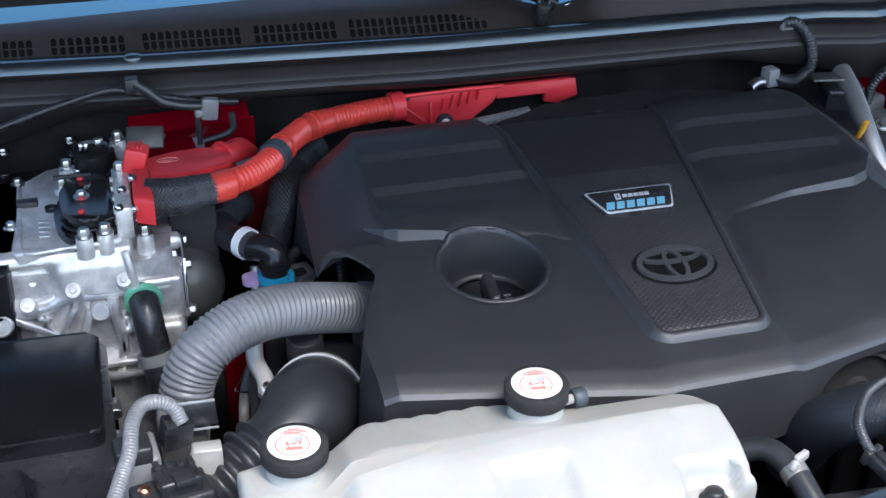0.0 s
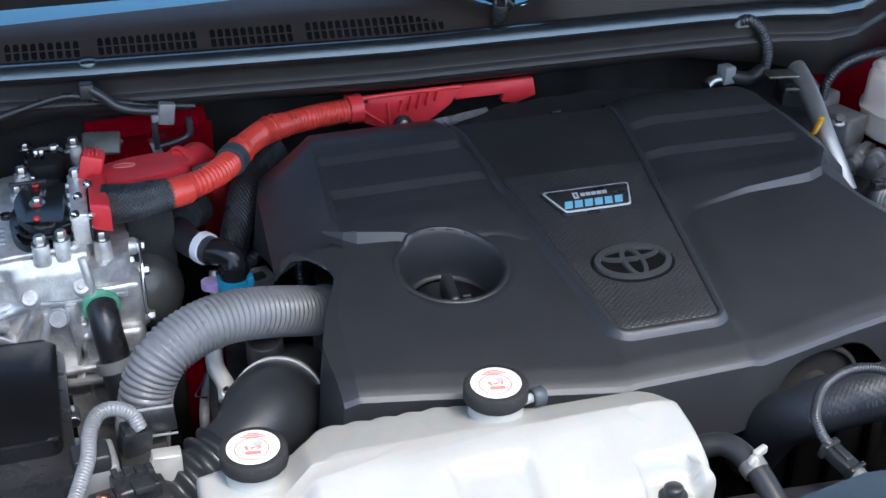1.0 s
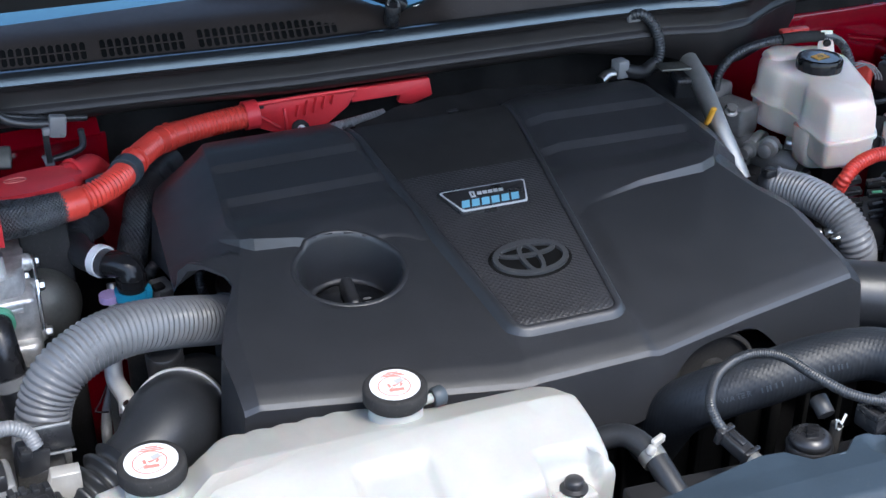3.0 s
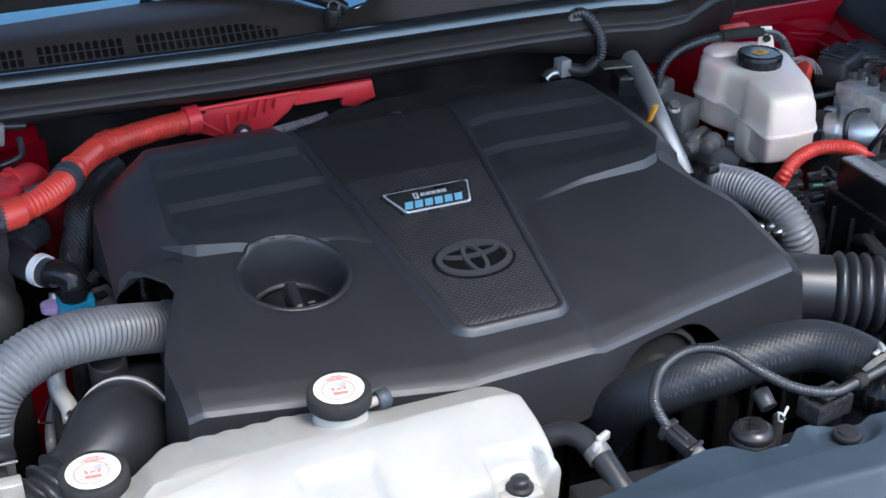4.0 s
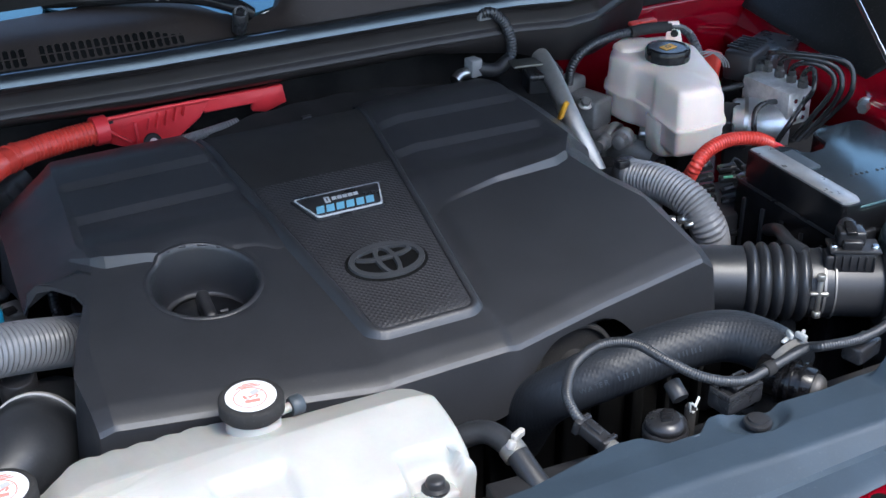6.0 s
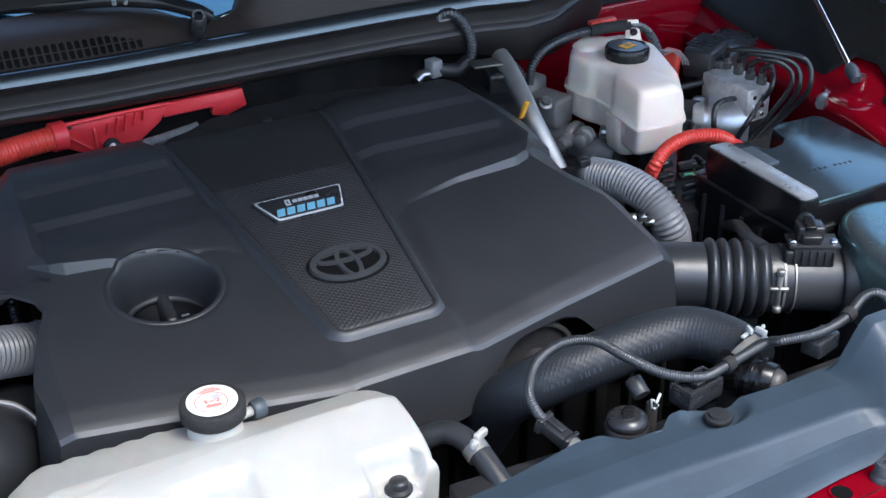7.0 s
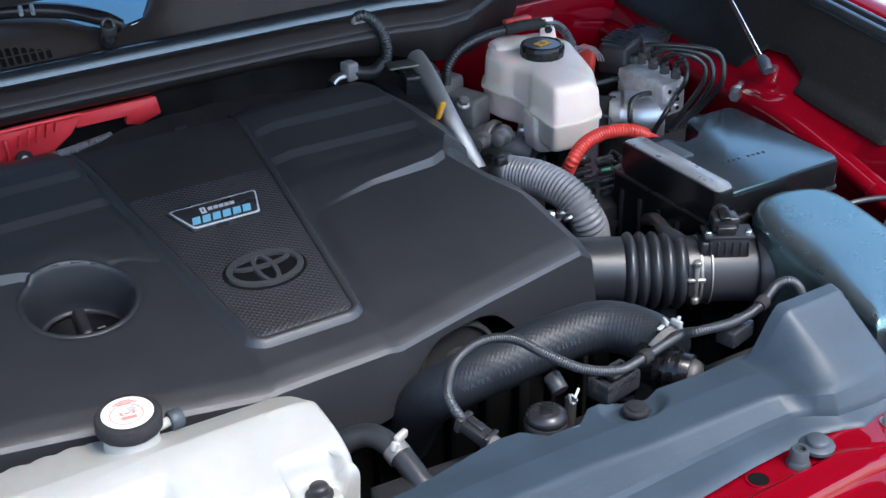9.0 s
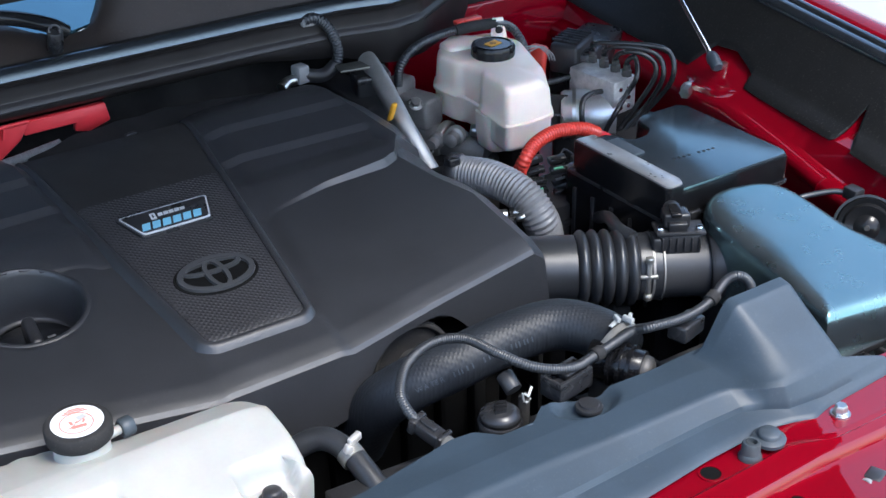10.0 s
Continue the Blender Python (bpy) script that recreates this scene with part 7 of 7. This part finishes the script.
# Separate top skin carries the added sky sheen; the lid's sides stay black.
part("lid_skin", prism([(0.5735, 0.0505), (0.5735, -0.1425), (0.7955, -0.1425), (0.7955, 0.0725), (0.7065, 0.0725), (0.691, 0.0185), (0.644, 0.0105), (0.6385, 0.0505)], 1.1405, 1.1445, 0.0035, 3, corner=0.010), M_FUSELID, lid_fb)
lip = part("raised_lip", prism([(0.5715, 0.0515), (0.5715, -0.1400), (0.5775, -0.1445), (0.6000, -0.1445), (0.6060, -0.1300), (0.6060, 0.0490)], 1.112, 1.150, 0.0015, 2, corner=0.003), M_BOX, lid_fb)
part("lip_top", prism([(0.5735, 0.0495), (0.5735, -0.1380), (0.5790, -0.1420), (0.5985, -0.1420), (0.6045, -0.1290), (0.6045, 0.0475)], 1.1495, 1.1525, 0.0016, 2, corner=0.003), M_LIP, lip, "top of the black lip, sky glare painted on as pale grey")
part("notch_floor", box(0.672, 0.045, 1.10, 0.06, 0.055, 0.012, 0.002), M_MATTE, lid_fb)
part("lip_step", prism([(0.604, 0.028), (0.604, -0.03), (0.632, -0.03), (0.632, 0.028)], 1.1448, 1.1485, 0.002, 2), M_DARKCLIP, lid_fb)
for k in range(9):
    if k != 4:
        part("print_bar", moved(box(0, 0, 0, 0.0032, 0.0048, 0.0004, 0), pose(0.652 + 0.0085 * k, -0.068 - 0.0006 * k, 1.1447)), M_MATTE, lid_fb)
for x in (0.62, 0.74):
    part("latch", box(x, -0.1465, 1.100, 0.020, 0.007, 0.016, 0.002), M_SATIN, fuse)
for k in range(5):
    part("side_rib", box(0.571, 0.045 - 0.04 * k, 1.02, 0.004, 0.006, 0.12, 0.001), M_BLACK, fuse)

# intake hose with bellows, clamp and air meter
intake = thing("intake_hose", "black rubber intake hose with five bellows folds", "intake hose", (0.48, -0.12, 0.98))
IA, IB = Vector((0.352, -0.045, 1.055)), Vector((0.655, -0.222, 1.052))
iv = (IB - IA).normalized()
il = (IB - IA).length


def bellows(s):
    d = s * il
    if d < 0.116:
        return 0.045
    if d < 0.196:
        return 0.0415 + 0.0095 * abs(math.sin(math.pi * (d - 0.116) / 0.0160)) ** 0.7
    return 0.0445


part("rubber", lathe([(bellows(s), s * il) for s in steps(0.0, 0.64, 240)], IA, IB, 40), M_RUBBER, intake, smooth=70)
cl = part("clamp", ring_band(IA + iv * 0.212, IB, 0.0445, 0.0457, 0.0030, 44), M_CAST, intake, "zinc screw clamp")
part("clamp", ring_band(IA + iv * 0.226, IB, 0.0445, 0.0457, 0.0020, 44), M_CAST, intake)
CS = Vector((0.508, -0.186, 1.062))
part("screw", rod(CS + Vector((0, 0, 0.026)), CS + Vector((0, 0, -0.034)), 0.0036), M_DULL, cl)
part("screw_head", box(CS.x, CS.y, CS.z, 0.024, 0.007, 0.005, 0.0015, turn=(0, 0, -30)), M_DULL, cl)
for dz in (0.024, -0.030):
    part("screw_end", rod(CS + Vector((0, 0, dz - 0.004)), CS + Vector((0, 0, dz + 0.004)), 0.0055), M_DULL, cl)
part("meter_pipe", lathe([(0.0425, 0), (0.0425, 0.11), (0.047, 0.125), (0.050, 0.14)], IA + iv * 0.205, IB, 40), M_CHARCOAL, intake)
part("vent_pipe", tube([(0.514, -0.145, 1.100), (0.514, -0.117, 1.100), (0.536, -0.069, 1.090), (0.564, -0.018, 1.060)], 0.0085, 12, 0.004), M_RUBBER, intake)
part("bracket_foot", box(0.50, -0.135, 0.86, 0.03, 0.03, 0.32, 0.004), M_MATTE, intake)
mf = thing("air_flow_sensor", "black air flow sensor plugged into the intake pipe", "sensor", (0.56, -0.175, 1.09))
MS = Vector((0.561, -0.179, 1.100))
MT = pose(MS.x, MS.y, MS.z, 0, 0, -30)


def on_meter(cx, cy, cz, sx, sy, sz, bevel=0.0015, turn=(0, 0, 0)):
    return moved(box(cx, cy, cz, sx, sy, sz, bevel, turn=turn), MT)


part("seat", on_meter(0, 0, -0.004, 0.054, 0.034, 0.030, 0.003), M_BLACK, mf)
part("flange", on_meter(0, 0, 0.013, 0.064, 0.036, 0.005), M_BLACK, mf)
part("plug", on_meter(-0.004, 0.006, 0.026, 0.034, 0.026, 0.020, 0.003), M_SATIN, mf)
part("plug_step", on_meter(-0.004, -0.008, 0.021, 0.024, 0.014, 0.012, 0.002), M_SATIN, mf)
part("plug_latch", on_meter(-0.006, 0.002, 0.038, 0.014, 0.024, 0.006, 0.0015, (12, 0, 0)), M_GLOSS, mf)
part("plug_boot", moved(lathe([(0.010, 0), (0.0115, 0.003), (0.0105, 0.010), (0.008, 0.014)], (-0.004, 0.018, 0.028), (-0.010, 0.040, 0.034), 18), MT), M_RUBBER, mf)
for dx in (-0.026, 0.025):
    part("screw", moved(lathe([(0.0050, 0), (0.0050, 0.003), (0.0038, 0.0045), (0.0, 0.0045)], (dx, -0.008, 0.0155), (dx, -0.008, 1), 14, caps=False), MT), M_CHROME, mf)
for k in range(6):
    part("seat_rib", on_meter(-0.024 + 0.0096 * k, -0.018, -0.001, 0.0022, 0.003, 0.018, 0.0005), M_BLACK, mf)
part("seat_foot", on_meter(-0.030, -0.004, -0.004, 0.012, 0.026, 0.022, 0.003), M_BLACK, mf)

# air cleaner
air = thing("air_cleaner", "satin black air cleaner housing with a rounded lid", "air cleaner", (0.66, -0.30, 0.68))
part("lower", prism([(0.560, -0.420), (0.735, -0.430), (0.735, -0.165), (0.625, -0.165), (0.590, -0.225)], 0.68, 1.02, 0.006, corner=0.02), M_BLACK, air)


def air_lid():
    out = [(0.560, -0.432), (0.740, -0.440), (0.742, -0.30), (0.738, -0.185), (0.685, -0.152), (0.628, -0.158), (0.596, -0.200), (0.585, -0.280)]
    return round_shell(out, (0.665, -0.30), [(0.0, 1.02), (0.0, 1.098), (0.0015, 1.108), (0.005, 1.1145), (0.010, 1.1180), (0.018, 1.1197), (0.040, 1.1205), (0.075, 1.121)], lambda x, y, z: (0.10 * (y + 0.30) if z > 1.06 else 0))


part("lid", air_lid(), M_LID, air, "satin black lid, sky-blue sheen put into its material", smooth=70)
part("inlet", rod((0.60, -0.19, 1.052), (0.64, -0.213, 1.052), 0.054, 40, 0.004), M_BLACK, air)
for k in range(7):
    part("fin", box(0.575 + 0.024 * k, -0.443, 0.99, 0.006, 0.020, 0.10, 0.002), M_MATTE, air)
part("lip", box(0.65, -0.438, 1.045, 0.185, 0.016, 0.010, 0.003), M_SATIN, air)

# grey conduit elbow
cr = thing("grey_conduit", "fat grey corrugated conduit bending down beside the cover", "conduit", (0.48, 0.05, 1.0))
part("sleeve", tube([(0.428, 0.129, 1.110), (0.448, 0.077, 1.116), (0.465, 0.027, 1.105), (0.477, 0.002, 1.075), (0.499, 0.015, 1.030)], 0.0255, 28, pitch=0.0056, depth=0.0026), M_CONDUIT, cr)
part("collar", rod((0.420, 0.140, 1.108), (0.431, 0.124, 1.110), 0.029, 28, 0.003), M_BLACK, cr)
part("holder", box(0.425, 0.155, 1.04, 0.05, 0.06, 0.12, 0.006), M_MATTE, cr)
part("latch", box(*(0.413, 0.122, 1.135), 0.018, 0.016, 0.012, 0.002), M_SATIN, cr)
bn = thing("banjo_fitting", "small pale metal fitting under the conduit", "fitting", (0.41, 0.0, 1.0))
for k, (dx, dy) in enumerate(((-0.012, 0.012), (0.002, 0.005), (0.014, -0.007), (0.0, -0.012))):
    q = Vector((0.439 + dx, 0.018 + dy, 1.085))
    part("knuckle", rod(q, q + Vector((0.010, -0.006, 0.004 * (k % 2))), 0.0075 - 0.001 * k), M_STEEL, bn)
part("stem", rod(Vector((0.439, 0.018, 1.085)) + Vector((0, 0, -0.10)), (0.439, 0.018, 1.085), 0.008), M_DARKMETAL, bn)

# hood strut on its red bracket
FOOT, UPPER = Vector((0.915, 0.128, 1.165)), Vector((0.965, 0.266, 1.221))
sd = (UPPER - FOOT).normalized()
st = thing("hood_strut", "bright steel hood strut with a grey plastic end", "strut", FOOT)
part("rod", rod(FOOT + sd * 0.012, FOOT + sd * 0.62, 0.0042), M_CHROME, st)
part("end_socket", lathe([(0.007, -0.012), (0.0095, -0.009), (0.0105, 0.010), (0.0088, 0.018), (0.006, 0.022)], FOOT, FOOT + sd, 20), M_DARKCLIP, st)
part("ball", rod(FOOT + Vector((0.004, 0.002, -0.006)), FOOT + Vector((0.035, 0.012, -0.016)), 0.007), M_STEEL, st)
structure("strut_bracket", prism([(0.886, 0.165), (0.890, 0.090), (0.935, 0.065), (0.955, 0.090), (0.955, 0.170), (0.92, 0.185)], 1.08, 1.132, 0.012, 3, lambda x, y: 0.10 * (x - 0.90), corner=0.02), M_PAINT, "red painted hood strut bracket on the inner wing", "bracket")
structure("apron_rib", tube([(0.898, 0.075, 1.108), (0.895, 0.0, 1.093), (0.892, -0.068, 1.078), (0.890, -0.13, 1.062)], 0.014, 14), M_PAINT, "rounded red pressing along the apron", "body panel")
riv = thing("apron_bolt", "zinc bolt head on the red apron", "bolt", (0.905, 0.187, 1.094))
part("head", hexbolt(Vector((0.868, 0.142, 1.118)) + Vector((0.020, 0.012, 0)), Vector((0.868, 0.142, 1.118)) + Vector((-0.5, -0.3, 0.05)), 0.0095, 0.024, 1.4), M_STEEL, riv)
hn = thing("horn", "round black horn on the red apron", "horn", (0.86, -0.245, 1.0))
HC, HD = Vector((0.865, -0.235, 1.045)), Vector((-0.70, -0.62, 0.38)).normalized()
part("shell", lathe([(0.030, -0.022), (0.042, -0.010), (0.044, 0.0), (0.040, 0.006), (0.034, 0.004), (0.030, 0.010), (0.018, 0.006), (0.010, 0.012), (0.0, 0.013)], HC, HC + HD, 40, caps=False), M_GLOSS, hn)
part("rim", ring_band(HC, HC + HD, 0.0425, 0.046, 0.005, 40), M_BLACK, hn)
part("nut", rod(HC + HD * 0.011, HC + HD * 0.016, 0.0045, 6), M_DARKMETAL, hn)
part("bracket", rod(HC, HC + Vector((0.04, 0.02, 0.02)), 0.008), M_DARKMETAL, hn)
part("cable", tube([(0.80, -0.15, 1.07), (0.83, -0.16, 1.075), (0.86, -0.18, 1.080), (0.872, -0.20, 1.075), (0.868, -0.225, 1.055)], 0.0042, 10, 0.005), M_RUBBER, hn)
part("cable_plug", box(0.872, -0.20, 1.082, 0.020, 0.024, 0.018, 0.003), M_BLACK, hn)

# ribbed cables round the reservoir and under the cowl
cb = thing("ribbed_cable", "black ribbed cable arching behind the fluid reservoir", "cable", (0.52, 0.40, 1.1))
part("sleeve", tube([(0.497, 0.397, 1.140), (0.497, 0.391, 1.170), (0.519, 0.389, 1.195), (0.563, 0.394, 1.205), (0.612, 0.389, 1.210), (0.665, 0.374, 1.212), (0.689, 0.361, 1.205), (0.701, 0.346, 1.180), (0.719, 0.357, 1.140)], 0.0075, 12, pitch=0.0045, depth=0.0012), M_RUBBER, cb)
part("tape", tube([(0.601, 0.388, 1.210), (0.634, 0.383, 1.212), (0.667, 0.374, 1.212)], 0.0090, 12, 0.005), M_MATTE, cb)
part("leads", tube([(0.667, 0.370, 1.215), (0.680, 0.358, 1.215), (0.685, 0.342, 1.210)], 0.0022, 8, 0.004), M_GREY, cb)
oc = thing("orange_connector", "flat orange connector wedged behind the reservoir", "connector", (0.72, 0.33, 1.0))
part("body", box(*(0.739, 0.353, 1.135), 0.014, 0.030, 0.062, 0.005, turn=(0, 8, 20)), M_ORANGE, oc)
part("body_top", box(*(0.644, 0.417, 1.210), 0.050, 0.014, 0.008, 0.003), M_ORANGE, oc)
for k in range(3):
    p0 = Vector((0.719, 0.331, 1.175)) + Vector((0.003 * k, -0.003 * k, 0))
    part("lead", tube([p0 + Vector((-0.02, 0.01, -0.004 * k)), p0, p0 + Vector((0.012, -0.012, -0.012)), p0 + Vector((0.014, -0.016, -0.022))], 0.0012, 8, 0.003), M_GREY, oc)
part("stand", box(0.70, 0.36, 0.90, 0.05, 0.05, 0.46, 0.004), M_MATTE, oc)
cw = thing("cowl_hose", "black ribbed hose dropping from the cowl to a pale union", "hose", (0.36, 0.42, 1.15))
part("sleeve", tube([(0.359, 0.435, 1.263), (0.375, 0.430, 1.265), (0.395, 0.425, 1.246), (0.405, 0.420, 1.213), (0.397, 0.415, 1.189), (0.377, 0.415, 1.180)], 0.0085, 14, pitch=0.0048, depth=0.0013), M_RUBBER, cw)
part("elbow", tube([(0.397, 0.415, 1.191), (0.377, 0.415, 1.179), (0.353, 0.415, 1.183), (0.339, 0.415, 1.188)], 0.0105, 16, 0.004), M_BLACK, cw)
part("union", box(*(0.336, 0.415, 1.190), 0.020, 0.022, 0.028, 0.003, turn=(0, 0, 10)), M_GREY, cw, "grey plastic union")
part("spigot", tube([(0.327, 0.415, 1.182), (0.313, 0.412, 1.183), (0.299, 0.405, 1.178)], 0.0085, 14, 0.004), M_STEEL, cw, "bare metal spigot")
part("grip", box(*(0.365, 0.438, 1.260), 0.022, 0.016, 0.014, 0.003), M_GREY, cw)
